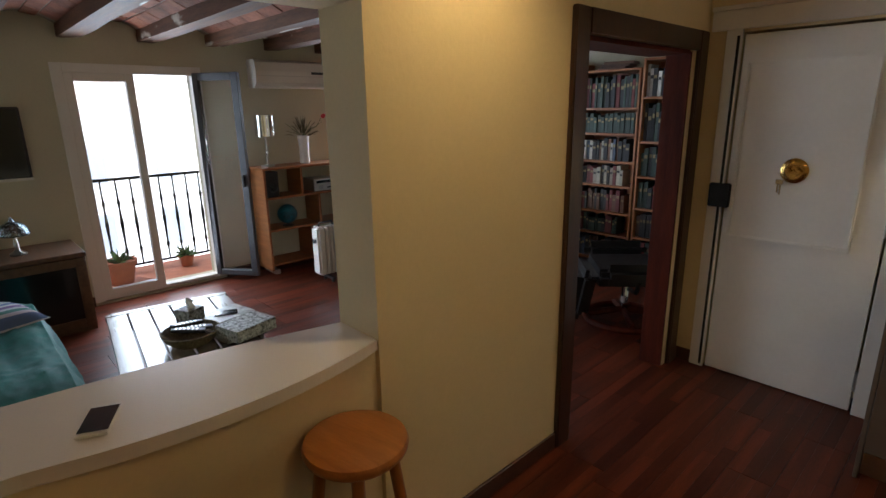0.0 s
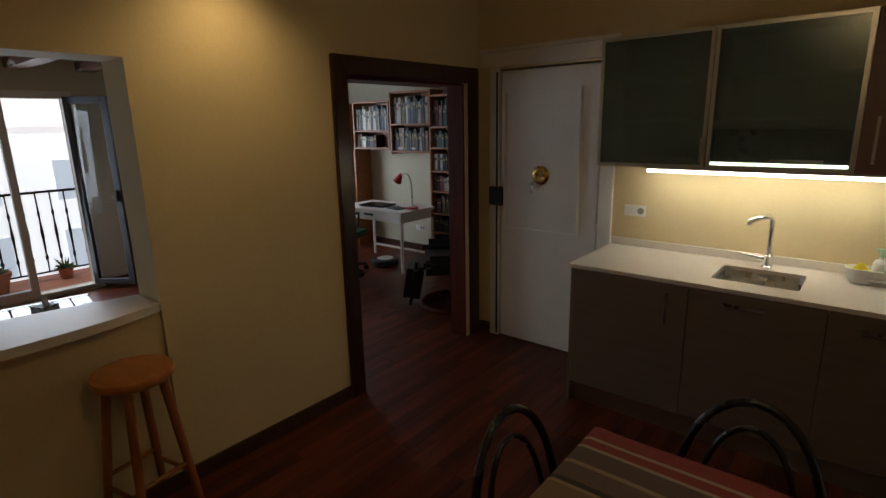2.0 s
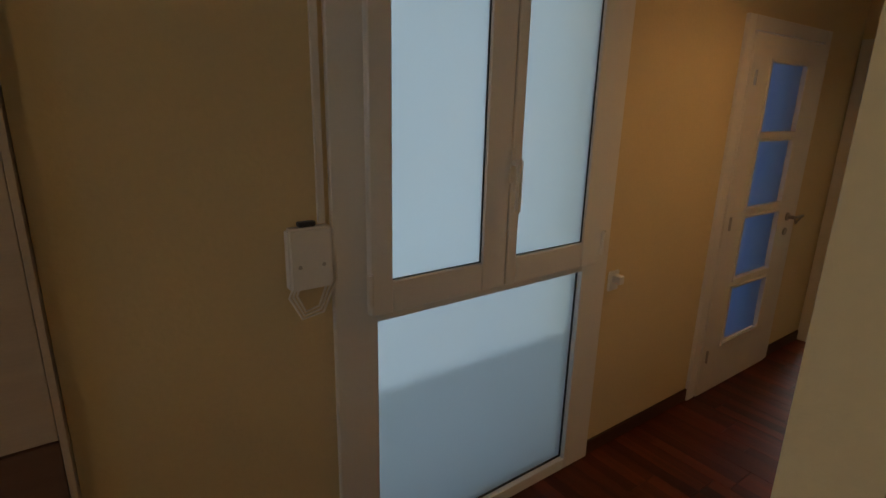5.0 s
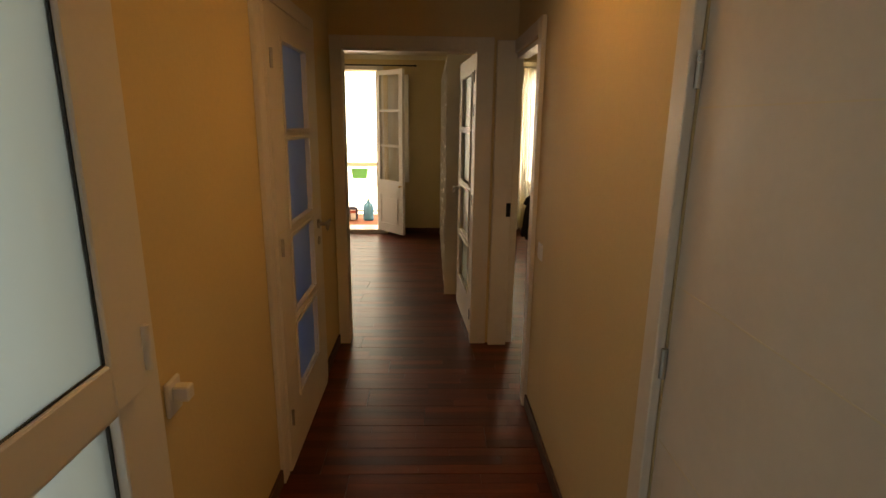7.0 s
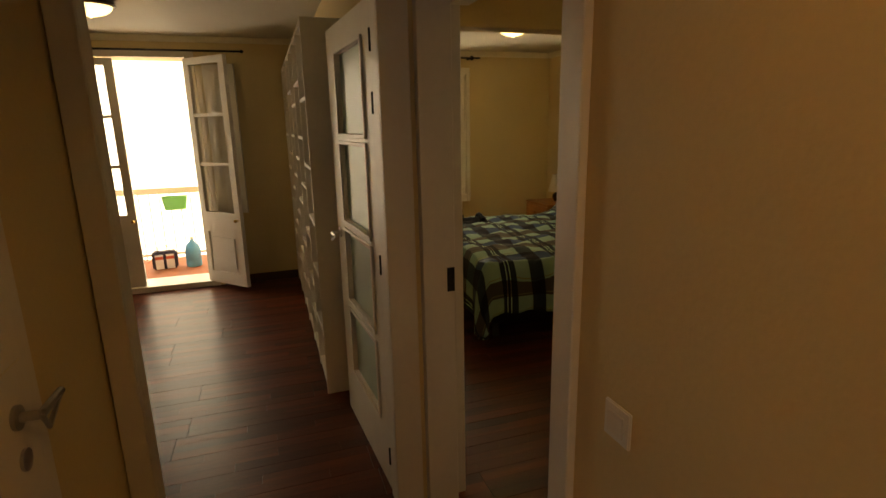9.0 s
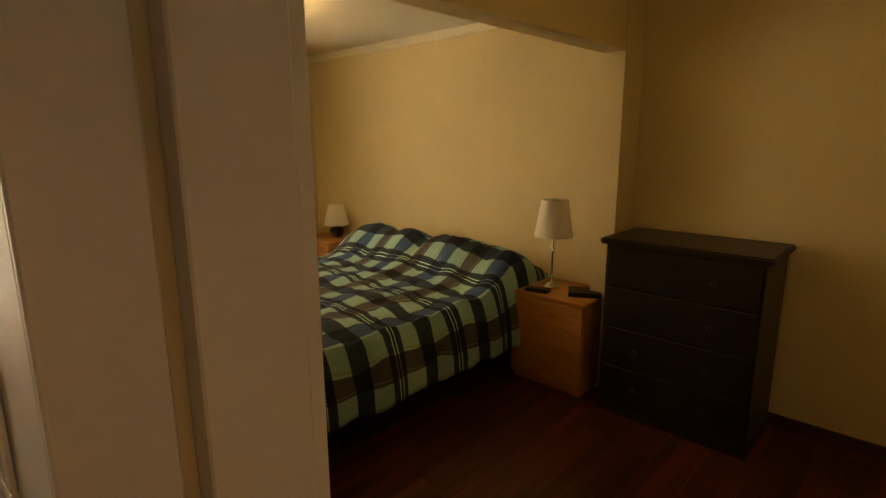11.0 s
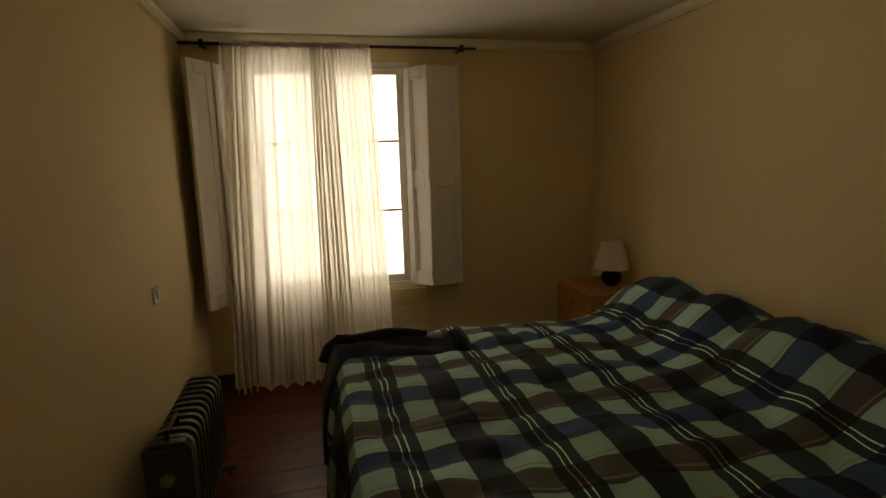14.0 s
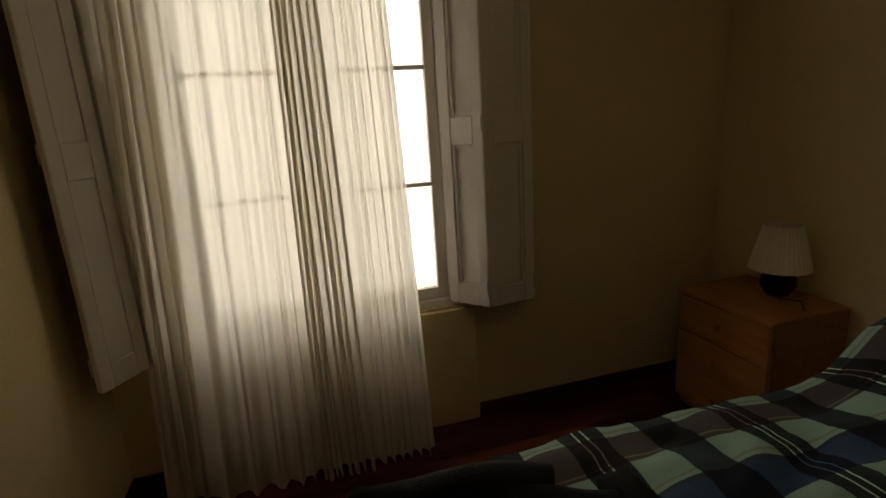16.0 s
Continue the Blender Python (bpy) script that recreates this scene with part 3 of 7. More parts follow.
# ---- bar counter ----
arc = [(-1.335 + 0.08 * max(0.0, 1 - ((y - 0.60) / 0.49) ** 2), y) for y in (1.085 - 1.03 * k / 16 for k in range(17))] + [(-1.335, -0.945)]
structure("bar_counter", prism(arc + [(-1.72, -0.945), (-1.71, 0.1), (-1.67, 0.53), (-1.62, 0.80), (-1.555, 1.085)], 0.91, 0.95, 0.003), M_STONE, "pale curved stone bar counter in the serving hatch")
# ---- baseboards ----
def skirting(name, *segs):
    return structure(name, boxes(*segs, bevel=0.002), M_BASE, "dark brown wooden baseboard")


skirting("baseboard", (-1.323, -2.39, 0, -1.309, 2.148, 0.085), (-1.323, 3.552, 0, -1.309, 3.598, 0.085), (-1.308, 3.584, 0, -1.217, 3.598, 0.085),
         (2.193, 2.97, 0, 2.868, 2.983, 0.075), (4.165, 2.97, 0, 5.053, 2.983, 0.075), (6.057, 2.97, 0, 6.57, 2.983, 0.075), (2.83, 1.768, 0, 3.26, 1.781, 0.075), (4.22, 1.768, 0, 5.71, 1.781, 0.075),
         (2.816, -2.39, 0, 2.828, 1.76, 0.075))
skirting("baseboard_bedroom", (4.905, -1.118, 0, 7.418, -1.105, 0.075), (7.565, -1.118, 0, 10.94, -1.105, 0.075), (10.935, -1.10, 0, 10.948, 0.285, 0.075), (10.935, 1.63, 0, 10.948, 1.865, 0.075), (7.565, 1.856, 0, 10.93, 1.868, 0.075), (6.71, 1.716, 0, 7.415, 1.728, 0.075))
skirting("baseboard_room", (10.405, 1.96, 0, 10.418, 2.93, 0.085), (10.405, 3.99, 0, 10.418, 5.19, 0.085), (6.662, 3.0, 0, 6.675, 5.19, 0.085))
skirting("baseboard_living", (-5.448, -2.39, 0, -5.43, 0.90, 0.09), (-5.448, 2.10, 0, -5.43, 5.44, 0.09), (-5.43, 5.43, 0, -1.57, 5.448, 0.09))


# ---- corridor window ----
def corridor_window():
    t = thing("window_corridor", pose(2.87, 2.985, 0), "white plastic window with frosted panes down to the floor", "window", "", "structure")
    W, T = 1.29, 2.5
    fr = [(0.0, -0.02, 0, 0.145, 0.05, T), (W - 0.165, -0.02, 0, W, 0.05, T), (0.145, -0.02, 0, W - 0.165, 0.05, 0.055), (0.145, -0.02, 0.985, W - 0.165, 0.05, 1.035), (0.145, -0.02, T - 0.06, W - 0.165, 0.05, T)]
    part("window_frame", boxes(*fr, bevel=0.003), M_PVC, t)
    part("pane", boxes((0.145, 0.012, 0.055, W - 0.165, 0.018, 0.985)), M_FROST, t, "frosted glass with pale stripes")
    for x0, x1, a, b in ((0.105, 0.6525, 0.078, 0.034), (0.6595, 1.20, 0.046, 0.075)):
        s = part("sash", boxes((x0, -0.05, 1.02, x0 + a, -0.021, T - 0.03), (x1 - b - 0.075, -0.05, 1.02, x1, -0.021, T - 0.03) if x0 < 0.5 else (x1 - 0.125, -0.05, 1.02, x1, -0.021, T - 0.03), (x0 + a, -0.05, 1.02, x1 - (b + 0.075 if x0 < 0.5 else 0.125), -0.021, 1.125), (x0 + a, -0.05, T - 0.11, x1 - (b + 0.075 if x0 < 0.5 else 0.125), -0.021, T - 0.03), bevel=0.004), M_PVC, t)
        xr = x1 - (b + 0.075 if x0 < 0.5 else 0.125)
        part("pane", boxes((x0 + a, -0.034, 1.125, xr, -0.028, T - 0.11)), M_FROST, s, "frosted glass")
        part("gasket", boxes((x0 + a, -0.040, 1.125, xr, -0.037, 1.129), (xr - 0.005, -0.040, 1.129, xr, -0.037, T - 0.11)), M_RUBBER, s, "black rubber gasket")
    part("gasket", boxes((0.145, 0.004, 0.055, W - 0.165, 0.010, 0.062), (W - 0.171, 0.004, 0.062, W - 0.165, 0.010, 0.985)), M_RUBBER, t, "black rubber gasket")
    # dark strip put in to draw the shaded gap of the sashes
    part("gap_strip", boxes((0.6527, -0.036, 1.02, 0.6593, -0.0215, T - 0.03)), M_RUBBER, t, "dark strip for the shade in the gap between the sashes")
    h = part("window_handle", boxes((0.637, -0.062, 1.40, 0.665, -0.05, 1.52), (0.641, -0.095, 1.46, 0.661, -0.062, 1.482), (0.639, -0.105, 1.30, 0.663, -0.088, 1.485), bevel=0.005, segments=2), M_WHITE, t, "white lever handle")
    for x, z in ((0.10, 1.06), (1.195, 1.06)):
        part("hinge", tube([(x, -0.055, z), (x, -0.055, z + 0.1)], 0.010, 10), M_PVC, t, "", True)
    return t


corridor_window()
M_CORR = mat("pale_corrugated_plastic", (0.62, 0.66, 0.68), 0.6, 0, 0.1, 4, 0.0)
_n, _l = M_CORR.node_tree.nodes, M_CORR.node_tree.links
_tr, _mx = _n.new("ShaderNodeBsdfTranslucent"), _n.new("ShaderNodeMixShader")
_tr.inputs[0].default_value, _mx.inputs[0].default_value = (0.78, 0.82, 0.85, 1), 0.75
_l.new(_n["Principled BSDF"].outputs[0], _mx.inputs[1])
_l.new(_tr.outputs[0], _mx.inputs[2])
_l.new(_mx.outputs[0], _n["Material Output"].inputs[0])
single("corrugated_screen", grid(260, 2, lambda u, v: (2.98 + 1.06 * u, 3.045 + 0.014 * math.sin(2 * math.pi * 13 * u), 0.0 + 0.68 * v)), M_CORR, "pale corrugated plastic screen behind the frosted window", "screen", "", "", None, True)
# emitting sheet close behind the panes, added in place of light well daylight
structure("backdrop_lightwell", boxes((2.70, 3.21, -0.01, 4.32, 3.24, 2.62)), M_OUT_WELL, "pale bluish glowing sheet for the daylight of the light well")


# ---- dining table and chairs ----
def stripe_mat():
    m, n, l, b = node_mat("striped_tablecloth")
    co, sep = n.new("ShaderNodeTexCoord"), n.new("ShaderNodeSeparateXYZ")
    l.new(co.outputs["Object"], sep.inputs[0])
    ramp = n.new("ShaderNodeValToRGB")
    ramp.color_ramp.interpolation = "CONSTANT"
    cols = [(0.0, (0.33, 0.07, 0.07)), (0.10, (0.5, 0.42, 0.33)), (0.115, (0.33, 0.07, 0.07)), (0.16, (0.5, 0.42, 0.33)), (0.175, (0.17, 0.13, 0.12)), (0.26, (0.42, 0.33, 0.25)), (0.28, (0.20, 0.15, 0.14)), (0.36, (0.08, 0.07, 0.07)),
            (0.385, (0.45, 0.35, 0.22)), (0.40, (0.30, 0.21, 0.14)), (0.56, (0.45, 0.35, 0.22)), (0.575, (0.08, 0.07, 0.07)), (0.60, (0.20, 0.15, 0.14)), (0.72, (0.42, 0.33, 0.25)), (0.74, (0.20, 0.15, 0.14)), (0.85, (0.33, 0.07, 0.07))]
    el = ramp.color_ramp.elements
    for i, (p, c) in enumerate(cols):
        e = el[i] if i < 2 else el.new(p)
        e.position, e.color = p, (*c, 1)
    mp = n.new("ShaderNodeMapRange")
    mp.inputs[1].default_value, mp.inputs[2].default_value = 0.41, -0.41
    l.new(sep.outputs[1], mp.inputs[0])
    l.new(mp.outputs[0], ramp.inputs[0])
    nz = n.new("ShaderNodeTexNoise")
    nz.inputs["Scale"].default_value = 260
    l.new(co.outputs["Object"], nz.inputs["Vector"])
    mx = n.new("ShaderNodeMix")
    mx.data_type, mx.blend_type = "RGBA", "MULTIPLY"
    mx.inputs[0].default_value = 0.5
    l.new(ramp.outputs[0], mx.inputs[6])
    l.new(nz.outputs[0], mx.inputs[7])
    l.new(mx.outputs[2], b.inputs["Base Color"])
    b.inputs["Roughness"].default_value = 0.9
    bp = n.new("ShaderNodeBump")
    bp.inputs["Strength"].default_value = 0.2
    l.new(nz.outputs[0], bp.inputs["Height"])
    l.new(bp.outputs[0], b.inputs["Normal"])
    return m


dt = thing("dining_table", pose(1.03, 1.18, 0), "dark dining table below a striped cloth", "table")
part("tabletop", boxes((-0.47, -0.39, 0.76, 0.47, 0.39, 0.795), bevel=0.004), M_TVWOOD, dt)
for sx in (-1, 1):
    for sy in (-1, 1):
        part("leg", boxes((sx * 0.42 - 0.025, sy * 0.34 - 0.025, 0, sx * 0.42 + 0.025, sy * 0.34 + 0.025, 0.76), bevel=0.003), M_TVWOOD, dt)


def cloth_point(u, v):
    x, y = -0.53 + 1.06 * u, -0.45 + 0.90 * v
    ex, ey = max(0, abs(x) - 0.474), max(0, abs(y) - 0.394)
    d = math.hypot(ex, ey)
    k = lambda c, lim: math.copysign(min(abs(c), lim + 0.012 * min(1, max(0, abs(c) - lim) * 40)), c)
    return (k(x, 0.474), k(y, 0.394), 0.803 - 2.6 * d + 0.002 * math.sin(14 * x) * math.sin(11 * y))


single("tablecloth", grid(60, 50, cloth_point), stripe_mat(), "red and grey striped woven cloth on the dining table", "tablecloth", "", "", pose(1.03, 1.18, 0), True)


def bistro_chair(m):
    t = thing("bentwood_chair", m, "black bentwood chair with a double hoop back", "chair", "chairs round the table")
    part("seat", rev([(0.17, 0.445), (0.20, 0.45), (0.205, 0.462), (0.20, 0.474), (0.17, 0.47)], 28), M_BLACK, t, "", True)
    arch = lambda r, h, d: [(r * math.cos(a), -0.17 - d * math.sin(a), 0.46 + h * math.sin(a) ** 0.75) for a in [math.pi * k / 20 for k in range(21)]]
    part("backrest", tube(arch(0.20, 0.45, 0.06), 0.013, 10), M_BLACK, t, "", True)
    part("backrest", tube(arch(0.135, 0.37, 0.05), 0.009, 10), M_BLACK, t, "", True)
    for sx in (-1, 1):
        part("leg", tube([(sx * 0.14, 0.13, 0.45), (sx * 0.17, 0.17, 0.2), (sx * 0.19, 0.20, 0)], [0.016, 0.014, 0.011], 8), M_BLACK, t, "", True)
        part("leg", tube([(sx * 0.15, -0.14, 0.45), (sx * 0.17, -0.19, 0.2), (sx * 0.185, -0.25, 0)], [0.016, 0.014, 0.011], 8), M_BLACK, t, "", True)
    part("seat_ring", tube([(0.175 * math.cos(a), 0.175 * math.sin(a), 0.27) for a in [2 * math.pi * k / 24 for k in range(24)]], 0.008, 6, None, True), M_BLACK, t, "", True)
    return t


ch = bistro_chair(pose(0.95, 1.57, 0, 0, 0, 180))
copy_thing(ch, pose(0.62, 1.30, 0, 0, 0, -95))


# ---- bar stools ----
def bar_stool(m):
    t = thing("bar_stool", m, "round honey pine bar stool beside the counter", "stool", "stools at the bar")
    part("seat", rev([(0.12, 0.70), (0.150, 0.705), (0.160, 0.717), (0.162, 0.731), (0.156, 0.743), (0.13, 0.748), (0.0005, 0.746)], 36), M_PINE, t, "", True)
    for k in range(4):
        a = radians(45 + 90 * k)
        c, s = math.cos(a), math.sin(a)
        part("leg", tube([(0.105 * c, 0.105 * s, 0.705), (0.15 * c, 0.15 * s, 0.35), (0.195 * c, 0.195 * s, 0.0)], [0.019, 0.0195, 0.015], 12), M_PINELEG, t, "", True)
    for k in range(4):
        a, b = radians(45 + 90 * k), radians(135 + 90 * k)
        for z in (0.22 + 0.05 * (k % 2),):
            r = 0.105 + 0.09 * (0.69 - z) / 0.69
            part("stretcher", tube([(r * math.cos(a), r * math.sin(a), z), (r * math.cos(b), r * math.sin(b), z)], 0.010, 8), M_PINELEG, t, "", True)
    return t


bs = bar_stool(pose(-1.18, 0.878, 0, 0, 0, 12))
copy_thing(bs, pose(-1.18, 0.225, 0, 0, 0, 30))


# ---- living room ceiling: beams and brick vaults ----
def beam_mat():
    m = M_BEAM
    n, l, b = m.node_tree.nodes, m.node_tree.links, m.node_tree.nodes["Principled BSDF"]
    src = b.inputs["Base Color"].links[0].from_socket
    co, nz, th, mx = n.new("ShaderNodeTexCoord"), n.new("ShaderNodeTexNoise"), n.new("ShaderNodeMapRange"), n.new("ShaderNodeMix")
    mp = n.new("ShaderNodeMapping")
    mp.inputs["Scale"].default_value = (0.7, 2.0, 2.0)
    l.new(co.outputs["Object"], mp.inputs[0])
    l.new(mp.outputs[0], nz.inputs["Vector"])
    nz.inputs["Scale"].default_value, nz.inputs["Detail"].default_value = 2.2, 8
    th.inputs[1].default_value, th.inputs[2].default_value = 0.585, 0.63
    mx.data_type = "RGBA"
    l.new(nz.outputs[0], th.inputs[0])
    l.new(th.outputs[0], mx.inputs[0])
    l.new(src, mx.inputs[6])
    mx.inputs[7].default_value = (0.62, 0.58, 0.50, 1)
    l.new(mx.outputs[2], b.inputs["Base Color"])


beam_mat()
rb = random.Random(9)
STEP = 0.592
for k in range(-5, 8):
    y = 1.065 + STEP * k
    def beam_pt(u, v, y=y, k=k):
        a = 2 * math.pi * (v + 0.125)
        cy, cz = math.cos(a), math.sin(a)
        s = 1 / max(abs(cy), abs(cz))
        r = 1 + 0.10 * noise.noise((u * 4 + k * 7, cy * 1.5, cz * 1.5))
        return (-5.46 + 3.91 * u, y + 0.078 * r * min(1, max(-1, cy * s * 0.98)), 2.395 + 0.085 * r * min(1, max(-1, cz * s * 0.98)))
    structure("ceiling_beam", grid(26, 16, beam_pt), M_BEAM, "old rough timber beam with remains of white paint", True)
bm = bmesh.new()
mo = bmesh.new()
for k in range(-5, 7):
    yc = 1.065 + STEP * (k + 0.5)
    half, rise, z0 = 0.225, 0.075, 2.405
    arcz = lambda w: z0 + rise * (1 - (w / half) ** 2)
    n = 8
    for i in range(n):
        w0, w1 = -half + 2 * half * i / n, -half + 2 * half * (i + 1) / n
        for o in (0.006,):
            v = [mo.verts.new(p) for p in ((-5.46, yc + w0, arcz(w0) + o), (-5.46, yc + w1, arcz(w1) + o), (-1.55, yc + w1, arcz(w1) + o), (-1.55, yc + w0, arcz(w0) + o))]
            mo.faces.new(v)
    rows = 4
    for i in range(rows):
        w0, w1 = -half + 2 * half * i / rows + 0.006, -half + 2 * half * (i + 1) / rows - 0.006
        x = -5.46 + (0.15 if i % 2 else 0)
        while x < -1.6:
            x1 = min(x + 0.285 + rb.uniform(-0.01, 0.01), -1.56)
            d = rb.uniform(-0.004, 0.003)
            p = [(xx, yc + ww, arcz(ww) + zz) for zz in (d, d + 0.02) for xx, ww in ((x, w0), (x1, w0), (x1, w1), (x, w1))]
            vs = [bm.verts.new(q) for q in p]
            for f in ((3, 2, 1, 0), (0, 1, 5, 4), (1, 2, 6, 5), (2, 3, 7, 6), (3, 0, 4, 7)):
                bm.faces.new([vs[j] for j in f])
            x = x1 + 0.012
structure("ceiling_vaults", bm, M_BRICK, "shallow brick vaults between timber beams")
structure("ceiling_mortar", mo, M_MORTAR, "grey mortar joints of the brick vaults")


# ---- living room balcony door ----
def living_window():
    t = thing("window_living", pose(-5.45, 0, 0), "white balcony door with one leaf open inwards", "window", "", "structure")
    part("window_frame", boxes((-0.10, 0.90, 0.03, 0.02, 0.985, 2.115), (-0.10, 2.015, 0.03, 0.02, 2.09, 2.115), (-0.10, 0.985, 2.04, 0.02, 2.015, 2.115), (-0.10, 0.985, 0.03, 0.0, 2.015, 0.06), bevel=0.004), M_PVC, t)
    a = part("leaf", boxes((-0.06, 0.985, 0.06, 0.01, 1.05, 2.04), (-0.06, 1.44, 0.06, 0.01, 1.505, 2.04), (-0.06, 1.05, 0.06, 0.01, 1.44, 0.128), (-0.06, 1.05, 1.97, 0.01, 1.44, 2.04), bevel=0.004), M_PVC, t)
    part("pane", boxes((-0.03, 1.05, 0.128, -0.024, 1.44, 1.97)), M_GLASS, a, "clear glass").visible_shadow = False
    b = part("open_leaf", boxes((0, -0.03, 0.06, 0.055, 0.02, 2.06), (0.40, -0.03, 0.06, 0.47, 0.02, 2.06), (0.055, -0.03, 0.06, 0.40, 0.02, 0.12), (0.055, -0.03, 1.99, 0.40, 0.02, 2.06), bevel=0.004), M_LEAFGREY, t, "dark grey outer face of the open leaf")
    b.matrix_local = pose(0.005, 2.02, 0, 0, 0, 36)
    p = part("pane", boxes((0.055, -0.008, 0.12, 0.40, -0.002, 1.99)), M_GLASS, b, "clear glass")
    p.visible_shadow = False
    part("handle", boxes((0.425, -0.06, 0.98, 0.445, -0.03, 1.10), bevel=0.004), M_BLACKMET, b, "dark lever handle")


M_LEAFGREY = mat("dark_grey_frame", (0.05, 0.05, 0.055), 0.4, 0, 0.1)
living_window()
structure("balcony_living", boxes((-6.5, -0.4, -0.15, -5.75, 3.4, 0.02), bevel=0.005), M_TERRACOTTA, "terracotta tiled balcony floor")
rl = thing("balcony_railing", pose(-6.35, 0, 0.02), "black iron balcony railing with turned balusters", "railing")
part("rail", boxes((-0.022, -0.35, 1.0, 0.022, 3.35, 1.03), (-0.015, -0.35, 0.06, 0.015, 3.35, 0.08), bevel=0.003), M_BLACKMET, rl)
prof = [(0.009, 0.08), (0.009, 0.2), (0.020, 0.24), (0.010, 0.28), (0.014, 0.45), (0.019, 0.54), (0.013, 0.62), (0.009, 0.72), (0.018, 0.77), (0.009, 0.81), (0.009, 1.0)]
bal = mesh_of("baluster", rev(prof, 8), M_BLACKMET, True)
for k in range(26):
    o = new("baluster", bal)
    o.parent, o.location = rl, (0, -0.28 + 0.14 * k, 0)


def potted_plant(m, r, h, seed):
    t = thing("potted_plant", m, "succulent in a terracotta pot on the balcony", "plant")
    part("pot", rev([(r * 0.68, 0), (r * 0.95, h * 0.78), (r * 1.06, h * 0.8), (r * 1.08, h), (r * 0.97, h), (r * 0.93, h * 0.86), (0.001, h * 0.86)], 24), M_TERRACOTTA, t, "", True)
    rr, bm = random.Random(seed), bmesh.new()
    for k in range(38):
        a, e = rr.uniform(0, 6.28), rr.uniform(0.15, 1.25)
        L = rr.uniform(0.10, 0.19)
        d = Vector((math.cos(a) * math.cos(e), math.sin(a) * math.cos(e), math.sin(e)))
        p0 = Vector((0, 0, h * 0.88)) + Vector((d.x, d.y, 0)) * 0.02
        tube([p0, p0 + d * L * 0.5, p0 + d * L + Vector((0, 0, -0.02))], [0.012, 0.010, 0.001], 5, bm)
    part("foliage", bm, M_LEAF, t, "pale green fleshy leaves", True)
    return t


potted_plant(pose(-5.98, 1.24, 0.02), 0.15, 0.24, 3)
potted_plant(pose(-6.15, 1.93, 0.02), 0.08, 0.13, 4)
structure("backdrop_street", boxes((-60.2, -60, -15, -60, 80, 40)), M_OUT_LIV, "bright hazy sky beyond the street")


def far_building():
    t = thing("apartment_building", pose(-26, 2, -12), "pale apartment building across the street, glowing in place of sunlight", "building")
    # sunlight and haze are put into these materials as emission
    M_F = glow("glowing_facade", (0.93, 0.92, 0.90), 1.7)
    M_R = glow("glowing_roof", (0.95, 0.88, 0.84), 1.5)
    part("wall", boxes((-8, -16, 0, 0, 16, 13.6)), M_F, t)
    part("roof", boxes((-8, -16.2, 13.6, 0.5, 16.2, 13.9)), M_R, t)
    part("roof", boxes((-7, -13, 13.9, -2, 10, 15.2)), M_R, t, "attic storey glowing in place of sunlight")
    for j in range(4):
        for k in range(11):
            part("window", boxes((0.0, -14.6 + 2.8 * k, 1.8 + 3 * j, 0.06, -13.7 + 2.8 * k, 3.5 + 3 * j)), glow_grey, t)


# grey emission for the far windows seen through haze
glow_grey = glow("glowing_far_window", (0.66, 0.71, 0.77), 1.15)
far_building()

# ---- living room furniture ----
tv = thing("television", pose(-5.43, 0.14, 1.19), "black flat television on the wall", "television")
part("bezel", boxes((0, -0.5, 0, 0.055, 0.5, 0.575), bevel=0.006, segments=2), M_RUBBER, tv)
part("screen", boxes((0.0556, -0.48, 0.03, 0.058, 0.48, 0.56)), M_SCREEN, tv)
part("lower_trim", boxes((0.0556, -0.5, 0.0, 0.062, 0.5, 0.022), bevel=0.002), M_ALU, tv, "silver lower strip")


def tv_cabinet():
    t = thing("tv_cabinet", pose(-5.42, -0.35, 0), "dark oak media cabinet with glazed doors below the television", "cabinet")
    d, w = 0.58, 1.16
    part("top", boxes((-0.0, -w - 0.02, 0.62, d + 0.02, w, 0.655), bevel=0.005), M_TVWOOD, t)
    part("body", boxes((0.01, -w, 0.03, d - 0.02, -w + 0.03, 0.62), (0.01, w - 0.03, 0.03, d - 0.02, w - 0.005, 0.62), (0.01, -w, 0.03, d - 0.02, w - 0.01, 0.06), (0.01, -w, 0.06, 0.02, w - 0.01, 0.62), (0.01, 0.49, 0.06, d - 0.02, 0.52, 0.62), (0.01, -0.3, 0.06, d - 0.02, -0.27, 0.62), (0.02, -0.27, 0.40, d - 0.03, 0.49, 0.42)), M_TVWOOD, t)
    for y0, y1 in ((0.52, w - 0.01), (-w + 0.01, -0.3)):
        dr = part("door", boxes((d - 0.02, y0, 0.04, d, y0 + 0.07, 0.61), (d - 0.02, y1 - 0.07, 0.04, d, y1, 0.61), (d - 0.02, y0 + 0.07, 0.04, d, y1 - 0.07, 0.11), (d - 0.02, y0 + 0.07, 0.54, d, y1 - 0.07, 0.61), bevel=0.003), M_TVWOOD, t)
        part("pane", boxes((d - 0.012, y0 + 0.07, 0.11, d - 0.007, y1 - 0.07, 0.54)), M_SCREEN, dr, "dark glass pane")
    part("foot", boxes((0.02, -w, 0, d - 0.02, w - 0.01, 0.03)), M_TVWOOD, t)


tv_cabinet()
dv = thing("disc_player", pose(-5.0, -0.22, 0.42), "black disc player in the media cabinet", "player")
part("case", boxes((-0.15, -0.21, 0.006, 0.10, 0.21, 0.065), bevel=0.003), M_RUBBER, dv)
part("front_panel", boxes((0.1005, -0.2, 0.012, 0.104, 0.2, 0.055)), M_ALU, dv, "silver front strip")


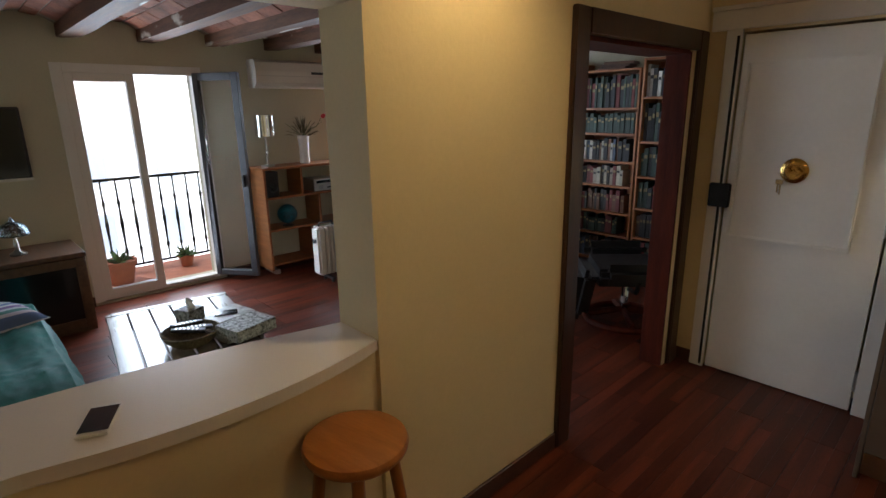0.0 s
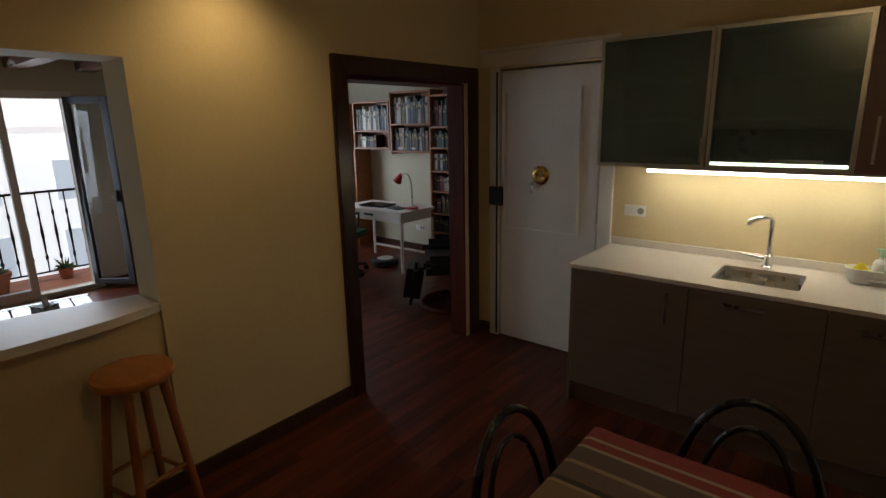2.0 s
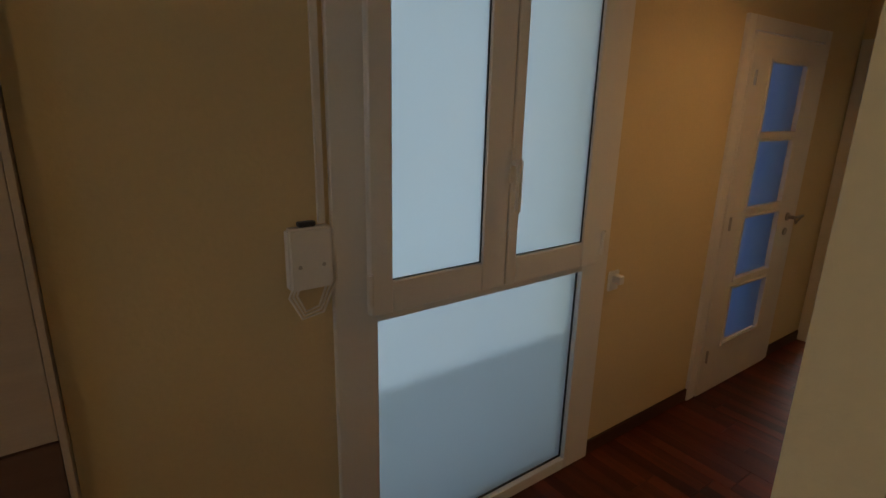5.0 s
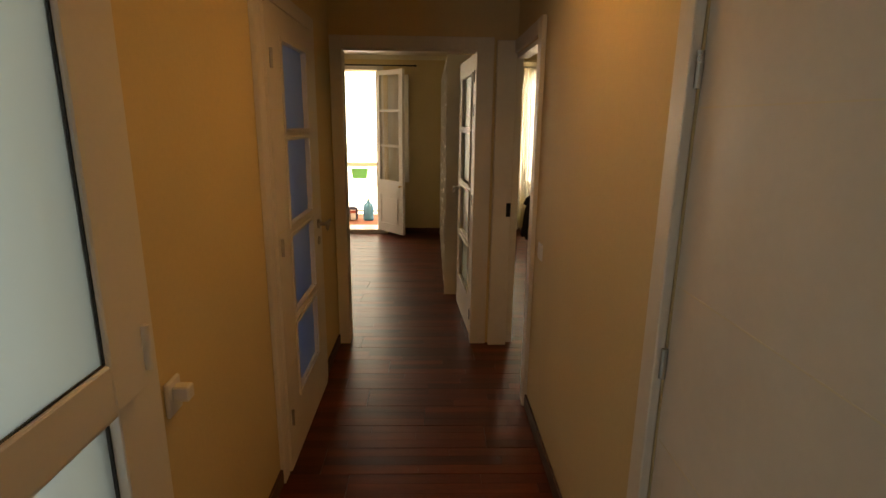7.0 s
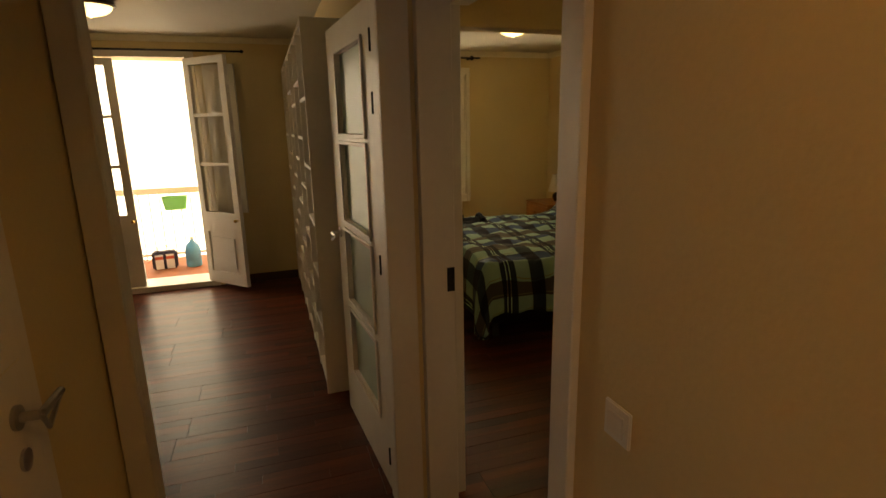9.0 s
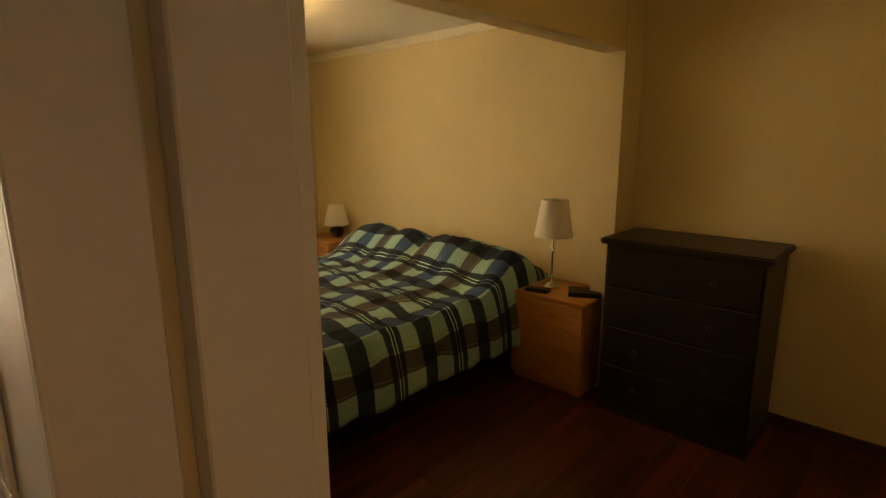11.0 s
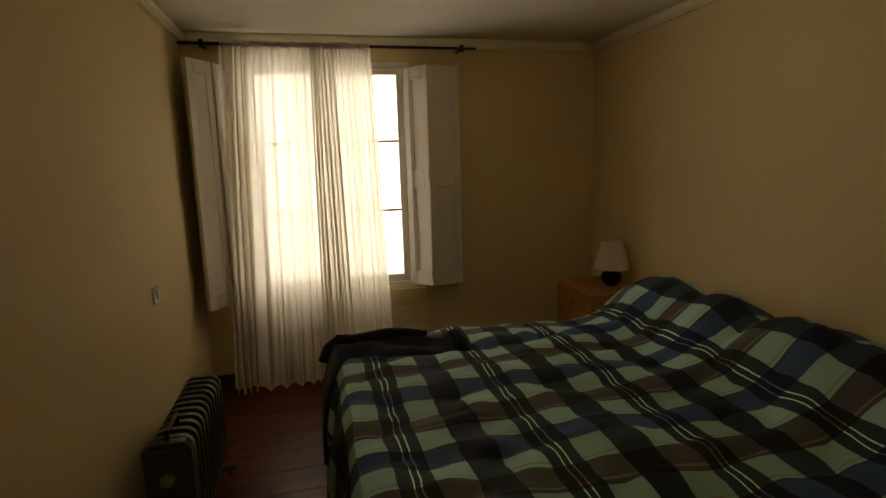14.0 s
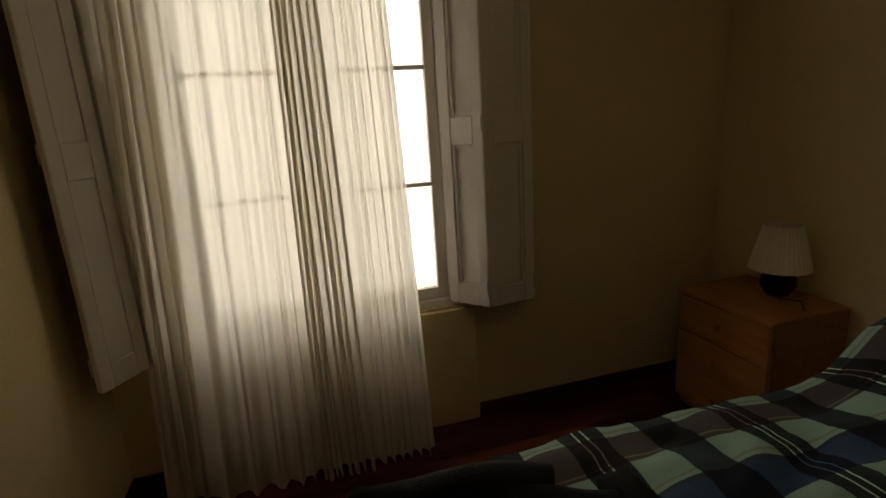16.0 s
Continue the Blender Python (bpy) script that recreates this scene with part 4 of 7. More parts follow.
def dome_lamp():
    t = thing("mosaic_lamp", pose(-5.1, 0.42, 0.655), "small metal table lamp with a mirrored dome shade", "lamp")
    part("base", rev([(0.055, 0), (0.06, 0.012), (0.03, 0.03), (0.014, 0.05), (0.018, 0.09), (0.010, 0.12), (0.010, 0.17)], 18), M_STEEL, t, "", True)
    part("shade", rev([(0.10, 0.155), (0.105, 0.165), (0.092, 0.21), (0.06, 0.245), (0.02, 0.262), (0.012, 0.285), (0.002, 0.30)], 18), mat("mirror_mosaic", (0.35, 0.42, 0.45), 0.25, 0.8, 0.6, 60, 0.3, 90), t, "mirrored mosaic shade", True)


dome_lamp()


def flowers(name, m, label, petal, h, r, n, seed, leafy=26):
    t = thing(name, m, label, "flowers")
    rr = random.Random(seed)
    part("vase", rev([(0.045, 0), (0.055, 0.01), (0.05, h * 0.5), (0.062, h), (0.055, h), (0.044, h * 0.5), (0.04, 0.02), (0.001, 0.02)], 20), M_VASE if petal else M_WHITE, t, "", True)
    st, lf, fl = bmesh.new(), bmesh.new(), bmesh.new()
    for k in range(n):
        a, e = rr.uniform(0, 6.28), rr.uniform(0.5, 1.45)
        L = rr.uniform(0.6, 1.0) * r
        d = Vector((math.cos(a) * math.cos(e), math.sin(a) * math.cos(e), math.sin(e)))
        p = Vector((0, 0, h * 0.8)) + d * L
        tube([(0, 0, h * 0.4), (d.x * 0.03, d.y * 0.03, h), p], 0.0025, 4, st)
        if petal:
            for j in range(6):
                q = 6.28 * j / 6
                side = Vector((math.cos(q), math.sin(q), 0.35))
                tube([p, p + side * 0.030, p + side * 0.062 + Vector((0, 0, -0.010))], [0.005, 0.015, 0.001], 4, fl)
    for k in range(leafy):
        a, e = rr.uniform(0, 6.28), rr.uniform(0.1, 1.4)
        L = rr.uniform(0.35, 0.9) * r
        d = Vector((math.cos(a) * math.cos(e), math.sin(a) * math.cos(e), math.sin(e)))
        p0 = Vector((0, 0, h * 0.95)) + d * L * 0.45
        tube([p0, p0 + d * L * 0.25 + Vector((0, 0, 0.01)), p0 + d * L * 0.5], [0.003, 0.011 if petal else 0.004, 0.001], 4, lf)
    part("stems", st, M_LEAF, t)
    part("leaves", lf, M_LEAF if petal else M_DRY, t)
    if petal:
        part("petals", fl, petal, t, "orange lily petals")["kind"] = "stuff"
    return t


M_VASE = glass("vase_glass", 0.02, (0.85, 0.92, 0.92))
M_DRY = mat("dried_grass", (0.09, 0.08, 0.04), 0.8, 0, 0.3)
flowers("lily_vase", pose(-5.05, -0.10, 0.655), "orange lilies in a glass vase on the cabinet", mat("orange_petal", (0.80, 0.22, 0.03), 0.5, 0, 0.2), 0.19, 0.36, 17, 7, 60)


def low_shelf():
    t = thing("low_shelf", pose(-5.44, 2.46, 0), "low brown wooden shelf unit with open cells", "shelf")
    D, W, Hh = 0.33, 1.55, 1.14
    part("side_panel", boxes((0, 0, 0.05, D, 0.025, Hh - 0.025), bevel=0.002), M_SHELFWOOD, t)
    part("side_panel", boxes((0, W - 0.025, 0.05, D, W, Hh - 0.025), bevel=0.002), M_SHELFWOOD, t)
    part("top", boxes((0, -0.01, Hh - 0.025, D + 0.01, W + 0.01, Hh), bevel=0.002), M_SHELFWOOD, t)
    for z in (0.10, 0.47, 0.81):
        part("shelf", boxes((0, 0.025, z, D, W - 0.025, z + 0.022), bevel=0.002), M_SHELFWOOD, t)
    for y, z0, z1 in ((0.42, 0.832, 1.115), (0.98, 0.832, 1.115), (0.62, 0.492, 0.81), (0.50, 0.122, 0.47), (1.05, 0.122, 0.81)):
        part("divider", boxes((0.01, y, z0, D - 0.01, y + 0.022, z1)), M_SHELFWOOD, t)
    for y in (0.05, W - 0.1):
        part("foot", boxes((0.03, y, 0, D - 0.03, y + 0.05, 0.05)), M_STEEL, t, "short metal foot")


low_shelf()
sp = thing("loudspeaker", pose(-5.25, 2.57, 0.832), "black loudspeaker in the shelf unit", "speaker")
part("case", boxes((-0.10, -0.07, 0, 0.10, 0.07, 0.26), bevel=0.004), M_RUBBER, sp)
part("cone", rev([(0.05, 0), (0.05, 0.004), (0.03, -0.002), (0.012, 0.003), (0.0005, 0.003)], 20), M_BLACK, sp, "", True).matrix_local = pose(0.1005, 0, 0.1, 0, 90)
hf = thing("stereo", pose(-5.25, 3.22, 0.832), "silver compact stereo in the shelf unit", "stereo")
part("case", boxes((-0.12, -0.18, 0.005, 0.12, 0.18, 0.14), bevel=0.004), M_ALU, hf)
part("display", boxes((0.1205, -0.15, 0.09, 0.123, 0.03, 0.12)), M_SCREEN, hf, "dark display strip")
for k in range(2):
    part("button_row", boxes((0.1205, -0.02 + 0.07 * k, 0.03, 0.124, 0.03 + 0.07 * k, 0.045), bevel=0.001), M_RUBBER, hf)
part("knob", rev([(0.026, 0), (0.026, 0.014), (0.022, 0.018)], 18), M_STEEL, hf, "", True).matrix_local = pose(0.1205, -0.10, 0.05, 0, 90)
gl = thing("globe", pose(-5.22, 2.74, 0.492), "small blue globe on the shelf", "globe")
part("ball", rev([(0.105 * math.sin(math.pi * k / 14) + 0.0005, 0.13 - 0.105 * math.cos(math.pi * k / 14)) for k in range(15)], 24), mat("globe_blue", (0.01, 0.16, 0.24), 0.35, 0, 0.5, 12), gl, "", True)
part("stand", rev([(0.06, 0), (0.06, 0.01), (0.015, 0.02), (0.012, 0.028)], 16), M_RUBBER, gl, "", True)


def drum_lamp():
    t = thing("table_lamp", pose(-5.27, 2.60, 1.14), "table lamp with a chrome drum shade", "lamp")
    part("base", rev([(0.07, 0), (0.07, 0.015), (0.012, 0.02), (0.010, 0.32)], 18), M_STEEL, t, "", True)
    part("shade", rev([(0.095, 0.31), (0.095, 0.52), (0.092, 0.52), (0.092, 0.31)], 26, cap=False), M_CHROME, t, "polished chrome shade", True)


drum_lamp()
flowers("dried_flowers", pose(-5.27, 3.03, 1.14), "white vase with dried grasses and a red flower", None, 0.30, 0.30, 10, 8, 60)
bm = rev([(0.002, 0), (0.02, 0.012), (0.024, 0.03), (0.016, 0.055), (0.002, 0.06)], 10)
red = single("red_flower", bm, mat("red_petal", (0.5, 0.01, 0.02), 0.5), "red artificial flower above the dried grasses", "flower", "", "", pose(-5.22, 3.24, 1.62, 0, 50, 60), True)
st = part("stem", tube([(0, 0, 0.004), (0.03, 0, -0.10), (-0.04, 0.0, -0.30)], 0.003, 5), M_LEAF, red)


def air_conditioner():
    t = thing("air_conditioner", pose(-5.45, 2.56, 1.93), "white wall air conditioner below the beams", "air conditioner")
    bm = prism([(0.0, 0.0), (0.14, 0.0), (0.19, 0.05), (0.20, 0.16), (0.18, 0.25), (0.14, 0.275), (0.0, 0.275)], 0, 0.91, 0.0)
    for v in bm.verts:
        x, z, y = v.co
        v.co = (x, y, z)
    part("case", bm, M_WHITE, t)
    for k in range(2):
        part("louvre", boxes((0.155, 0.06, 0.012 + 0.022 * k, 0.19, 0.85, 0.018 + 0.022 * k)), M_PVC, t)
    part("display", boxes((0.195, 0.62, 0.14, 0.203, 0.84, 0.165)), M_RUBBER, t, "dark display strip")
    part("groove", boxes((0.196, 0.03, 0.115, 0.2025, 0.88, 0.119)), M_ALU, t)


air_conditioner()


def oil_radiator(m, material, fins, label, w=0.15, h=0.52, pitch=0.055):
    t = thing("oil_radiator", m, label, "radiator")
    side = prism(rounded(-w / 2 * 0.9, 0.08, w / 2 * 0.9, 0.06 + h, 0.05, 4), -0.012, 0.012)
    for v in side.verts:
        a, b, c = v.co
        v.co = (c, a, b)
    fm = mesh_of("fin", side, material)
    L = pitch * (fins - 1)
    for k in range(fins):
        o = new("fin", fm)
        o.parent, o.location = t, (-L / 2 + pitch * k, 0, 0)
    part("tube", tube([(-L / 2, 0, 0.12), (L / 2, 0, 0.12)], 0.022, 10), material, t)
    part("tube", tube([(-L / 2, 0, h), (L / 2, 0, h)], 0.022, 10), material, t)
    part("control_box", boxes((-L / 2 - 0.10, -w / 2 + 0.005, 0.09, -L / 2 - 0.015, w / 2 - 0.005, 0.07 + h - 0.005), bevel=0.02, segments=3), material, t)
    kn = part("knob", rev([(0.025, 0), (0.024, 0.018), (0.02, 0.02)], 16), M_RUBBER if material is M_WHITE else M_STEEL, t, "round thermostat knob", True)
    kn.matrix_local = pose(-L / 2 - 0.10, 0, 0.07 + h * 0.72, 0, -90)
    part("carry_handle", tube([(-L / 2 - 0.05, 0, h + 0.06), (-L / 2 - 0.045, 0, h + 0.10), (-L / 2 + 0.10, 0, h + 0.10), (-L / 2 + 0.11, 0, h + 0.06)], 0.009, 8), M_RUBBER, t, "dark carry handle", True)
    for x in (-L / 2 + 0.03, L / 2 - 0.03):
        part("foot", boxes((x - 0.02, -w / 2 - 0.03, 0.035, x + 0.02, w / 2 + 0.03, 0.06), bevel=0.004), M_RUBBER, t)
        for y in (-w / 2, w / 2):
            wh = part("castor", rev([(0.018, -0.009), (0.018, 0.009)], 12), M_RUBBER, t)
            wh.matrix_local = pose(x, y, 0.018, 90)
    return t


oil_radiator(pose(-4.55, 3.02, 0, 0, 0, 90), M_WHITE, 10, "white oil radiator on the living room floor")


def coffee_table():
    t = thing("coffee_table", pose(-3.24, 1.005, 0, 0, 0, -8), "low rustic plank coffee table", "table")
    for k in range(6):
        part("plank", boxes((-0.52, -0.375 + 0.126 * k, 0.385, 0.52, -0.375 + 0.126 * k + 0.117, 0.42), bevel=0.004), M_TABLEWOOD, t)
    part("end_board", boxes((-0.575, -0.38, 0.383, -0.523, 0.38, 0.422), bevel=0.004), M_TABLEWOOD, t)
    part("end_board", boxes((0.523, -0.38, 0.383, 0.575, 0.38, 0.422), bevel=0.004), M_TABLEWOOD, t)
    part("apron", boxes((-0.52, -0.35, 0.30, 0.52, -0.325, 0.383), (-0.52, 0.325, 0.30, 0.52, 0.35, 0.383), (-0.545, -0.35, 0.30, -0.521, 0.35, 0.383), (0.521, -0.35, 0.30, 0.545, 0.35, 0.383)), M_TVWOOD, t)
    for sx in (-1, 1):
        for sy in (-1, 1):
            part("leg", boxes((sx * 0.49 - 0.035, sy * 0.30 - 0.035, 0, sx * 0.49 + 0.035, sy * 0.30 + 0.035, 0.30), bevel=0.005), M_TVWOOD, t)


coffee_table()
M_PAPER = mat("printed_card", (0.42, 0.44, 0.42), 0.6, 0, 0.6, 45, 0.02)
tb = thing("tissue_box", pose(-3.30, 1.07, 0.42, 0, 0, 25), "patterned tissue box on the coffee table", "tissue box")
part("box", boxes((-0.06, -0.06, 0, 0.06, 0.06, 0.11), bevel=0.003), M_PAPER, tb)
part("tissue", grid(6, 6, lambda u, v: (-0.03 + 0.06 * u + 0.01 * math.sin(6 * v), 0.012 * math.sin(7 * u + v), 0.105 + 0.075 * v * (0.6 + 0.4 * math.sin(3 * u)))), mat("tissue_paper", (0.8, 0.82, 0.84), 0.9), tb, "white tissue", True)
bk = thing("remote_basket", pose(-3.02, 0.98, 0.42), "round woven basket with remote controls", "basket")
part("bowl", rev([(0.10, 0.0), (0.135, 0.03), (0.155, 0.065), (0.160, 0.075), (0.15, 0.078), (0.142, 0.06), (0.125, 0.03), (0.09, 0.012), (0.001, 0.012)], 28), mat("wicker", (0.16, 0.13, 0.07), 0.8, 0, 0.4, 60, 0.6, 120), bk, "", True)
for k, (x, y, a) in enumerate(((0.0, 0.03, 75), (0.03, -0.02, 60), (-0.05, 0.0, 95))):
    rc = thing("remote_control", pose(-3.02 + x, 0.98 + y, 0.492 + 0.008 * k, 0, 6, a), "black remote control in the basket", "remote", "remote controls")
    part("case", boxes((-0.09, -0.022, 0, 0.09, 0.022, 0.018), bevel=0.004), M_RUBBER, rc)
    for j in range(6):
        part("button", boxes((-0.07 + 0.022 * j, -0.014, 0.018, -0.06 + 0.022 * j, 0.014, 0.0195)), M_ALU, rc)
M_BOOKW = mat("magazine_cover", (0.45, 0.45, 0.42), 0.35, 0, 0.5, 20)
for k, (x, y, w, d, h, a, mm) in enumerate(((-2.98, 1.25, 0.24, 0.32, 0.03, 10, M_BOOKW), (-3.25, 1.27, 0.22, 0.28, 0.03, 12, M_BOOKW), (-2.86, 1.24, 0.20, 0.27, 0.07, 14, M_PAPER))):
    z = 0.42 if k != 2 else 0.45
    single("book", boxes((-w / 2, -d / 2, 0, w / 2, d / 2, h), bevel=0.002), mm, "pale printed book on the coffee table", "book", "books on the table", "", pose(x, y, z, 0, 0, a))
single("mobile_phone", boxes((-0.07, -0.035, 0, 0.07, 0.035, 0.008), bevel=0.003), M_SCREEN, "dark phone on a book on the coffee table", "phone", "", "", pose(-3.25, 1.27, 0.45, 0, 0, 70))


def sofa():
    t = thing("sofa", pose(-3.35, -0.45, 0), "sofa end below a rumpled teal throw", "sofa")
    part("base", boxes((-0.85, -0.85, 0.06, 0.85, 0.80, 0.40), bevel=0.05, segments=3), mat("sofa_fabric", (0.10, 0.10, 0.10), 0.9), t)
    part("seat", boxes((-0.82, -0.85, 0.40, 0.82, 0.78, 0.50), bevel=0.05, segments=3), M_TEAL, t)
    def throw(u, v):
        x, s = -1.02 + 2.0 * u, v * 2.15
        y = -0.9 + min(s, 1.72)
        drop = max(0, s - 1.72)
        ex = max(0, abs(x) - 0.80)
        z = 0.535 - drop * 1.05 - ex * 1.9 + 0.03 * noise.noise((x * 3, s * 3.2, 1.0)) + 0.035 * (0.35 - abs(noise.noise((x * 2.2 + s, s * 5.5, 2.0)))) + 0.022 * (0.35 - abs(noise.noise((x * 5 + 2 * s, s * 12, 5.0)))) + 0.010 * (0.35 - abs(noise.noise((x * 12, s * 20 + 3 * x, 8.0))))
        y += 0.08 * (1 - math.exp(-drop * 6)) + (0.035 * math.sin(13 * x + 1) * min(1, drop * 4))
        return (math.copysign(min(abs(x), 0.80 + 0.30 * ex), x) , y, max(0.03, z))
    part("throw", grid(130, 130, throw), M_TEAL, t, "rumpled teal cotton throw", True)
    return t


sofa()


def blanket_mat():
    m, n, l, b = node_mat("striped_blanket")
    co, sep, w = n.new("ShaderNodeTexCoord"), n.new("ShaderNodeSeparateXYZ"), n.new("ShaderNodeMath")
    l.new(co.outputs["Object"], sep.inputs[0])
    w.operation = "MULTIPLY_ADD"
    w.inputs[1].default_value, w.inputs[2].default_value = 5.2, 10.0
    l.new(sep.outputs[0], w.inputs[0])
    f = n.new("ShaderNodeMath")
    f.operation = "FRACT"
    l.new(w.outputs[0], f.inputs[0])
    r = n.new("ShaderNodeValToRGB")
    r.color_ramp.interpolation = "CONSTANT"
    e = r.color_ramp.elements
    e[0].color, e[1].position, e[1].color = (0.10, 0.15, 0.30, 1), 0.22, (0.50, 0.52, 0.56, 1)
    for p, c in ((0.36, (0.17, 0.10, 0.26)), (0.55, (0.42, 0.46, 0.50)), (0.68, (0.07, 0.20, 0.18)), (0.86, (0.48, 0.46, 0.52))):
        q = e.new(p)
        q.color = (*c, 1)
    l.new(f.outputs[0], r.inputs[0])
    l.new(r.outputs[0], b.inputs["Base Color"])
    b.inputs["Roughness"].default_value = 0.95
    return m


single("folded_blanket", grid(26, 22, lambda u, v: (-0.24 + 0.48 * u, -0.35 + 0.70 * v + 0.03 * u, 0.075 * (1 - abs(2 * u - 1) ** 8) * (1 - abs(2 * v - 1) ** 10) + 0.008 * math.sin(8 * u + 4 * v))), blanket_mat(), "folded striped blanket on the sofa", "blanket", "", "", pose(-3.75, -0.02, 0.565, 0, 0, 18), True)
ph = thing("smartphone", pose(-1.442, 0.292, 0.95, 0, 0, 155), "black and white smartphone on the bar counter", "phone")
part("case", boxes((-0.075, -0.038, 0.0, 0.075, 0.038, 0.008), bevel=0.0035, segments=2), M_WHITE, ph)
part("screen", boxes((-0.06, -0.034, 0.0081, 0.06, 0.034, 0.0088)), M_SCREEN, ph, "black screen")
mg = thing("patterned_bowl", pose(-1.50, -0.105, 0.95), "red and white patterned bowl on the bar counter", "bowl")
M_POT = mat("red_white_glaze", (0.55, 0.10, 0.06), 0.25, 0, 0.1, 18, 0.0, 60, (1, 1, 1), (0.75, 0.70, 0.60))
part("body", rev([(0.05, 0), (0.08, 0.02), (0.10, 0.07), (0.11, 0.13), (0.105, 0.13), (0.094, 0.07), (0.07, 0.025), (0.001, 0.02)], 28), M_POT, mg, "", True)

# ---- study ----
M_BOOKS = [mat("book_" + n, c, 0.55, 0, 0.2, 12, 0.02, 60, (1, 1, 1), None, 0, 0.35) for n, c in (("green", (0.035, 0.06, 0.045)), ("black", (0.02, 0.02, 0.022)), ("red", (0.15, 0.025, 0.025)), ("blue", (0.05, 0.07, 0.11)), ("cream", (0.40, 0.36, 0.28)), ("brown", (0.12, 0.06, 0.035)), ("white", (0.55, 0.53, 0.48)))]
M_GILT = mat("gilt_lettering", (0.27, 0.21, 0.10), 0.45, 0.3)
BOOK_MESH = {}


def book_meshes(w, h, d, k):
    key = (w, h, d, k)
    if key not in BOOK_MESH:
        BOOK_MESH[key] = (mesh_of("book", boxes((0, 0, 0, w, d, h), bevel=0.002), M_BOOKS[k]), mesh_of("title_bar", boxes((w * 0.15, -0.0015, h * 0.64, w * 0.85, -0.0003, h * 0.76)), M_GILT if k != 6 and k != 4 else M_RUBBER))
    return BOOK_MESH[key]


rk = random.Random(21)


def book_row(x0, x1, y, z, hmax, tones, fill=1.0):
    x, end = x0, x0 + (x1 - x0) * fill
    while True:
        w = rk.choice((0.024, 0.030, 0.036, 0.044))
        if x + w > end:
            break
        h = round(hmax * rk.choice((0.72, 0.80, 0.88, 0.92)), 3)
        a, b = book_meshes(w, h, rk.choice((0.15, 0.17)), rk.choice(tones))
        o = tagged(new("book", a), "upright book with a lettered spine on the shelf", "book", "books on the shelves")
        o.location = (x, y + rk.uniform(0.01, 0.03), z)
        tb_ = new("title_bar", b)
        tb_.parent = o
        x += w + 0.001


def bookcase(x0, x1, y, depth, z0, levels, top, rows, label, sides=True):
    """levels: heights of the shelves' upper faces."""
    t = thing("bookcase", pose(x0, y, 0), label, "bookcase", "bookcases in the study")
    w = x1 - x0
    for x in (0, w - 0.022):
        part("side_panel", boxes((x, 0, z0, x + 0.022, depth, top), bevel=0.0015), M_SHELFWOOD, t)
    part("back_panel", boxes((0.022, depth - 0.01, z0 + 0.02, w - 0.022, depth - 0.003, top)), M_SHELFWOOD, t)
    for z in (*levels, top):
        part("shelf", boxes((0.022, 0.002, z - 0.022, w - 0.022, depth - 0.011, z), bevel=0.0015), M_SHELFWOOD, t)
    for z, nxt, (tones, fill) in zip(levels, [*levels[1:], top], rows):
        if tones:
            book_row(x0 + 0.026, x1 - 0.026, y + 0.02, z, nxt - z - 0.03, tones, fill)
    return t


DK, MX, PL = (0, 0, 1, 1, 2), (1, 1, 3, 4, 6, 5), (4, 6, 6, 3, 1)
bookcase(-3.17, -2.50, 5.12, 0.32, 0, (0.10, 0.38, 0.62, 0.90, 1.15, 1.43, 1.68), 2.05, (((5, 1, 3), 0.9), (DK, 0.8), ((2, 5, 1), 0.9), ((1, 4, 4, 2), 0.85), (MX, 0.95), ((0,), 0.98), (DK, 0.98)), "tall wooden bookcase full of old bound books")
bookcase(-2.48, -1.62, 5.12, 0.32, 0, (0.10, 0.40, 0.70, 1.02, 1.36, 1.78), 2.13, ((DK, 0.7), (MX, 0.9), (DK, 0.8), ((1, 0), 0.9), ((0, 1), 0.9), (PL, 0.6)), "tall wooden bookcase with larger volumes")
bookcase(-3.90, -3.19, 5.18, 0.26, 1.33, (1.375, 1.72), 2.12, ((MX, 0.9), (MX, 0.95)), "wooden wall shelf with books above the desk")
bookcase(-4.62, -3.92, 5.18, 0.26, 1.37, (1.41, 1.64), 2.02, ((MX, 0.6), (PL, 0.95)), "wooden wall shelf with pale files")
bookcase(-5.40, -4.72, 5.12, 0.32, 0, (0.10, 0.45, 0.82, 1.22, 1.62), 2.0, ((DK, 0.5), ((0, 3), 0.6), (MX, 0.9), ((1, 3), 0.95), (DK, 0.5)), "tall wooden bookcase beside the desk")
single("shelf_board", boxes((0, 0, 0, 0.03, 0.30, 1.37), bevel=0.002), M_SHELFWOOD, "upright wooden board below the wall shelf", "board", "", "", pose(-4.60, 5.14, 0))
single("rolled_paper", tube([(-3.80, 5.24, 1.405), (-3.50, 5.25, 1.405)], 0.028, 12), mat("roll_paper", (0.7, 0.68, 0.62), 0.8), "white paper roll on the wall shelf", "paper roll", "", "", None, True)
for k in range(3):
    single("book", boxes((-0.15, -0.09, 0, 0.15, 0.09, 0.025), bevel=0.002), M_BOOKS[5], "brown book lying on top of the bookcase", "book", "books on the shelves", "", pose(-2.85 + 0.03 * k, 5.27, 2.05 + 0.025 * k, 0, 0, 5 * k))


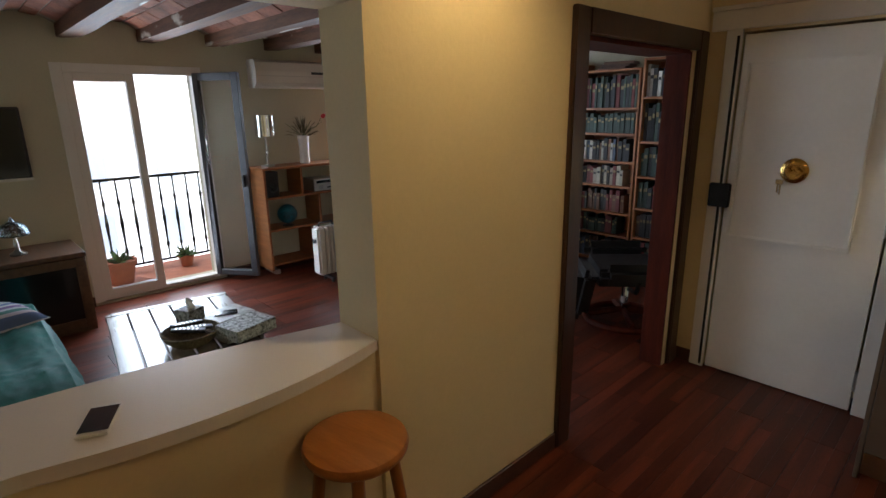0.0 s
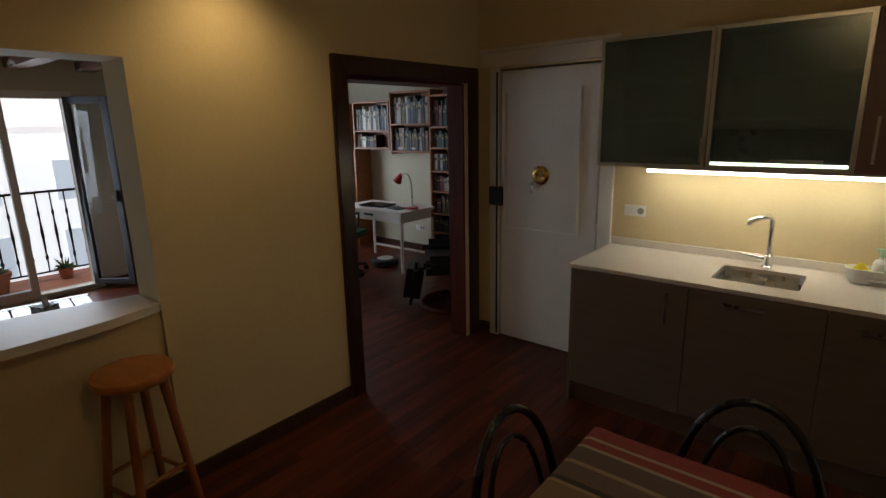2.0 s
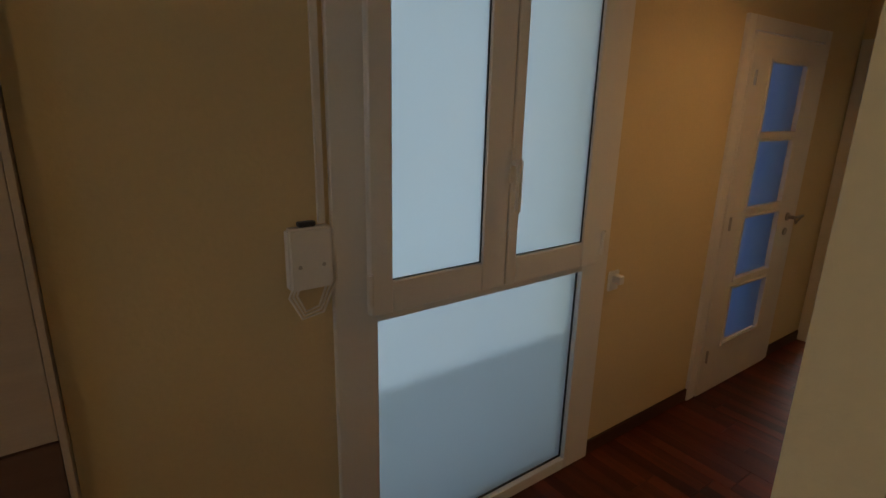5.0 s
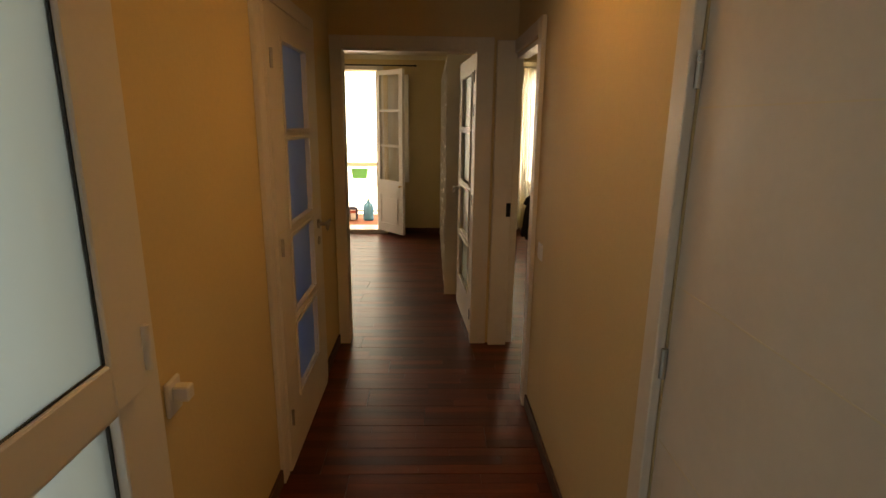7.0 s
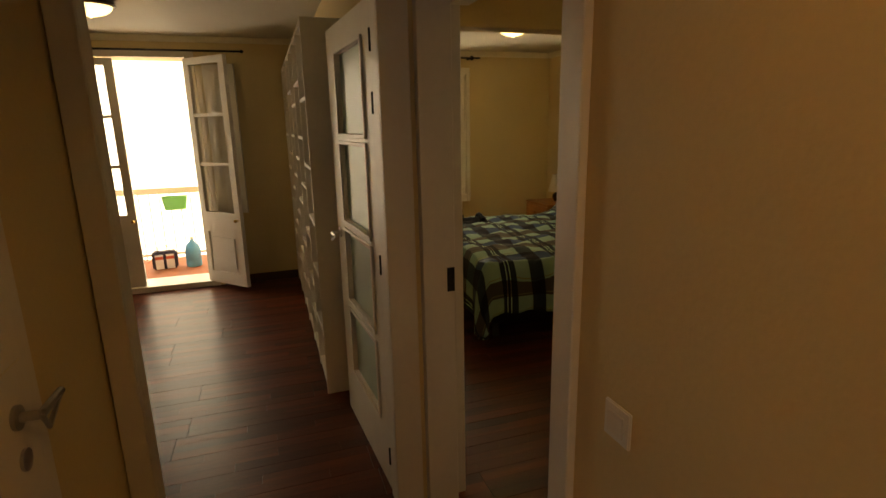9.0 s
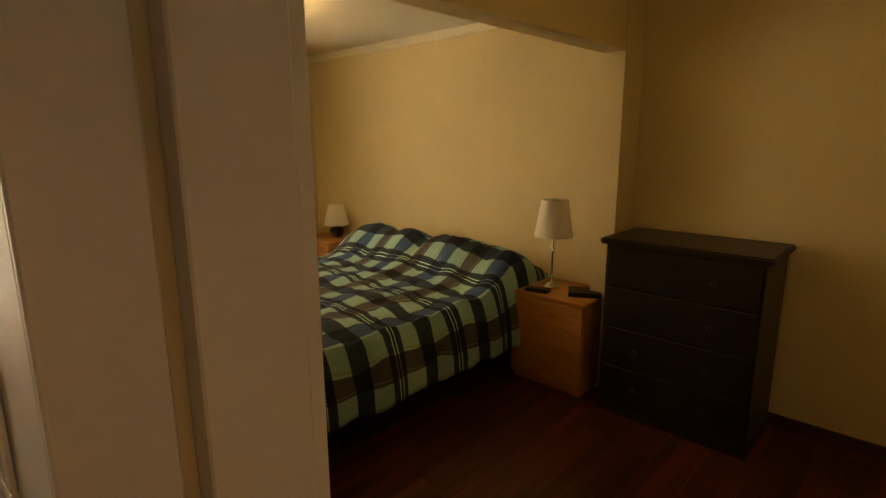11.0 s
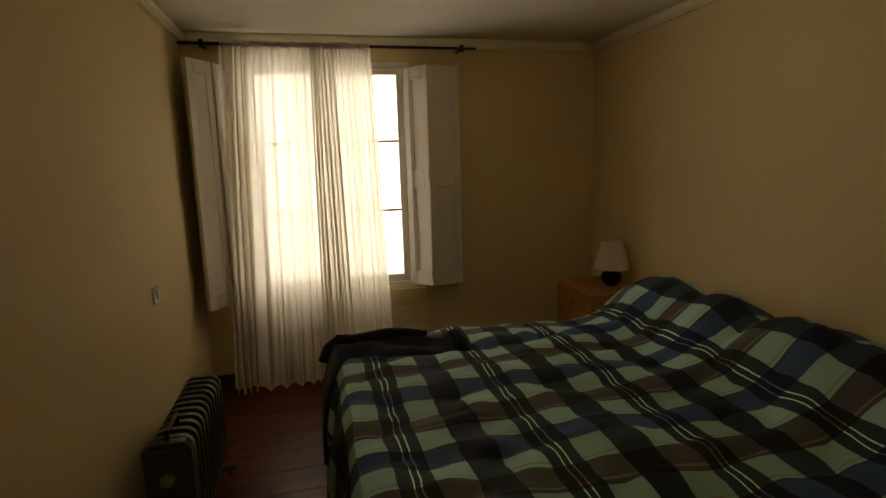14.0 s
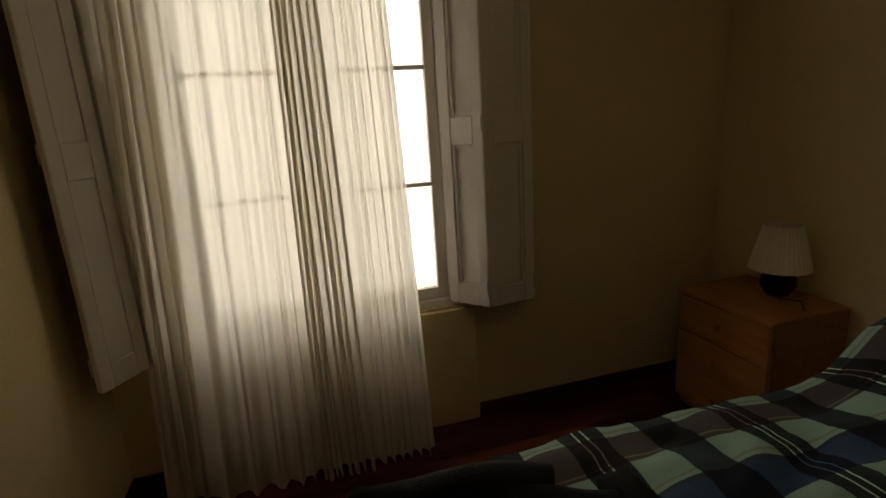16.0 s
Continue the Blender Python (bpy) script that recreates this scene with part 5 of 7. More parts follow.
def desk():
    t = thing("desk", pose(-3.55, 4.70, 0), "white desk with slim steel legs", "desk")
    part("desktop", boxes((-0.55, -0.30, 0.70, 0.55, 0.30, 0.73), bevel=0.002), M_WHITE, t)
    part("drawer", boxes((-0.53, -0.29, 0.60, 0.53, 0.25, 0.698), bevel=0.002), M_WHITE, t)
    part("grip", boxes((-0.08, -0.295, 0.655, 0.08, -0.2905, 0.68)), M_RUBBER, t, "dark drawer grip")
    for sx in (-1, 1):
        for sy in (-1, 1):
            part("leg", boxes((sx * 0.52 - 0.013, sy * 0.27 - 0.013, 0, sx * 0.52 + 0.013, sy * 0.27 + 0.013, 0.60)), M_WHITE, t)
    part("stretcher", boxes((-0.51, 0.262, 0.12, 0.51, 0.278, 0.145)), M_WHITE, t)


desk()
lt = thing("laptop", pose(-3.65, 4.66, 0.73, 0, 0, 8), "dark closed laptop on the desk", "laptop")
part("base", boxes((-0.19, -0.13, 0, 0.19, 0.13, 0.014), bevel=0.003), M_RUBBER, lt)
part("lid", boxes((-0.19, -0.13, 0.015, 0.19, 0.13, 0.023), bevel=0.003), M_BLACK, lt)
single("notebook", boxes((-0.11, -0.08, 0, 0.11, 0.08, 0.012), bevel=0.002), M_RUBBER, "dark notebook on the desk", "notebook", "", "", pose(-3.28, 4.62, 0.73, 0, 0, -12))
dl = thing("desk_lamp", pose(-3.12, 4.72, 0.73), "desk lamp with a red conical shade", "lamp")
M_REDMET = mat("red_metal", (0.45, 0.02, 0.02), 0.35, 0, 0.1)
part("base", rev([(0.075, 0), (0.075, 0.018), (0.02, 0.024)], 22), M_REDMET, dl, "", True)
part("arm", tube([(0, 0, 0.02), (0, 0, 0.26), (-0.01, 0, 0.34), (-0.05, 0, 0.40), (-0.11, 0, 0.415), (-0.16, 0, 0.39)], 0.007, 8), M_STEEL, dl, "", True)
part("shade", rev([(0.02, 0.0), (0.028, -0.02), (0.055, -0.11), (0.053, -0.11), (0.024, -0.02)], 20), M_REDMET, dl, "", True).matrix_local = pose(-0.165, 0, 0.40, 0, 38)


def office_chair():
    M_GREEN = mat("green_upholstery", (0.015, 0.09, 0.055), 0.85, 0, 0.2, 12, 0.2, 160)
    t = thing("office_chair", pose(-3.62, 4.05, 0, 0, 0, -70), "green office chair with armrests", "chair")
    part("seat", boxes((-0.23, -0.23, 0.44, 0.23, 0.23, 0.51), bevel=0.025, segments=3), M_GREEN, t)
    part("backrest", boxes((-0.22, -0.30, 0.60, 0.22, -0.24, 1.02), bevel=0.028, segments=3), M_RUBBER, t)
    part("back_bar", boxes((-0.03, -0.28, 0.40, 0.03, -0.25, 0.64)), M_RUBBER, t)
    part("column", tube([(0, 0, 0.08), (0, 0, 0.44)], 0.028, 12), M_RUBBER, t)
    for sx in (-1, 1):
        part("armrest", tube([(sx * 0.22, 0.05, 0.46), (sx * 0.27, 0.06, 0.55), (sx * 0.27, 0.08, 0.68), (sx * 0.27, -0.14, 0.69), (sx * 0.27, -0.18, 0.62)], 0.018, 8), M_RUBBER, t, "", True)
    for k in range(5):
        a = 2 * math.pi * k / 5
        part("foot", tube([(0, 0, 0.12), (0.28 * math.cos(a), 0.28 * math.sin(a), 0.07)], [0.025, 0.016], 8), M_RUBBER, t)
        part("castor", rev([(0.025, -0.02), (0.025, 0.02)], 12), M_BLACK, t).matrix_local = pose(0.28 * math.cos(a), 0.28 * math.sin(a), 0.025, 90, 0, 90 * k)


office_chair()
rv = thing("robot_vacuum", pose(-3.52, 4.62, 0.0), "round black and white robot vacuum below the desk", "robot vacuum")
part("body", rev([(0.16, 0.012), (0.17, 0.02), (0.17, 0.07), (0.16, 0.08), (0.10, 0.082)], 32), M_RUBBER, rv, "", True)
part("cover", rev([(0.10, 0.082), (0.10, 0.088), (0.07, 0.088), (0.07, 0.083)], 28), M_WHITE, rv, "white ring on top", True)
part("underside", rev([(0.12, 0.0), (0.12, 0.0119)], 20), M_BLACK, rv)
wall_socket("double_socket", -3.70, 5.448, 0.32, 0, 2, "white double socket below the desk")


def recliner():
    t = thing("recliner", pose(-1.90, 3.95, 0, 0, 0, 222), "black leather recliner on a swivel base", "armchair")
    part("seat", boxes((-0.27, -0.28, 0.36, 0.32, 0.28, 0.50), bevel=0.06, segments=4), M_LEATHER, t, "", True)
    bk = part("backrest", boxes((-0.09, -0.28, 0.0, 0.07, 0.28, 0.40), (-0.10, -0.27, 0.39, 0.06, 0.27, 0.74), bevel=0.06, segments=4), M_LEATHER, t, "", True)
    bk.matrix_local = pose(-0.27, 0, 0.42, 0, -20)
    for sy in (-1, 1):
        part("armrest", boxes((-0.25, sy * 0.36 - 0.065, 0.42, 0.28, sy * 0.36 + 0.065, 0.58), bevel=0.06, segments=4), M_LEATHER, t, "", True)
        part("arm_bracket", tube([(0.0, sy * 0.36, 0.44), (0.0, sy * 0.30, 0.34), (0.0, sy * 0.1, 0.30)], 0.018, 8), M_BLACKMET, t)
    fr = part("footrest", boxes((-0.085, -0.25, -0.39, 0.075, 0.25, 0.02), bevel=0.065, segments=4), M_LEATHER, t, "", True)
    fr.matrix_local = pose(0.35, 0, 0.46, 0, -10)
    part("column", tube([(0, 0, 0.06), (0, 0, 0.36)], 0.03, 12), M_CHROME, t)
    part("base_ring", tube([(0.30 * math.cos(a), 0.30 * math.sin(a), 0.028) for a in [2 * math.pi * k / 30 for k in range(30)]], 0.028, 8, None, True), M_JAMB, t, "dark wooden base ring", True)
    part("base_arm", tube([(-0.29, 0, 0.05), (0, 0, 0.10), (0.29, 0, 0.05)], 0.026, 8), M_JAMB, t, "", True)
    part("base_arm", tube([(0, -0.29, 0.05), (0, 0, 0.09), (0, 0.29, 0.05)], 0.026, 8), M_JAMB, t, "", True)


recliner()


# ---- corridor ----
def lever(parent, x, y, z, sx, sy, label="brushed steel lever handle"):
    """A triangular lever handle: sx the way it points along x, sy the side of the leaf it stands on."""
    bm = rev([(0.026, 0), (0.026, 0.008), (0.011, 0.01), (0.010, 0.045)], 18)
    for v in bm.verts:
        a, b, c = v.co
        v.co = (x + a, y + sy * c, z + b)
    tube([(x, y + sy * 0.045, z), (x + sx * 0.10, y + sy * 0.05, z + 0.004)], [0.010, 0.008], 8, bm)
    tube([(x, y + sy * 0.045, z), (x + sx * 0.01, y + sy * 0.05, z - 0.035), (x + sx * 0.10, y + sy * 0.05, z + 0.002)], [0.006, 0.006, 0.005], 8, bm)
    return part("door_handle", bm, M_STEEL, parent, label, True)


PANES = ((1.545, 1.90), (1.13, 1.493), (0.715, 1.07), (0.31, 0.65))


def glazed_leaf(t, w, pane_mat, pane_label, x0, x1):
    """A white leaf along local x with four panes."""
    spec = [(0, 0, 0.008, x0, 0.04, 2.03), (x1, 0, 0.008, w, 0.04, 2.03), (x0, 0, 1.90, x1, 0.04, 2.03), (x0, 0, 0.008, x1, 0.04, 0.315)]
    for (a, b), (c, d) in zip(PANES, PANES[1:]):
        spec.append((x0, 0, d, x1, 0.04, a))
    leaf = part("leaf", boxes(*spec), M_WHITE, t)
    for a, b in PANES:
        part("pane", boxes((x0, 0.017, a, x1, 0.023, b)), pane_mat, leaf, pane_label)
        for y0, y1 in ((-0.010, -0.001), (0.041, 0.050)):
            part("bead", boxes((x0 - 0.018, y0, a - 0.018, x1 + 0.018, y1, a - 0.001), (x0 - 0.018, y0, b + 0.001, x1 + 0.018, y1, b + 0.018), (x0 - 0.018, y0, a - 0.001, x0 - 0.001, y1, b + 0.001), (x1 + 0.001, y0, a - 0.001, x1 + 0.018, y1, b + 0.001), bevel=0.002), M_WHITE, leaf)
    for z in (0.50, 1.12, 1.62):
        part("groove", boxes((0.01, -0.0012, z, x0 - 0.03, -0.0004, z + 0.004), (x1 + 0.03, -0.0012, z, w - 0.01, -0.0004, z + 0.004)), M_CORNICE, leaf)
    return leaf


M_BLUEGLASS = glass("bluish_satin_glass", 0.30, (0.42, 0.56, 0.88))
gd = thing("glazed_door", pose(5.13, 2.952, 0), "closed white door with four bluish satin panes", "door", "", "structure")
glazed_leaf(gd, 0.85, M_BLUEGLASS, "bluish satin glass", 0.205, 0.627)
lever(gd, 0.775, 0, 1.02, 1, -1)
for z in (0.22, 1.02, 1.78):
    part("hinge", tube([(0.045, -0.006, z), (0.045, -0.006, z + 0.075)], 0.007, 8), M_STEEL, gd)
part("keyhole_plate", rev([(0.024, 0), (0.024, 0.006)], 16), M_STEEL, gd, "", True).matrix_local = pose(0.775, 0, 0.925, 90)
structure("trim_glazed_door", boxes((5.055, 2.962, 0, 5.127, 2.984, 2.11), (5.983, 2.962, 0, 6.055, 2.984, 2.11), (5.127, 2.962, 2.04, 5.983, 2.984, 2.11), bevel=0.003), M_WHITE, "white painted door casing")
# unseen emitting sheet, added so that the door panes shine blue
structure("backdrop_door_glow", boxes((4.95, 3.21, -0.01, 6.15, 3.24, 2.2)), M_OUT_BLUE, "dim blue glowing sheet behind the panes of the glazed door")

sd = thing("slab_door", pose(3.336, 1.753, 0), "closed white flush door with fine horizontal grooves", "door", "", "structure")
part("leaf", boxes((0.0, -0.035, 0.008, 0.802, 0.01, 2.044), bevel=0.002), M_WHITE, sd)
for z in (0.45, 0.84, 1.23, 1.62):
    part("groove", boxes((0.004, 0.0104, z, 0.79, 0.0112, z + 0.003)), M_CORNICE, sd)
lever(sd, 0.07, 0.01, 1.03, 1, 1)
for z in (0.30, 1.0, 1.66):
    part("hinge", tube([(0.798, 0.018, z), (0.798, 0.018, z + 0.075)], 0.008, 10), M_STEEL, sd, "dark steel hinge")
structure("trim_slab_door", boxes((3.26, 1.766, 0, 3.332, 1.79, 2.12), (4.142, 1.766, 0, 4.214, 1.79, 2.12), (3.332, 1.766, 2.05, 4.142, 1.79, 2.12), bevel=0.003), M_WHITE, "white painted door casing")
structure("trim_bedroom_door", boxes((5.712, 1.766, 0, 5.80, 1.79, 2.09), (6.556, 1.772, 0, 6.598, 1.90, 2.09), (5.80, 1.766, 2.015, 6.555, 1.79, 2.09), (5.79, 1.675, 0, 5.828, 1.7655, 2.014), (6.606, 1.72, 0, 6.619, 1.7655, 2.014), (5.828, 1.69, 1.985, 6.60, 1.7655, 2.014), (5.712, 1.655, 0, 5.80, 1.674, 2.09), bevel=0.003), M_WHITE, "white painted bedroom door frame")
single("strike_plate", boxes((6.5525, 1.776, 0.95, 6.555, 1.806, 1.045), (6.549, 1.782, 0.98, 6.5525, 1.80, 1.015), bevel=0.0008), M_BLACKMET, "dark metal strike plate on the door frame", "strike plate")
structure("trim_room_door", boxes((6.58, 1.92, 0, 6.599, 2.03, 2.11), (6.575, 2.90, 0, 6.599, 2.978, 2.11), (6.58, 2.03, 2.03, 6.599, 2.90, 2.11), (6.599, 2.017, 0, 6.70, 2.03, 2.038), (6.599, 2.90, 0, 6.70, 2.913, 2.038), (6.599, 2.03, 2.02, 6.70, 2.90, 2.038), bevel=0.003), M_WHITE, "white painted door frame at the end of the corridor")
ol = thing("open_glazed_door", pose(6.72, 1.985, 0, 0, 0, 4.5), "open white door with four greenish satin panes", "door", "", "structure")
glazed_leaf(ol, 0.80, M_FROSTGREEN2, "greenish satin glass", 0.14, 0.60)
lever(ol, 0.735, 0.04, 1.04, -1, 1)
for z in (0.14, 1.0, 1.62, 1.84):
    part("hinge", boxes((-0.012, 0.036, z, 0.0, 0.050, z + 0.08), (-0.022, 0.039, z + 0.02, -0.012, 0.048, z + 0.05), bevel=0.002), M_BLACKMET, ol, "dark metal hinge")

sw = thing("light_switch", pose(5.555, 1.766, 0.955), "white light switch beside the bedroom door", "switch")
part("plate", boxes((-0.042, 0, -0.042, 0.042, 0.009, 0.042), bevel=0.003, segments=2), M_PVC, sw)
part("rocker", boxes((-0.026, 0.0095, -0.026, 0.026, 0.014, 0.026), bevel=0.002), M_WHITE, sw)

jb = thing("junction_box", pose(2.797, 2.984, 1.235), "white junction box with looped cables on the wall", "junction box")
part("case", boxes((-0.065, -0.04, -0.09, 0.065, 0, 0.09), bevel=0.008, segments=3), M_PVC, jb)
for x in (-0.035, 0.035):
    part("screw", rev([(0.006, 0), (0.006, 0.002)], 10), M_STEEL, jb).matrix_local = pose(x, -0.04, -0.02, 90)
part("plug", boxes((-0.03, -0.03, 0.09, 0.02, -0.008, 0.105), bevel=0.003), M_RUBBER, jb, "black cable plug")
for k, r in enumerate((0.055, 0.07, 0.085)):
    part("cable", tube([(-r * 0.6, -0.02, -0.085), (-r * 0.75, -0.02, -0.11), (-r * 0.35, -0.025, -0.12 - r * 0.7), (r * 0.4, -0.025, -0.11 - r * 0.7), (r * 0.95, -0.02, -0.08), (r * 0.95, -0.015, 0.02)], 0.004, 6), M_WHITE, jb, "", True)
part("conduit", boxes((0.035, -0.012, 0.092, 0.055, 0, 1.38)), M_WHITE, jb, "white cable trunking")
tk = thing("thermostat_socket", pose(4.235, 2.984, 0.90), "white socket with a small plug beside the window", "socket")
part("plate", boxes((-0.035, -0.012, -0.05, 0.035, 0, 0.045), bevel=0.004), M_PVC, tk)
part("plug", boxes((-0.02, -0.055, -0.01, 0.015, -0.0125, 0.03), bevel=0.004), M_WHITE, tk)


# ---- balcony room ----
def dome_light(m, lit_label):
    t = thing("ceiling_light", m, lit_label, "ceiling light", "dome ceiling lights")
    part("rim", rev([(0.085, 0.0), (0.1487, -0.012), (0.1573, -0.028), (0.1403, -0.04), (0.136, -0.036), (0.1275, -0.02)], 36), mat("bronze_rim", (0.07, 0.045, 0.025), 0.4, 0.8, 0.2), t, "bronze rim", True)
    part("glass_bowl", rev([(0.1343, -0.036), (0.1232, -0.058), (0.0935, -0.08), (0.051, -0.094), (0.01275, -0.099), (0.0102, -0.108), (0.000425, -0.112)], 36), M_LAMPGLASS, t, "lit glass bowl", True).visible_shadow = False
    return t


dome = dome_light(pose(9.02, 3.43, HB), "lit dome ceiling light with a bronze rim")
copy_thing(dome, pose(9.22, 0.24, HB))


def white_shelves():
    t = thing("white_bookcase", pose(7.70, 1.958, 0), "tall empty white bookcase with staggered shelves", "bookcase")
    D, Hh, n, wd = 0.235, 2.13, 6, 0.44
    for k in range(n + 1):
        part("upright", boxes((k * wd, 0, 0, k * wd + 0.02, D, Hh), bevel=0.0015), M_WHITE, t)
    for k in range(n):
        zs = (0.06, 0.38, 0.72, 1.04, 1.36, 1.74, Hh) if k % 2 == 0 else (0.06, 0.30, 0.55, 0.88, 1.20, 1.52, 1.86, Hh)
        for z in zs:
            part("shelf", boxes((k * wd + 0.02, 0.002, z - 0.02, (k + 1) * wd, D - 0.003, z), bevel=0.001), M_WHITE, t)
    part("back_panel", boxes((0.02, 0.0, 0.06, n * wd, 0.0018, Hh - 0.02)), M_WHITE, t)


white_shelves()
single("red_box", boxes((0, 0, 0, 0.10, 0.16, 0.22), bevel=0.003), mat("red_card", (0.28, 0.02, 0.02), 0.5), "dark red box on a low white shelf", "box", "", "", pose(9.62, 2.0, 0.38))


def french_leaf(w, stained):
    """A leaf along local x with three panes above a wooden panel."""
    def build(t):
        a, z1, z2 = 0.075, 0.72, 2.10
        leaf = part("leaf", boxes((0, 0, 0, a, 0.04, 2.16), (w - a, 0, 0, w, 0.04, 2.16), (a, 0, 0, w - a, 0.04, 0.12), (a, 0, 0.52, w - a, 0.04, z1), (a, 0, z2, w - a, 0.04, 2.16), (a, 0.005, 1.17, w - a, 0.035, 1.20), (a, 0.005, 1.63, w - a, 0.035, 1.66), (a, 0.012, 0.12, w - a, 0.028, 0.52)), M_WHITE, t)
        part("raised_panel", boxes((a + 0.04, -0.002, 0.16, w - a - 0.04, 0.011, 0.48), bevel=0.009, segments=2), M_WHITE, leaf)
        for lo, hi in ((z1, 1.17), (1.20, 1.63), (1.66, z2)):
            p = part("pane", boxes((a, 0.018, lo, w - a, 0.022, hi)), M_GLASS, leaf, "clear glass")
            p.visible_shadow = False
        part("knob", rev([(0.008, 0), (0.008, 0.02), (0.016, 0.03), (0.012, 0.042)], 14), M_BRASS, leaf, "", True).matrix_local = pose(w - 0.03, 0, 0.66, 90)
        if stained:
            g = {k: glass("stained_" + k, 0.15, c) for k, c in (("green", (0.012, 0.17, 0.12)), ("blue", (0.012, 0.08, 0.24)), ("red", (0.24, 0.008, 0.02)))}
            x0, x1 = a + 0.10, w - a - 0.08
            z, k = 1.06, 0
            for col in ("red", "blue", "green", "red", "blue", "green"):
                q = [(x0, z), (x1, z), (x1, z + 0.15)] if k % 2 == 0 else [(x0, z - 0.02), (x1, z), (x0, z + 0.15)]
                bm = prism(q, 0.0235, 0.026)
                for v in bm.verts:
                    xx, zz, yy = v.co
                    v.co = (xx, yy, zz)
                part("coloured_glass", bm, g[col], leaf, col + " stained glass piece").visible_shadow = False
                z += 0.155
                k += 1
        return leaf
    return build


bd1 = thing("balcony_door_leaf", pose(10.44, 4.235, 0.06, 0, 0, -90), "white balcony door leaf with coloured glass pieces", "door", "leaves of the balcony door", "structure")
french_leaf(0.58, True)(bd1)
bd2 = thing("balcony_door_leaf", pose(10.425, 3.075, 0.06, 0, 0, 221.5), "open white balcony door leaf with three panes", "door", "leaves of the balcony door", "structure")
french_leaf(0.57, False)(bd2)
structure("trim_balcony_door", boxes((10.40, 2.97, 0.0, 10.419, 3.05, 2.30), (10.40, 4.25, 0.0, 10.419, 4.33, 2.30), (10.40, 3.05, 2.23, 10.419, 4.25, 2.30), (10.402, 3.052, 0.0, 10.752, 4.248, 0.056), bevel=0.003), M_WHITE, "white painted balcony door frame")
sh = thing("folded_shutter", pose(10.41, 2.93, 0.75, 0, 0, 250), "white folded wooden shutter beside the balcony door", "shutter")
part("panel", boxes((0.02, 0, 0, 0.32, 0.025, 1.42), bevel=0.003), M_WHITE, sh)
cr = thing("curtain_rod", pose(10.34, 2.55, 2.285), "thin dark curtain rod above the balcony door", "curtain rod")
part("rod", tube([(0, 0, 0), (0, 2.35, 0)], 0.009, 8), M_BLACKMET, cr)
part("finial", rev([(0.004, -0.02), (0.018, 0.0), (0.004, 0.02)], 10), M_BLACKMET, cr).matrix_local = pose(0, -0.01, 0, 90)
for y in (0.06, 2.25):
    part("bracket", tube([(0, y, 0), (0.078, y, 0)], 0.007, 6), M_BLACKMET, cr)

structure("balcony_patio", boxes((10.752, 2.0, -0.10, 11.75, 5.2, 0.045), bevel=0.004), M_TERRACOTTA, "terracotta tiled balcony floor")
wr = thing("white_railing", pose(11.62, 0, 0.045), "white painted iron balcony railing", "railing")
part("rail", boxes((-0.02, 2.0, 0.80, 0.02, 5.2, 0.87), (-0.012, 2.0, 0.06, 0.012, 5.2, 0.09), bevel=0.003), M_WHITE, wr)
bar = mesh_of("bar", tube([(0, 0, 0.0), (0, 0, 0.80)], 0.007, 6), M_WHITE)
for k in range(29):
    o = new("bar", bar)
    o.parent, o.location = wr, (0, 2.1 + 0.11 * k, 0)
pb = thing("hanging_planter", pose(11.55, 3.47, 0.66), "light green plastic planter on the railing", "planter")
part("trough", loft([[(x * k, y * k, z) for x, y in rounded(-0.05, -0.14, 0.05, 0.14, 0.03, 3)] for k, z in ((0.8, 0.0), (1.0, 0.16), (0.94, 0.16), (0.76, 0.02))]), mat("green_plastic", (0.16, 0.55, 0.20), 0.4, 0, 0.05), pb, "", True)
bt = thing("water_bottle", pose(11.20, 3.30, 0.045), "large clear blue water bottle on the balcony", "bottle")
M_BLUEPL = mat("blue_plastic", (0.10, 0.34, 0.60), 0.15, 0, 0.1)
part("body", rev([(0.075, 0), (0.085, 0.015), (0.083, 0.06), (0.078, 0.075), (0.084, 0.09), (0.084, 0.20), (0.07, 0.25), (0.025, 0.29), (0.02, 0.32)], 22), M_BLUEPL, bt, "", True)
part("cap", rev([(0.022, 0.32), (0.022, 0.34)], 14), M_WHITE, bt)
bg = thing("shopping_bag", pose(11.22, 3.60, 0.045, 0, 0, 8), "dark shopping bag with cartons on the balcony", "bag")
part("bag", boxes((-0.07, -0.13, 0, 0.07, 0.13, 0.20), bevel=0.02, segments=2), mat("dark_bag", (0.03, 0.02, 0.05), 0.6, 0, 0.3, 20, 0.4), bg)
part("bag_handle", tube([(-0.075, -0.06, 0.19), (-0.08, -0.05, 0.27), (-0.08, 0.05, 0.27), (-0.075, 0.06, 0.19)], 0.007, 6), M_RUBBER, bg, "", True)
for y in (-0.055, 0.055):
    part("carton", boxes((-0.095, y - 0.04, 0.01, -0.0715, y + 0.04, 0.17), bevel=0.002), mat("carton_white", (0.7, 0.66, 0.66), 0.5), bg, "white carton with a red band")
    part("carton_band", boxes((-0.0965, y - 0.04, 0.12, -0.0955, y + 0.04, 0.155)), mat("carton_red", (0.5, 0.08, 0.05), 0.5), bg)
# the wall emits: its daylight is put in as glow, also lighting the rooms
structure("backdrop_patio", boxes((13.6, -6, -4, 13.8, 11, 9)), M_OUT_BAL, "white patio wall opposite, glowing in place of daylight")

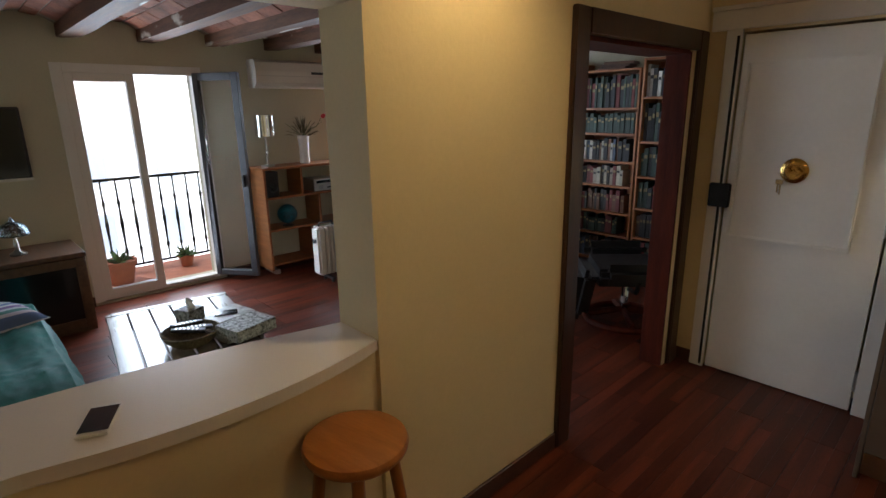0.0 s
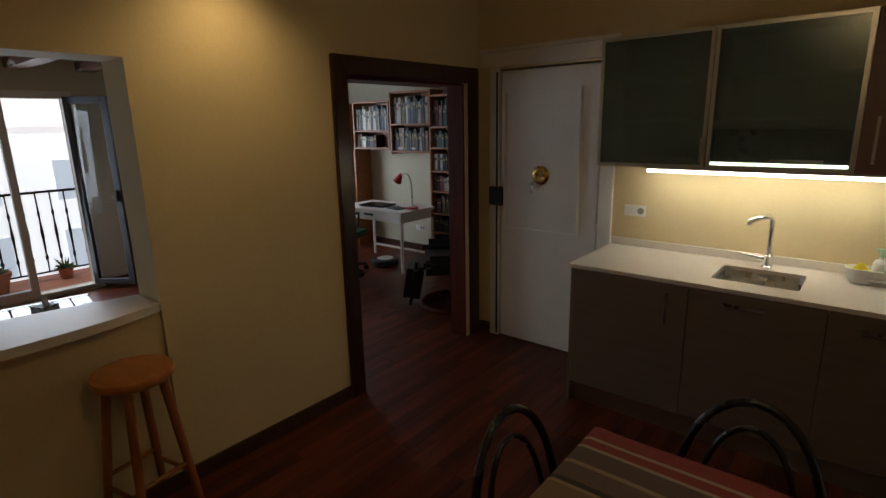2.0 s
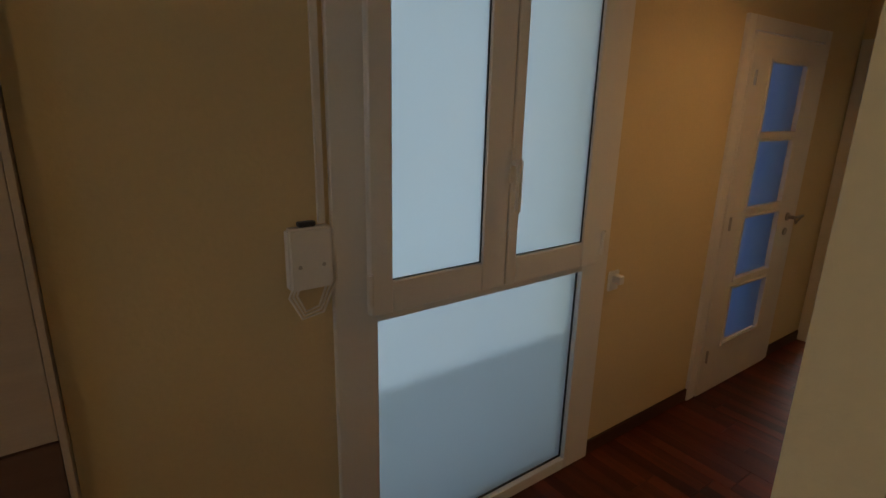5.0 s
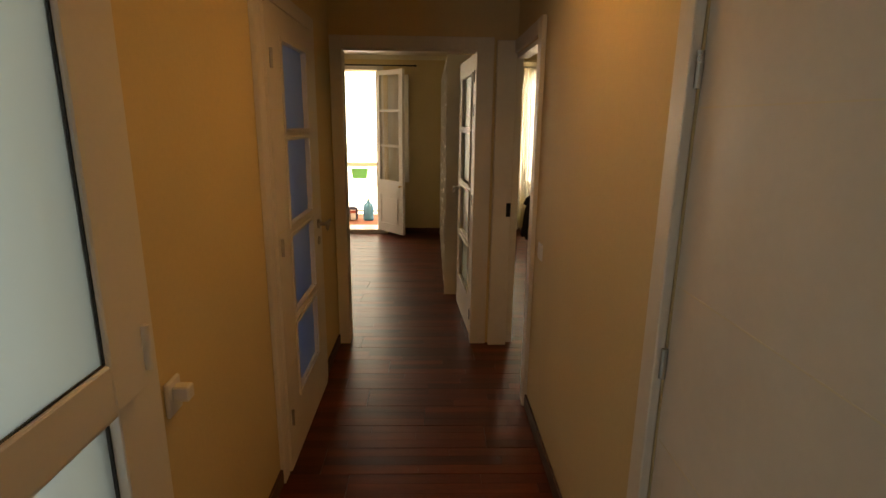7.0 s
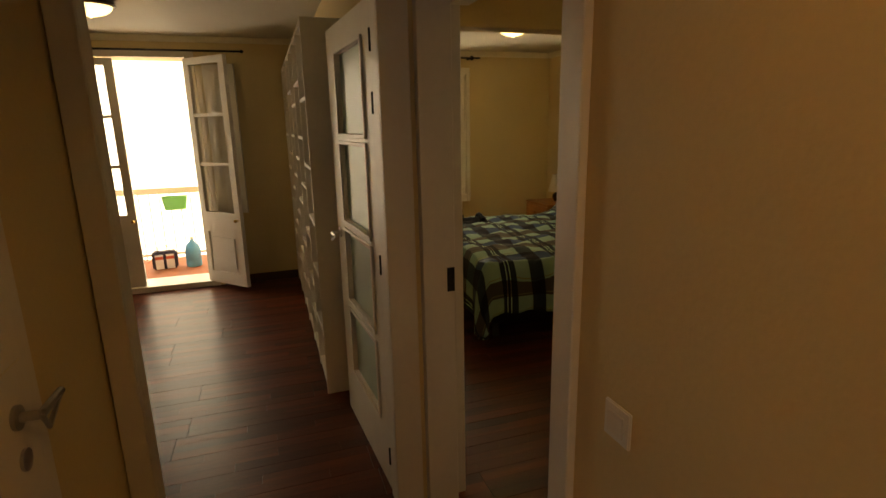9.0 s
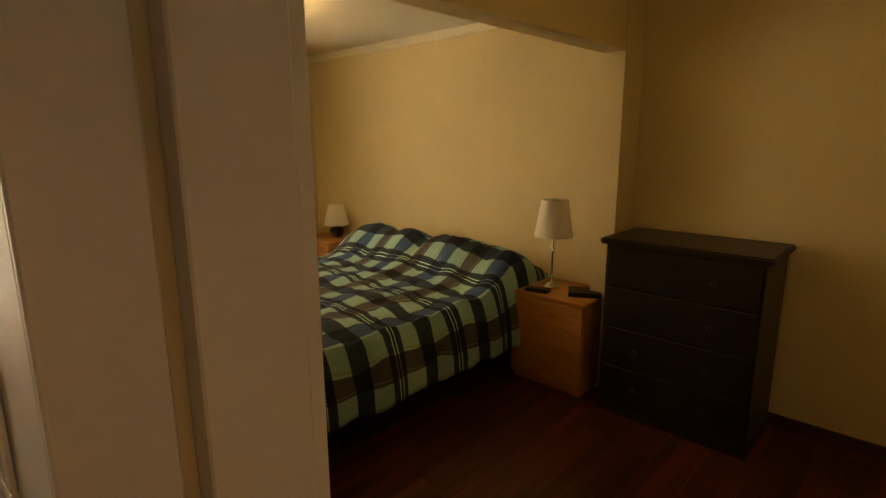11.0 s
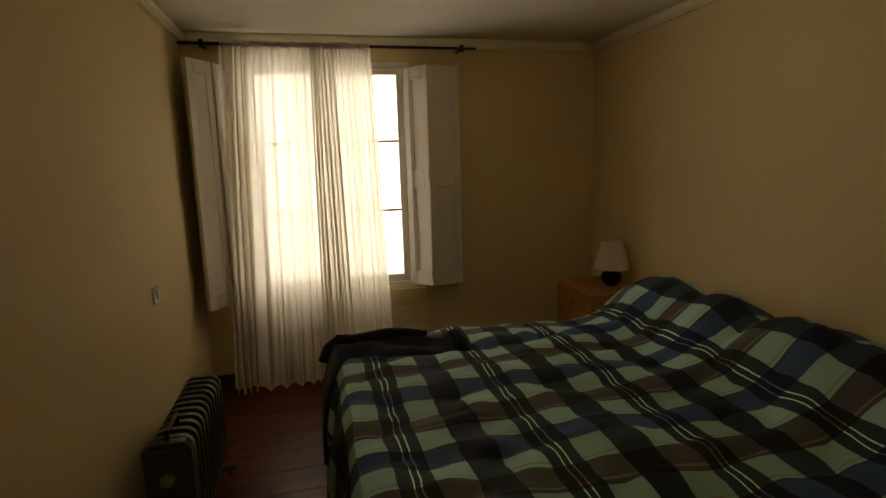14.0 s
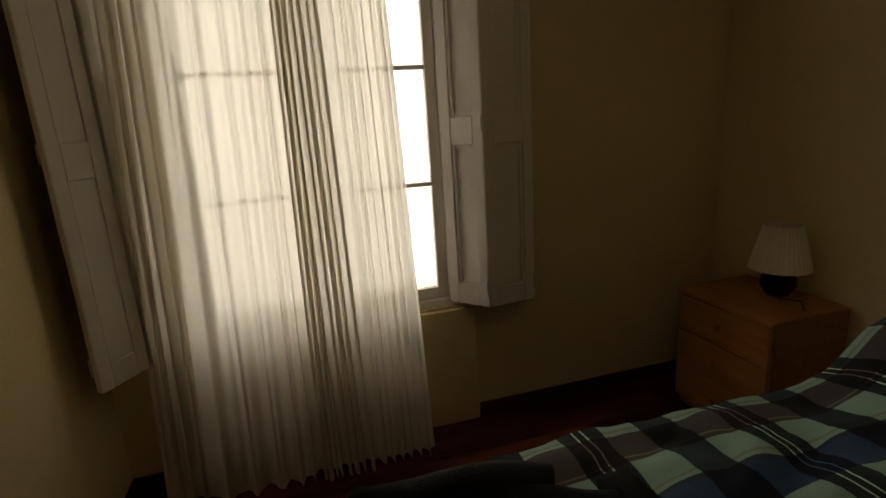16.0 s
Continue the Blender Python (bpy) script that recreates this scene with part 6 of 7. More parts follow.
# ---- bedroom ----
structure("cornice_bedroom", boxes((7.56, -1.12, 2.355, 10.95, -1.075, 2.419), (10.905, -1.075, 2.355, 10.95, 1.825, 2.419), (7.56, 1.825, 2.355, 10.95, 1.87, 2.419), (4.9, -1.12, 2.355, 7.42, -1.075, 2.419), bevel=0.012, segments=2), M_CORNICE, "white plaster cornice of the bedroom")
structure("cornice_room", boxes((10.375, 1.955, 2.365, 10.42, 5.2, 2.419), bevel=0.012, segments=2), M_CORNICE, "white plaster cornice of the balcony room")


def bedroom_window():
    t = thing("window_bedroom", pose(10.95, 0, 0), "white wooden casement window with small panes", "window", "", "structure")
    part("window_frame", boxes((0.02, 0.355, 0.61, 0.12, 0.395, 2.26), (0.02, 1.485, 0.61, 0.12, 1.525, 2.26), (0.02, 0.395, 2.225, 0.12, 1.485, 2.26), (0.02, 0.395, 0.61, 0.12, 1.485, 0.645)), M_WHITE, t)
    for y0, y1, a, b in ((0.397, 0.944, 0.05, 0.062), (0.948, 1.483, 0.062, 0.05)):
        s = part("sash", boxes((0.05, y0, 0.647, 0.09, y0 + a, 2.223), (0.05, y1 - b, 0.647, 0.09, y1, 2.223), (0.05, y0 + a, 0.647, 0.09, y1 - b, 0.70), (0.05, y0 + a, 2.175, 0.09, y1 - b, 2.223), (0.055, y0 + a, 1.185, 0.085, y1 - b, 1.205), (0.055, y0 + a, 1.694, 0.085, y1 - b, 1.714), bevel=0.003), M_WHITE, t)
        for lo, hi in ((0.70, 1.185), (1.205, 1.694), (1.714, 2.175)):
            p = part("pane", boxes((0.068, y0 + a, lo, 0.072, y1 - b, hi)), M_GLASS, s, "clear glass")
            p.visible_shadow = False
    part("espagnolette", tube([(0.045, 0.945, 1.05), (0.02, 0.945, 1.06), (-0.005, 0.945, 1.07)], [0.012, 0.010, 0.014], 8), M_BLACKMET, t, "dark window latch", True)
    part("apron_panel", boxes((-0.022, 0.29, 0.0, -0.001, 1.62, 0.60), (-0.03, 0.40, 0.10, -0.022, 0.90, 0.46), (-0.03, 0.98, 0.10, -0.022, 1.50, 0.46), bevel=0.005), M_WALL, t, "cream painted panel below the window")


bedroom_window()


def shutter_leaf(t, w, h, m):
    lf = part("leaf", boxes((0, 0, 0, 0.05, 0.028, h), (w - 0.05, 0, 0, w, 0.028, h), (0.05, 0, 0, w - 0.05, 0.028, 0.09), (0.05, 0, h / 2 - 0.06, w - 0.05, 0.028, h / 2 + 0.06), (0.05, 0, h - 0.08, w - 0.05, 0.028, h), bevel=0.003), M_WHITE, t)
    lf.matrix_local = m
    for lo, hi in ((0.09, h / 2 - 0.06), (h / 2 + 0.06, h - 0.08)):
        part("panel", boxes((0.05, 0.019, lo, w - 0.05, 0.024, hi), (0.05, 0.007, lo, 0.066, 0.019, hi), (w - 0.066, 0.007, lo, w - 0.05, 0.019, hi), (0.066, 0.007, lo, w - 0.066, 0.019, lo + 0.016), (0.066, 0.007, hi - 0.016, w - 0.066, 0.019, hi), bevel=0.005, segments=2), M_WHITE, lf)
    for z in (0.06, h / 2, h - 0.1):
        part("hinge", tube([(w - 0.004, -0.006, z), (w - 0.004, -0.006, z + 0.06)], 0.006, 6), M_WHITE, lf)
    return lf


s1 = thing("window_shutter", pose(10.965, 0.435, 0.632), "white panelled folding shutter opened into the room", "shutter", "shutters of the bedroom window")
shutter_leaf(s1, 0.213, 1.585, pose(0, -0.035, 0, 0, 0, 219))
shutter_leaf(s1, 0.243, 1.585, pose(-0.166, -0.170, 0, 0, 0, 276.5))
s2 = thing("window_shutter", pose(10.965, 1.60, 0.64), "white panelled folding shutter opened against the wall", "shutter", "shutters of the bedroom window")
shutter_leaf(s2, 0.20, 1.565, pose(0, 0, 0, 0, 0, 158))
shutter_leaf(s2, 0.20, 1.565, pose(-0.19, 0.082, 0, 0, 0, 146))


def curtain_mat():
    m, n, l, b = node_mat("sheer_curtain")
    b.inputs["Base Color"].default_value = (0.62, 0.55, 0.42, 1)
    b.inputs["Roughness"].default_value = 0.9
    tr, tp, m1, m2 = n.new("ShaderNodeBsdfTranslucent"), n.new("ShaderNodeBsdfTransparent"), n.new("ShaderNodeMixShader"), n.new("ShaderNodeMixShader")
    tr.inputs[0].default_value = (0.95, 0.92, 0.84, 1)
    nz, co = n.new("ShaderNodeTexNoise"), n.new("ShaderNodeTexCoord")
    nz.inputs["Scale"].default_value = 300
    l.new(co.outputs["Object"], nz.inputs["Vector"])
    bp = n.new("ShaderNodeBump")
    bp.inputs["Strength"].default_value = 0.15
    l.new(nz.outputs[0], bp.inputs["Height"])
    l.new(bp.outputs[0], b.inputs["Normal"])
    m1.inputs[0].default_value, m2.inputs[0].default_value = 0.70, 0.07
    l.new(b.outputs[0], m1.inputs[1])
    l.new(tr.outputs[0], m1.inputs[2])
    l.new(m1.outputs[0], m2.inputs[1])
    l.new(tp.outputs[0], m2.inputs[2])
    l.new(m2.outputs[0], n["Material Output"].inputs[0])
    return m


def curtain_sheet(top, foot, knots, seed):
    """top and foot: first and last y; knots: (share of the width, folds up to there, depth of the folds)."""
    def bend(u, i):
        for a, b in zip(knots, knots[1:]):
            if u <= b[0]:
                f = (u - a[0]) / (b[0] - a[0])
                return a[i] + (b[i] - a[i]) * (f if i == 1 else f * f * (3 - 2 * f))
        return knots[-1][i]

    def fn(u, v):
        z = 2.338 - 2.322 * v
        ph = 2 * math.pi * (bend(u, 1) + 0.10 * math.sin(9 * u + seed) + 0.05 * math.sin(23 * u + 2 * seed) + 0.10 * v * math.sin(7 * u + seed))
        deep = bend(u, 2) * (0.75 + 0.25 * math.sin(4.1 * ph / 6.28 + seed))
        head = 0.35 if v < 0.035 else min(1.0, 0.45 + 2.2 * (v - 0.035))
        y = top[0] + (top[1] - top[0]) * u
        w = foot[0] + (foot[1] - foot[0]) * u
        k = v ** 0.8
        ruffle = 0.010 * math.sin(3.3 * ph) if v < 0.05 else 0.0
        return (10.80 + head * deep * math.sin(ph) + 0.006 * math.sin(2.3 * ph + 4 * v + seed) + ruffle * 0.5 - 0.06 * v * v,
                y + (w - y) * k + 0.55 * deep * math.cos(ph + 0.4 * math.sin(2.5 * v + seed)) * (0.7 + 0.3 * v),
                z + (0.012 * math.sin(2.1 * ph) if v < 0.01 else 0) + (0.012 * math.sin(ph) if v > 0.99 else 0))
    return fn


M_CURT = curtain_mat()
cu = thing("curtain", pose(0, 0, 0), "sheer off-white curtains gathered on a rod", "curtain")
part("panel", grid(300, 30, curtain_sheet((1.60, 0.99), (1.70, 1.02), ((0, 0, 0.034), (0.24, 4.2, 0.040), (0.36, 5.0, 0.018), (0.62, 6.6, 0.015), (0.80, 7.8, 0.018), (0.90, 9.4, 0.034), (1, 12.0, 0.036)), 1.0)), M_CURT, cu, "", True)
part("panel", grid(300, 30, curtain_sheet((1.03, 0.655), (1.03, 0.585), ((0, 0, 0.036), (0.34, 5.0, 0.040), (0.48, 5.7, 0.012), (0.70, 8.0, 0.016), (1, 11.5, 0.018)), 2.3)), M_CURT, cu, "", True)
part("rod_pocket", grid(200, 4, lambda u, v: (10.80 - 0.017 * math.cos(5.2 * (v - 0.5)) + 0.004 * math.sin(90 * u), 1.60 - 0.945 * u, 2.325 + 0.020 * math.sin(5.2 * (v - 0.5)) + 0.004 * math.sin(70 * u))), M_CURT, cu, "gathered heading", True)
bc = thing("curtain", pose(0, 0, 0), "sheer off-white curtain drawn beside the balcony door", "curtain")
part("panel", grid(150, 22, lambda u, v: (10.34 + (0.012 + 0.03 * v) * math.sin(50 * u + 1.5 * math.sin(7 * u)) - 0.03 * v, 4.74 - (0.66 + 0.06 * v) * u + 0.012 * math.cos(50 * u), 2.30 - 2.27 * v + (0.01 * math.sin(50 * u) if v > 0.98 else 0))), M_CURT, bc, "", True)
rd = thing("curtain_rod", pose(10.80, -0.10, 2.325), "black curtain rod with finials above the window", "curtain rod")
part("rod", tube([(0, 0, 0), (0, 1.945, 0)], 0.010, 10), M_BLACKMET, rd)
for y in (0.105, 1.81):
    part("bracket", tube([(0, y, 0), (0.148, y, 0.0)], 0.009, 8), M_BLACKMET, rd)
    part("rosette", rev([(0.024, -0.012), (0.028, 0), (0.024, 0.012)], 14), M_BLACKMET, rd, "", True).matrix_local = pose(0, y, 0, 90)


def plaid_mat():
    m, n, l, b = node_mat("plaid_duvet_cotton")
    uv, sep = n.new("ShaderNodeUVMap"), n.new("ShaderNodeSeparateXYZ")
    l.new(uv.outputs[0], sep.inputs[0])
    mint, blue, grey = (0.34, 0.57, 0.51), (0.045, 0.10, 0.22), (0.095, 0.092, 0.09)
    lit, dark, line = (0.95, 0.95, 0.95), (0.065, 0.078, 0.125), (2.2, 2.0, 1.8)
    across = [(0.0, lit), (0.25, dark), (0.34, line), (0.352, dark), (0.398, line), (0.41, dark), (0.50, lit), (0.75, (0.075, 0.085, 0.14))]
    along = [(0.0, mint), (0.03, (0.34, 0.38, 0.24)), (0.045, mint), (0.25, grey), (0.28, (0.24, 0.24, 0.18)), (0.295, grey), (0.50, mint), (0.53, (0.34, 0.38, 0.24)), (0.545, mint), (0.75, blue), (0.97, (0.05, 0.07, 0.12))]
    outs = []
    for ax, bands in ((1, across), (0, along)):
        w = n.new("ShaderNodeMath")
        w.operation = "MULTIPLY"
        w.inputs[1].default_value = 1 / 0.46
        l.new(sep.outputs[ax], w.inputs[0])
        f = n.new("ShaderNodeMath")
        f.operation = "FRACT"
        l.new(w.outputs[0], f.inputs[0])
        r = n.new("ShaderNodeValToRGB")
        r.color_ramp.interpolation = "CONSTANT"
        e = r.color_ramp.elements
        for i, (p, c) in enumerate(bands):
            q = e[i] if i < 2 else e.new(p)
            q.position, q.color = p, (*c, 1)
        l.new(f.outputs[0], r.inputs[0])
        outs.append(r.outputs[0])
    mx = n.new("ShaderNodeMix")
    mx.data_type, mx.blend_type = "RGBA", "MULTIPLY"
    mx.inputs[0].default_value = 1.0
    l.new(outs[1], mx.inputs[6])
    l.new(outs[0], mx.inputs[7])
    nz = n.new("ShaderNodeTexNoise")
    nz.inputs["Scale"].default_value = 500
    l.new(uv.outputs[0], nz.inputs["Vector"])
    bp = n.new("ShaderNodeBump")
    bp.inputs["Strength"].default_value = 0.12
    l.new(nz.outputs[0], bp.inputs["Height"])
    l.new(bp.outputs[0], b.inputs["Normal"])
    l.new(mx.outputs[2], b.inputs["Base Color"])
    b.inputs["Roughness"].default_value = 0.85
    return m


def duvet(u, v):
    """u across the bed from the window side, v from head to foot."""
    W, L = 1.78, 2.10
    s, q = (u - 0.5) * 2.44, -0.05 + v * 2.52
    side = abs(s) - W / 2
    over = max(0, side)
    foot = max(0, q - L)
    x = math.copysign(min(abs(s), W / 2) + 0.07 * (1 - math.exp(-over * 9)), s)
    y = -1.10 + min(q, L) + 0.07 * (1 - math.exp(-foot * 9))
    pill = 0.225 * math.exp(-((q - 0.30) / 0.24) ** 2) * (1 - 0.25 * math.exp(-(s / 0.10) ** 2)) * (0.5 + 0.5 * math.tanh((W / 2 - abs(s) + 0.05) * 6))
    crown = 0.035 * math.cos(min(1.4, abs(s) / (W / 2) * 1.2))
    wr = 0.022 * noise.noise((s * 3.2, q * 2.4, 0.3)) + 0.014 * noise.noise((s * 7.5 + 2, q * 6 + s * 3, 1.7)) + 0.007 * noise.noise((s * 15, q * 11 + s * 6, 4))
    z = 0.575 + crown + pill + wr * 1.7
    for d in (over, foot):
        z -= max(0, d - 0.01) * 0.98 + 0.03 * (1 - math.exp(-d * 25))
    fold = 0.028 * math.sin(11 * q + 2 * noise.noise((q * 2, 0, 5))) * min(1, over * 4)
    fold2 = 0.03 * math.sin(12 * s + 1) * min(1, foot * 4)
    return (8.925 + x + math.copysign(fold, s), y + fold2, max(0.10, z))


def bed():
    t = thing("bed", pose(0, 0, 0), "double bed with a crumpled plaid duvet", "bed")
    part("bed_base", boxes((8.08, -1.10, 0.12, 9.74, 0.93, 0.30), bevel=0.01), mat("dark_bed_base", (0.02, 0.018, 0.018), 0.9), t)
    part("mattress", boxes((8.06, -1.10, 0.30, 9.76, 0.96, 0.51), bevel=0.05, segments=3), mat("mattress_ticking", (0.5, 0.48, 0.44), 0.9), t)
    for x in (8.16, 9.62):
        for y in (-1.02, 0.88):
            part("leg", tube([(x, y, 0), (x, y, 0.12)], 0.025, 10), M_RUBBER, t)
    nx, ny = 110, 130
    ob = part("duvet", grid(nx, ny, duvet), plaid_mat(), t, "green, navy and grey plaid duvet", True)
    me = ob.data
    lay = me.uv_layers.new(name="cloth")
    for lp in me.loops:
        i, j = lp.vertex_index % (nx + 1), lp.vertex_index // (nx + 1)
        lay.data[lp.index].uv = (i / nx * 2.44, j / ny * 2.52)
    sm = ob.modifiers.new("thick", "SOLIDIFY")
    sm.thickness = 0.025
    return t


bed()


def jacket(u, v):
    """u from the floor side over the foot edge towards the head, v across."""
    s, q = u * 1.05 - 0.42, v - 0.5
    over = max(0, -s)
    wd = 0.30 + 0.05 * math.sin(5 * u)
    puff = 0.045 * (1 - (2 * v - 1) ** 4)
    z = 0.60 + puff + 0.022 * noise.noise((s * 6, q * 3, 2.0)) + 0.010 * math.sin(9 * q + 14 * s) - over * 1.15 + 0.05 * max(0, s - 0.5) * 3 * (1 - abs(2 * v - 1))
    return (9.60 + q * wd + 0.03 * math.sin(7 * s) - 0.10 * max(0, s), 1.03 - max(s, 0) + 0.10 * (1 - math.exp(-over * 8)), z)


jk = thing("jacket", pose(0, 0, 0), "dark navy jacket thrown over the foot of the bed", "jacket")
M_NAVY = mat("navy_jacket", (0.005, 0.008, 0.017), 0.9, 0, 0.3, 9, 0.3, 150)
part("body", grid(50, 30, jacket), M_NAVY, jk, "", True).modifiers.new("thick", "SOLIDIFY").thickness = 0.03
sleeve = [jacket(0.30 + 0.06 * k, 0.86 + 0.05 * math.sin(0.9 * k)) for k in range(10)]
part("sleeve", tube([(x, y, z + 0.012) for x, y, z in sleeve], 0.042, 10), M_NAVY, jk, "", True)
collar = [jacket(0.955, 0.15 + 0.1 * k) for k in range(8)]
part("collar", tube([(x, y, z + 0.015) for x, y, z in collar], 0.026, 8), M_NAVY, jk, "", True)


def chest(x0, x1, y0, y1, h, drawers, label):
    t = thing("bedside_cabinet", pose(x0, y1, 0), label, "bedside cabinet", "bedside cabinets")
    w, d = x1 - x0, y1 - y0
    part("body", boxes((0.004, -d + 0.004, 0.04, w - 0.004, -0.02, h - 0.022)), M_BEECH, t)
    part("top", boxes((0, -d, h - 0.022, w, 0, h), bevel=0.004, segments=2), M_BEECH, t)
    part("plinth", boxes((0.02, -d + 0.02, 0, w - 0.02, -0.03, 0.04)), M_BEECH, t)
    z = h - 0.03
    for hh, kind in drawers:
        f = part("drawer" if kind != "door" else "door", boxes((0.008, -0.0195, z - hh + 0.004, w - 0.008, -0.002, z), bevel=0.003), M_BEECH, t)
        if kind == "knobs":
            for x in (w * 0.5,):
                part("knob", rev([(0.008, 0), (0.007, 0.012), (0.015, 0.02), (0.011, 0.028)], 14), M_PINE, f, "round wooden knob", True).matrix_local = pose(x, -0.002, z - hh / 2, -90)
        elif kind == "bar":
            part("handle", tube([(w * 0.38, 0.0, z - hh / 2), (w * 0.41, 0.022, z - hh / 2), (w * 0.59, 0.022, z - hh / 2), (w * 0.62, 0.0, z - hh / 2)], 0.008, 8), M_PINE, f, "pale wooden bar handle", True)
        else:
            part("handle", tube([(w - 0.05, 0.0, z - 0.04), (w - 0.05, 0.02, z - 0.06), (w - 0.05, 0.02, z - 0.15), (w - 0.05, 0, z - 0.17)], 0.007, 8), M_PINE, f, "wooden handle", True)
        z -= hh
    return t


chest(10.18, 10.71, -1.11, -0.69, 0.615, ((0.18, "knobs"), (0.18, "knobs"), (0.18, "knobs")), "honey veneer bedside cabinet with three drawers")
chest(7.47, 8.0, -1.09, -0.645, 0.605, ((0.165, "bar"), (0.37, "door")), "honey veneer bedside cabinet with a drawer and door")


def pleated(r0, r1, z0, z1, n=72):
    bm = bmesh.new()
    rings = []
    for k in range(5):
        f = k / 4
        r, z = r0 + (r1 - r0) * f, z0 + (z1 - z0) * f
        rings.append([bm.verts.new(((r + 0.0022 * (i % 2)) * math.cos(2 * math.pi * i / n), (r + 0.0022 * (i % 2)) * math.sin(2 * math.pi * i / n), z)) for i in range(n)])
    for a, b in zip(rings, rings[1:]):
        for i in range(n):
            bm.faces.new((a[i], a[(i + 1) % n], b[(i + 1) % n], b[i]))
    return bm


l1 = thing("bedside_lamp", pose(10.43, -0.99, 0.615), "unlit table lamp with round dark base and pleated shade", "lamp")
part("base", rev([(0.045, 0), (0.055, 0.01), (0.075, 0.05), (0.07, 0.085), (0.04, 0.11), (0.012, 0.12), (0.010, 0.15)], 26), mat("dark_glaze", (0.012, 0.010, 0.012), 0.15), l1, "glossy dark round base", True)
part("shade", pleated(0.125, 0.075, 0.125, 0.325), M_SHADE, l1, "white pleated shade")
part("cord", tube([(0.05, 0.0, 0.006), (-0.05, 0.05, 0.004), (-0.12, 0.0, 0.004), (-0.20, 0.08, 0.004)], 0.003, 6), M_RUBBER, l1)
l2 = thing("bedside_lamp", pose(7.84, -0.88, 0.605), "unlit table lamp with a slender chrome stem", "lamp")
part("base", rev([(0.06, 0), (0.062, 0.008), (0.05, 0.02), (0.02, 0.035), (0.014, 0.05), (0.008, 0.07), (0.008, 0.24), (0.011, 0.245), (0.008, 0.25), (0.008, 0.40)], 24), M_CHROME, l2, "chrome stem and foot", True)
part("shade", rev([(0.125, 0.345), (0.085, 0.585), (0.083, 0.585), (0.123, 0.345)], 36, cap=False), M_SHADE, l2, "white tapered shade", True)
part("spider", rev([(0.022, 0.575), (0.022, 0.583)], 12), M_CHROME, l2)
single("glasses_case", boxes((-0.085, -0.04, 0, 0.085, 0.04, 0.022), bevel=0.01, segments=2), M_LEATHER, "black glasses case on the bedside cabinet", "case", "", "", pose(7.845, -0.725, 0.605, 0, 0, 12))
nb = thing("book", pose(7.585, -0.86, 0.605, 0, 0, -60), "black hardback book on the bedside cabinet", "book")
part("cover", boxes((-0.075, -0.10, 0, 0.075, 0.10, 0.004), (-0.075, -0.10, 0.026, 0.075, 0.10, 0.03), (-0.075, -0.10, 0.004, -0.071, 0.10, 0.026)), M_RUBBER, nb)
part("pages", boxes((-0.070, -0.096, 0.0042, 0.071, 0.096, 0.0258)), M_SHADE, nb, "cream page block")

dr = thing("dresser", pose(6.53, -1.11, 0), "tall espresso brown chest of drawers", "dresser")
part("body", boxes((0.03, 0, 0.05, 0.82, 0.46, 1.0)), M_DRESSER, dr)
part("top", boxes((0, 0, 1.0, 0.85, 0.49, 1.035), bevel=0.008, segments=2), M_DRESSER, dr)
part("plinth", boxes((0.02, 0, 0, 0.83, 0.47, 0.05)), M_DRESSER, dr)
for k in range(4):
    d = part("drawer", boxes((0.045, 0.461, 0.07 + 0.232 * k, 0.805, 0.475, 0.29 + 0.232 * k), bevel=0.004), M_DRESSER, dr)
    for x in (0.24, 0.61):
        part("knob", rev([(0.008, 0), (0.007, 0.012), (0.016, 0.02), (0.01, 0.028)], 12), M_DRESSER, d, "", True).matrix_local = pose(x, 0.475, 0.18 + 0.232 * k, -90)
M_GREYMET = mat("grey_radiator_enamel", (0.085, 0.082, 0.07), 0.45, 0.1, 0.15, 10, 0.05)
oil_radiator(pose(9.45, 1.685, 0), M_GREYMET, 11, "dark grey oil radiator by the bedroom wall", 0.18, 0.475, 0.060)
s3 = thing("light_switch", pose(9.815, 1.869, 0.95), "white light switch on the bedroom wall", "switch")
part("plate", boxes((-0.042, -0.010, -0.042, 0.042, 0, 0.042), bevel=0.003, segments=2), M_PVC, s3)
part("rocker", boxes((-0.012, -0.02, -0.024, 0.022, -0.0105, 0.024), bevel=0.002), M_WHITE, s3)


# ---- floor boards ----
structure("floor", boxes((-5.75, -2.55, -0.15, 11.2, 5.6, -0.012)), M_SUB, "dark floor base below the boards")
floor_ob = bpy.data.objects["floor"]
M_PLANK.node_tree.nodes["Mapping"].inputs["Scale"].default_value = (9, 0.9, 9)


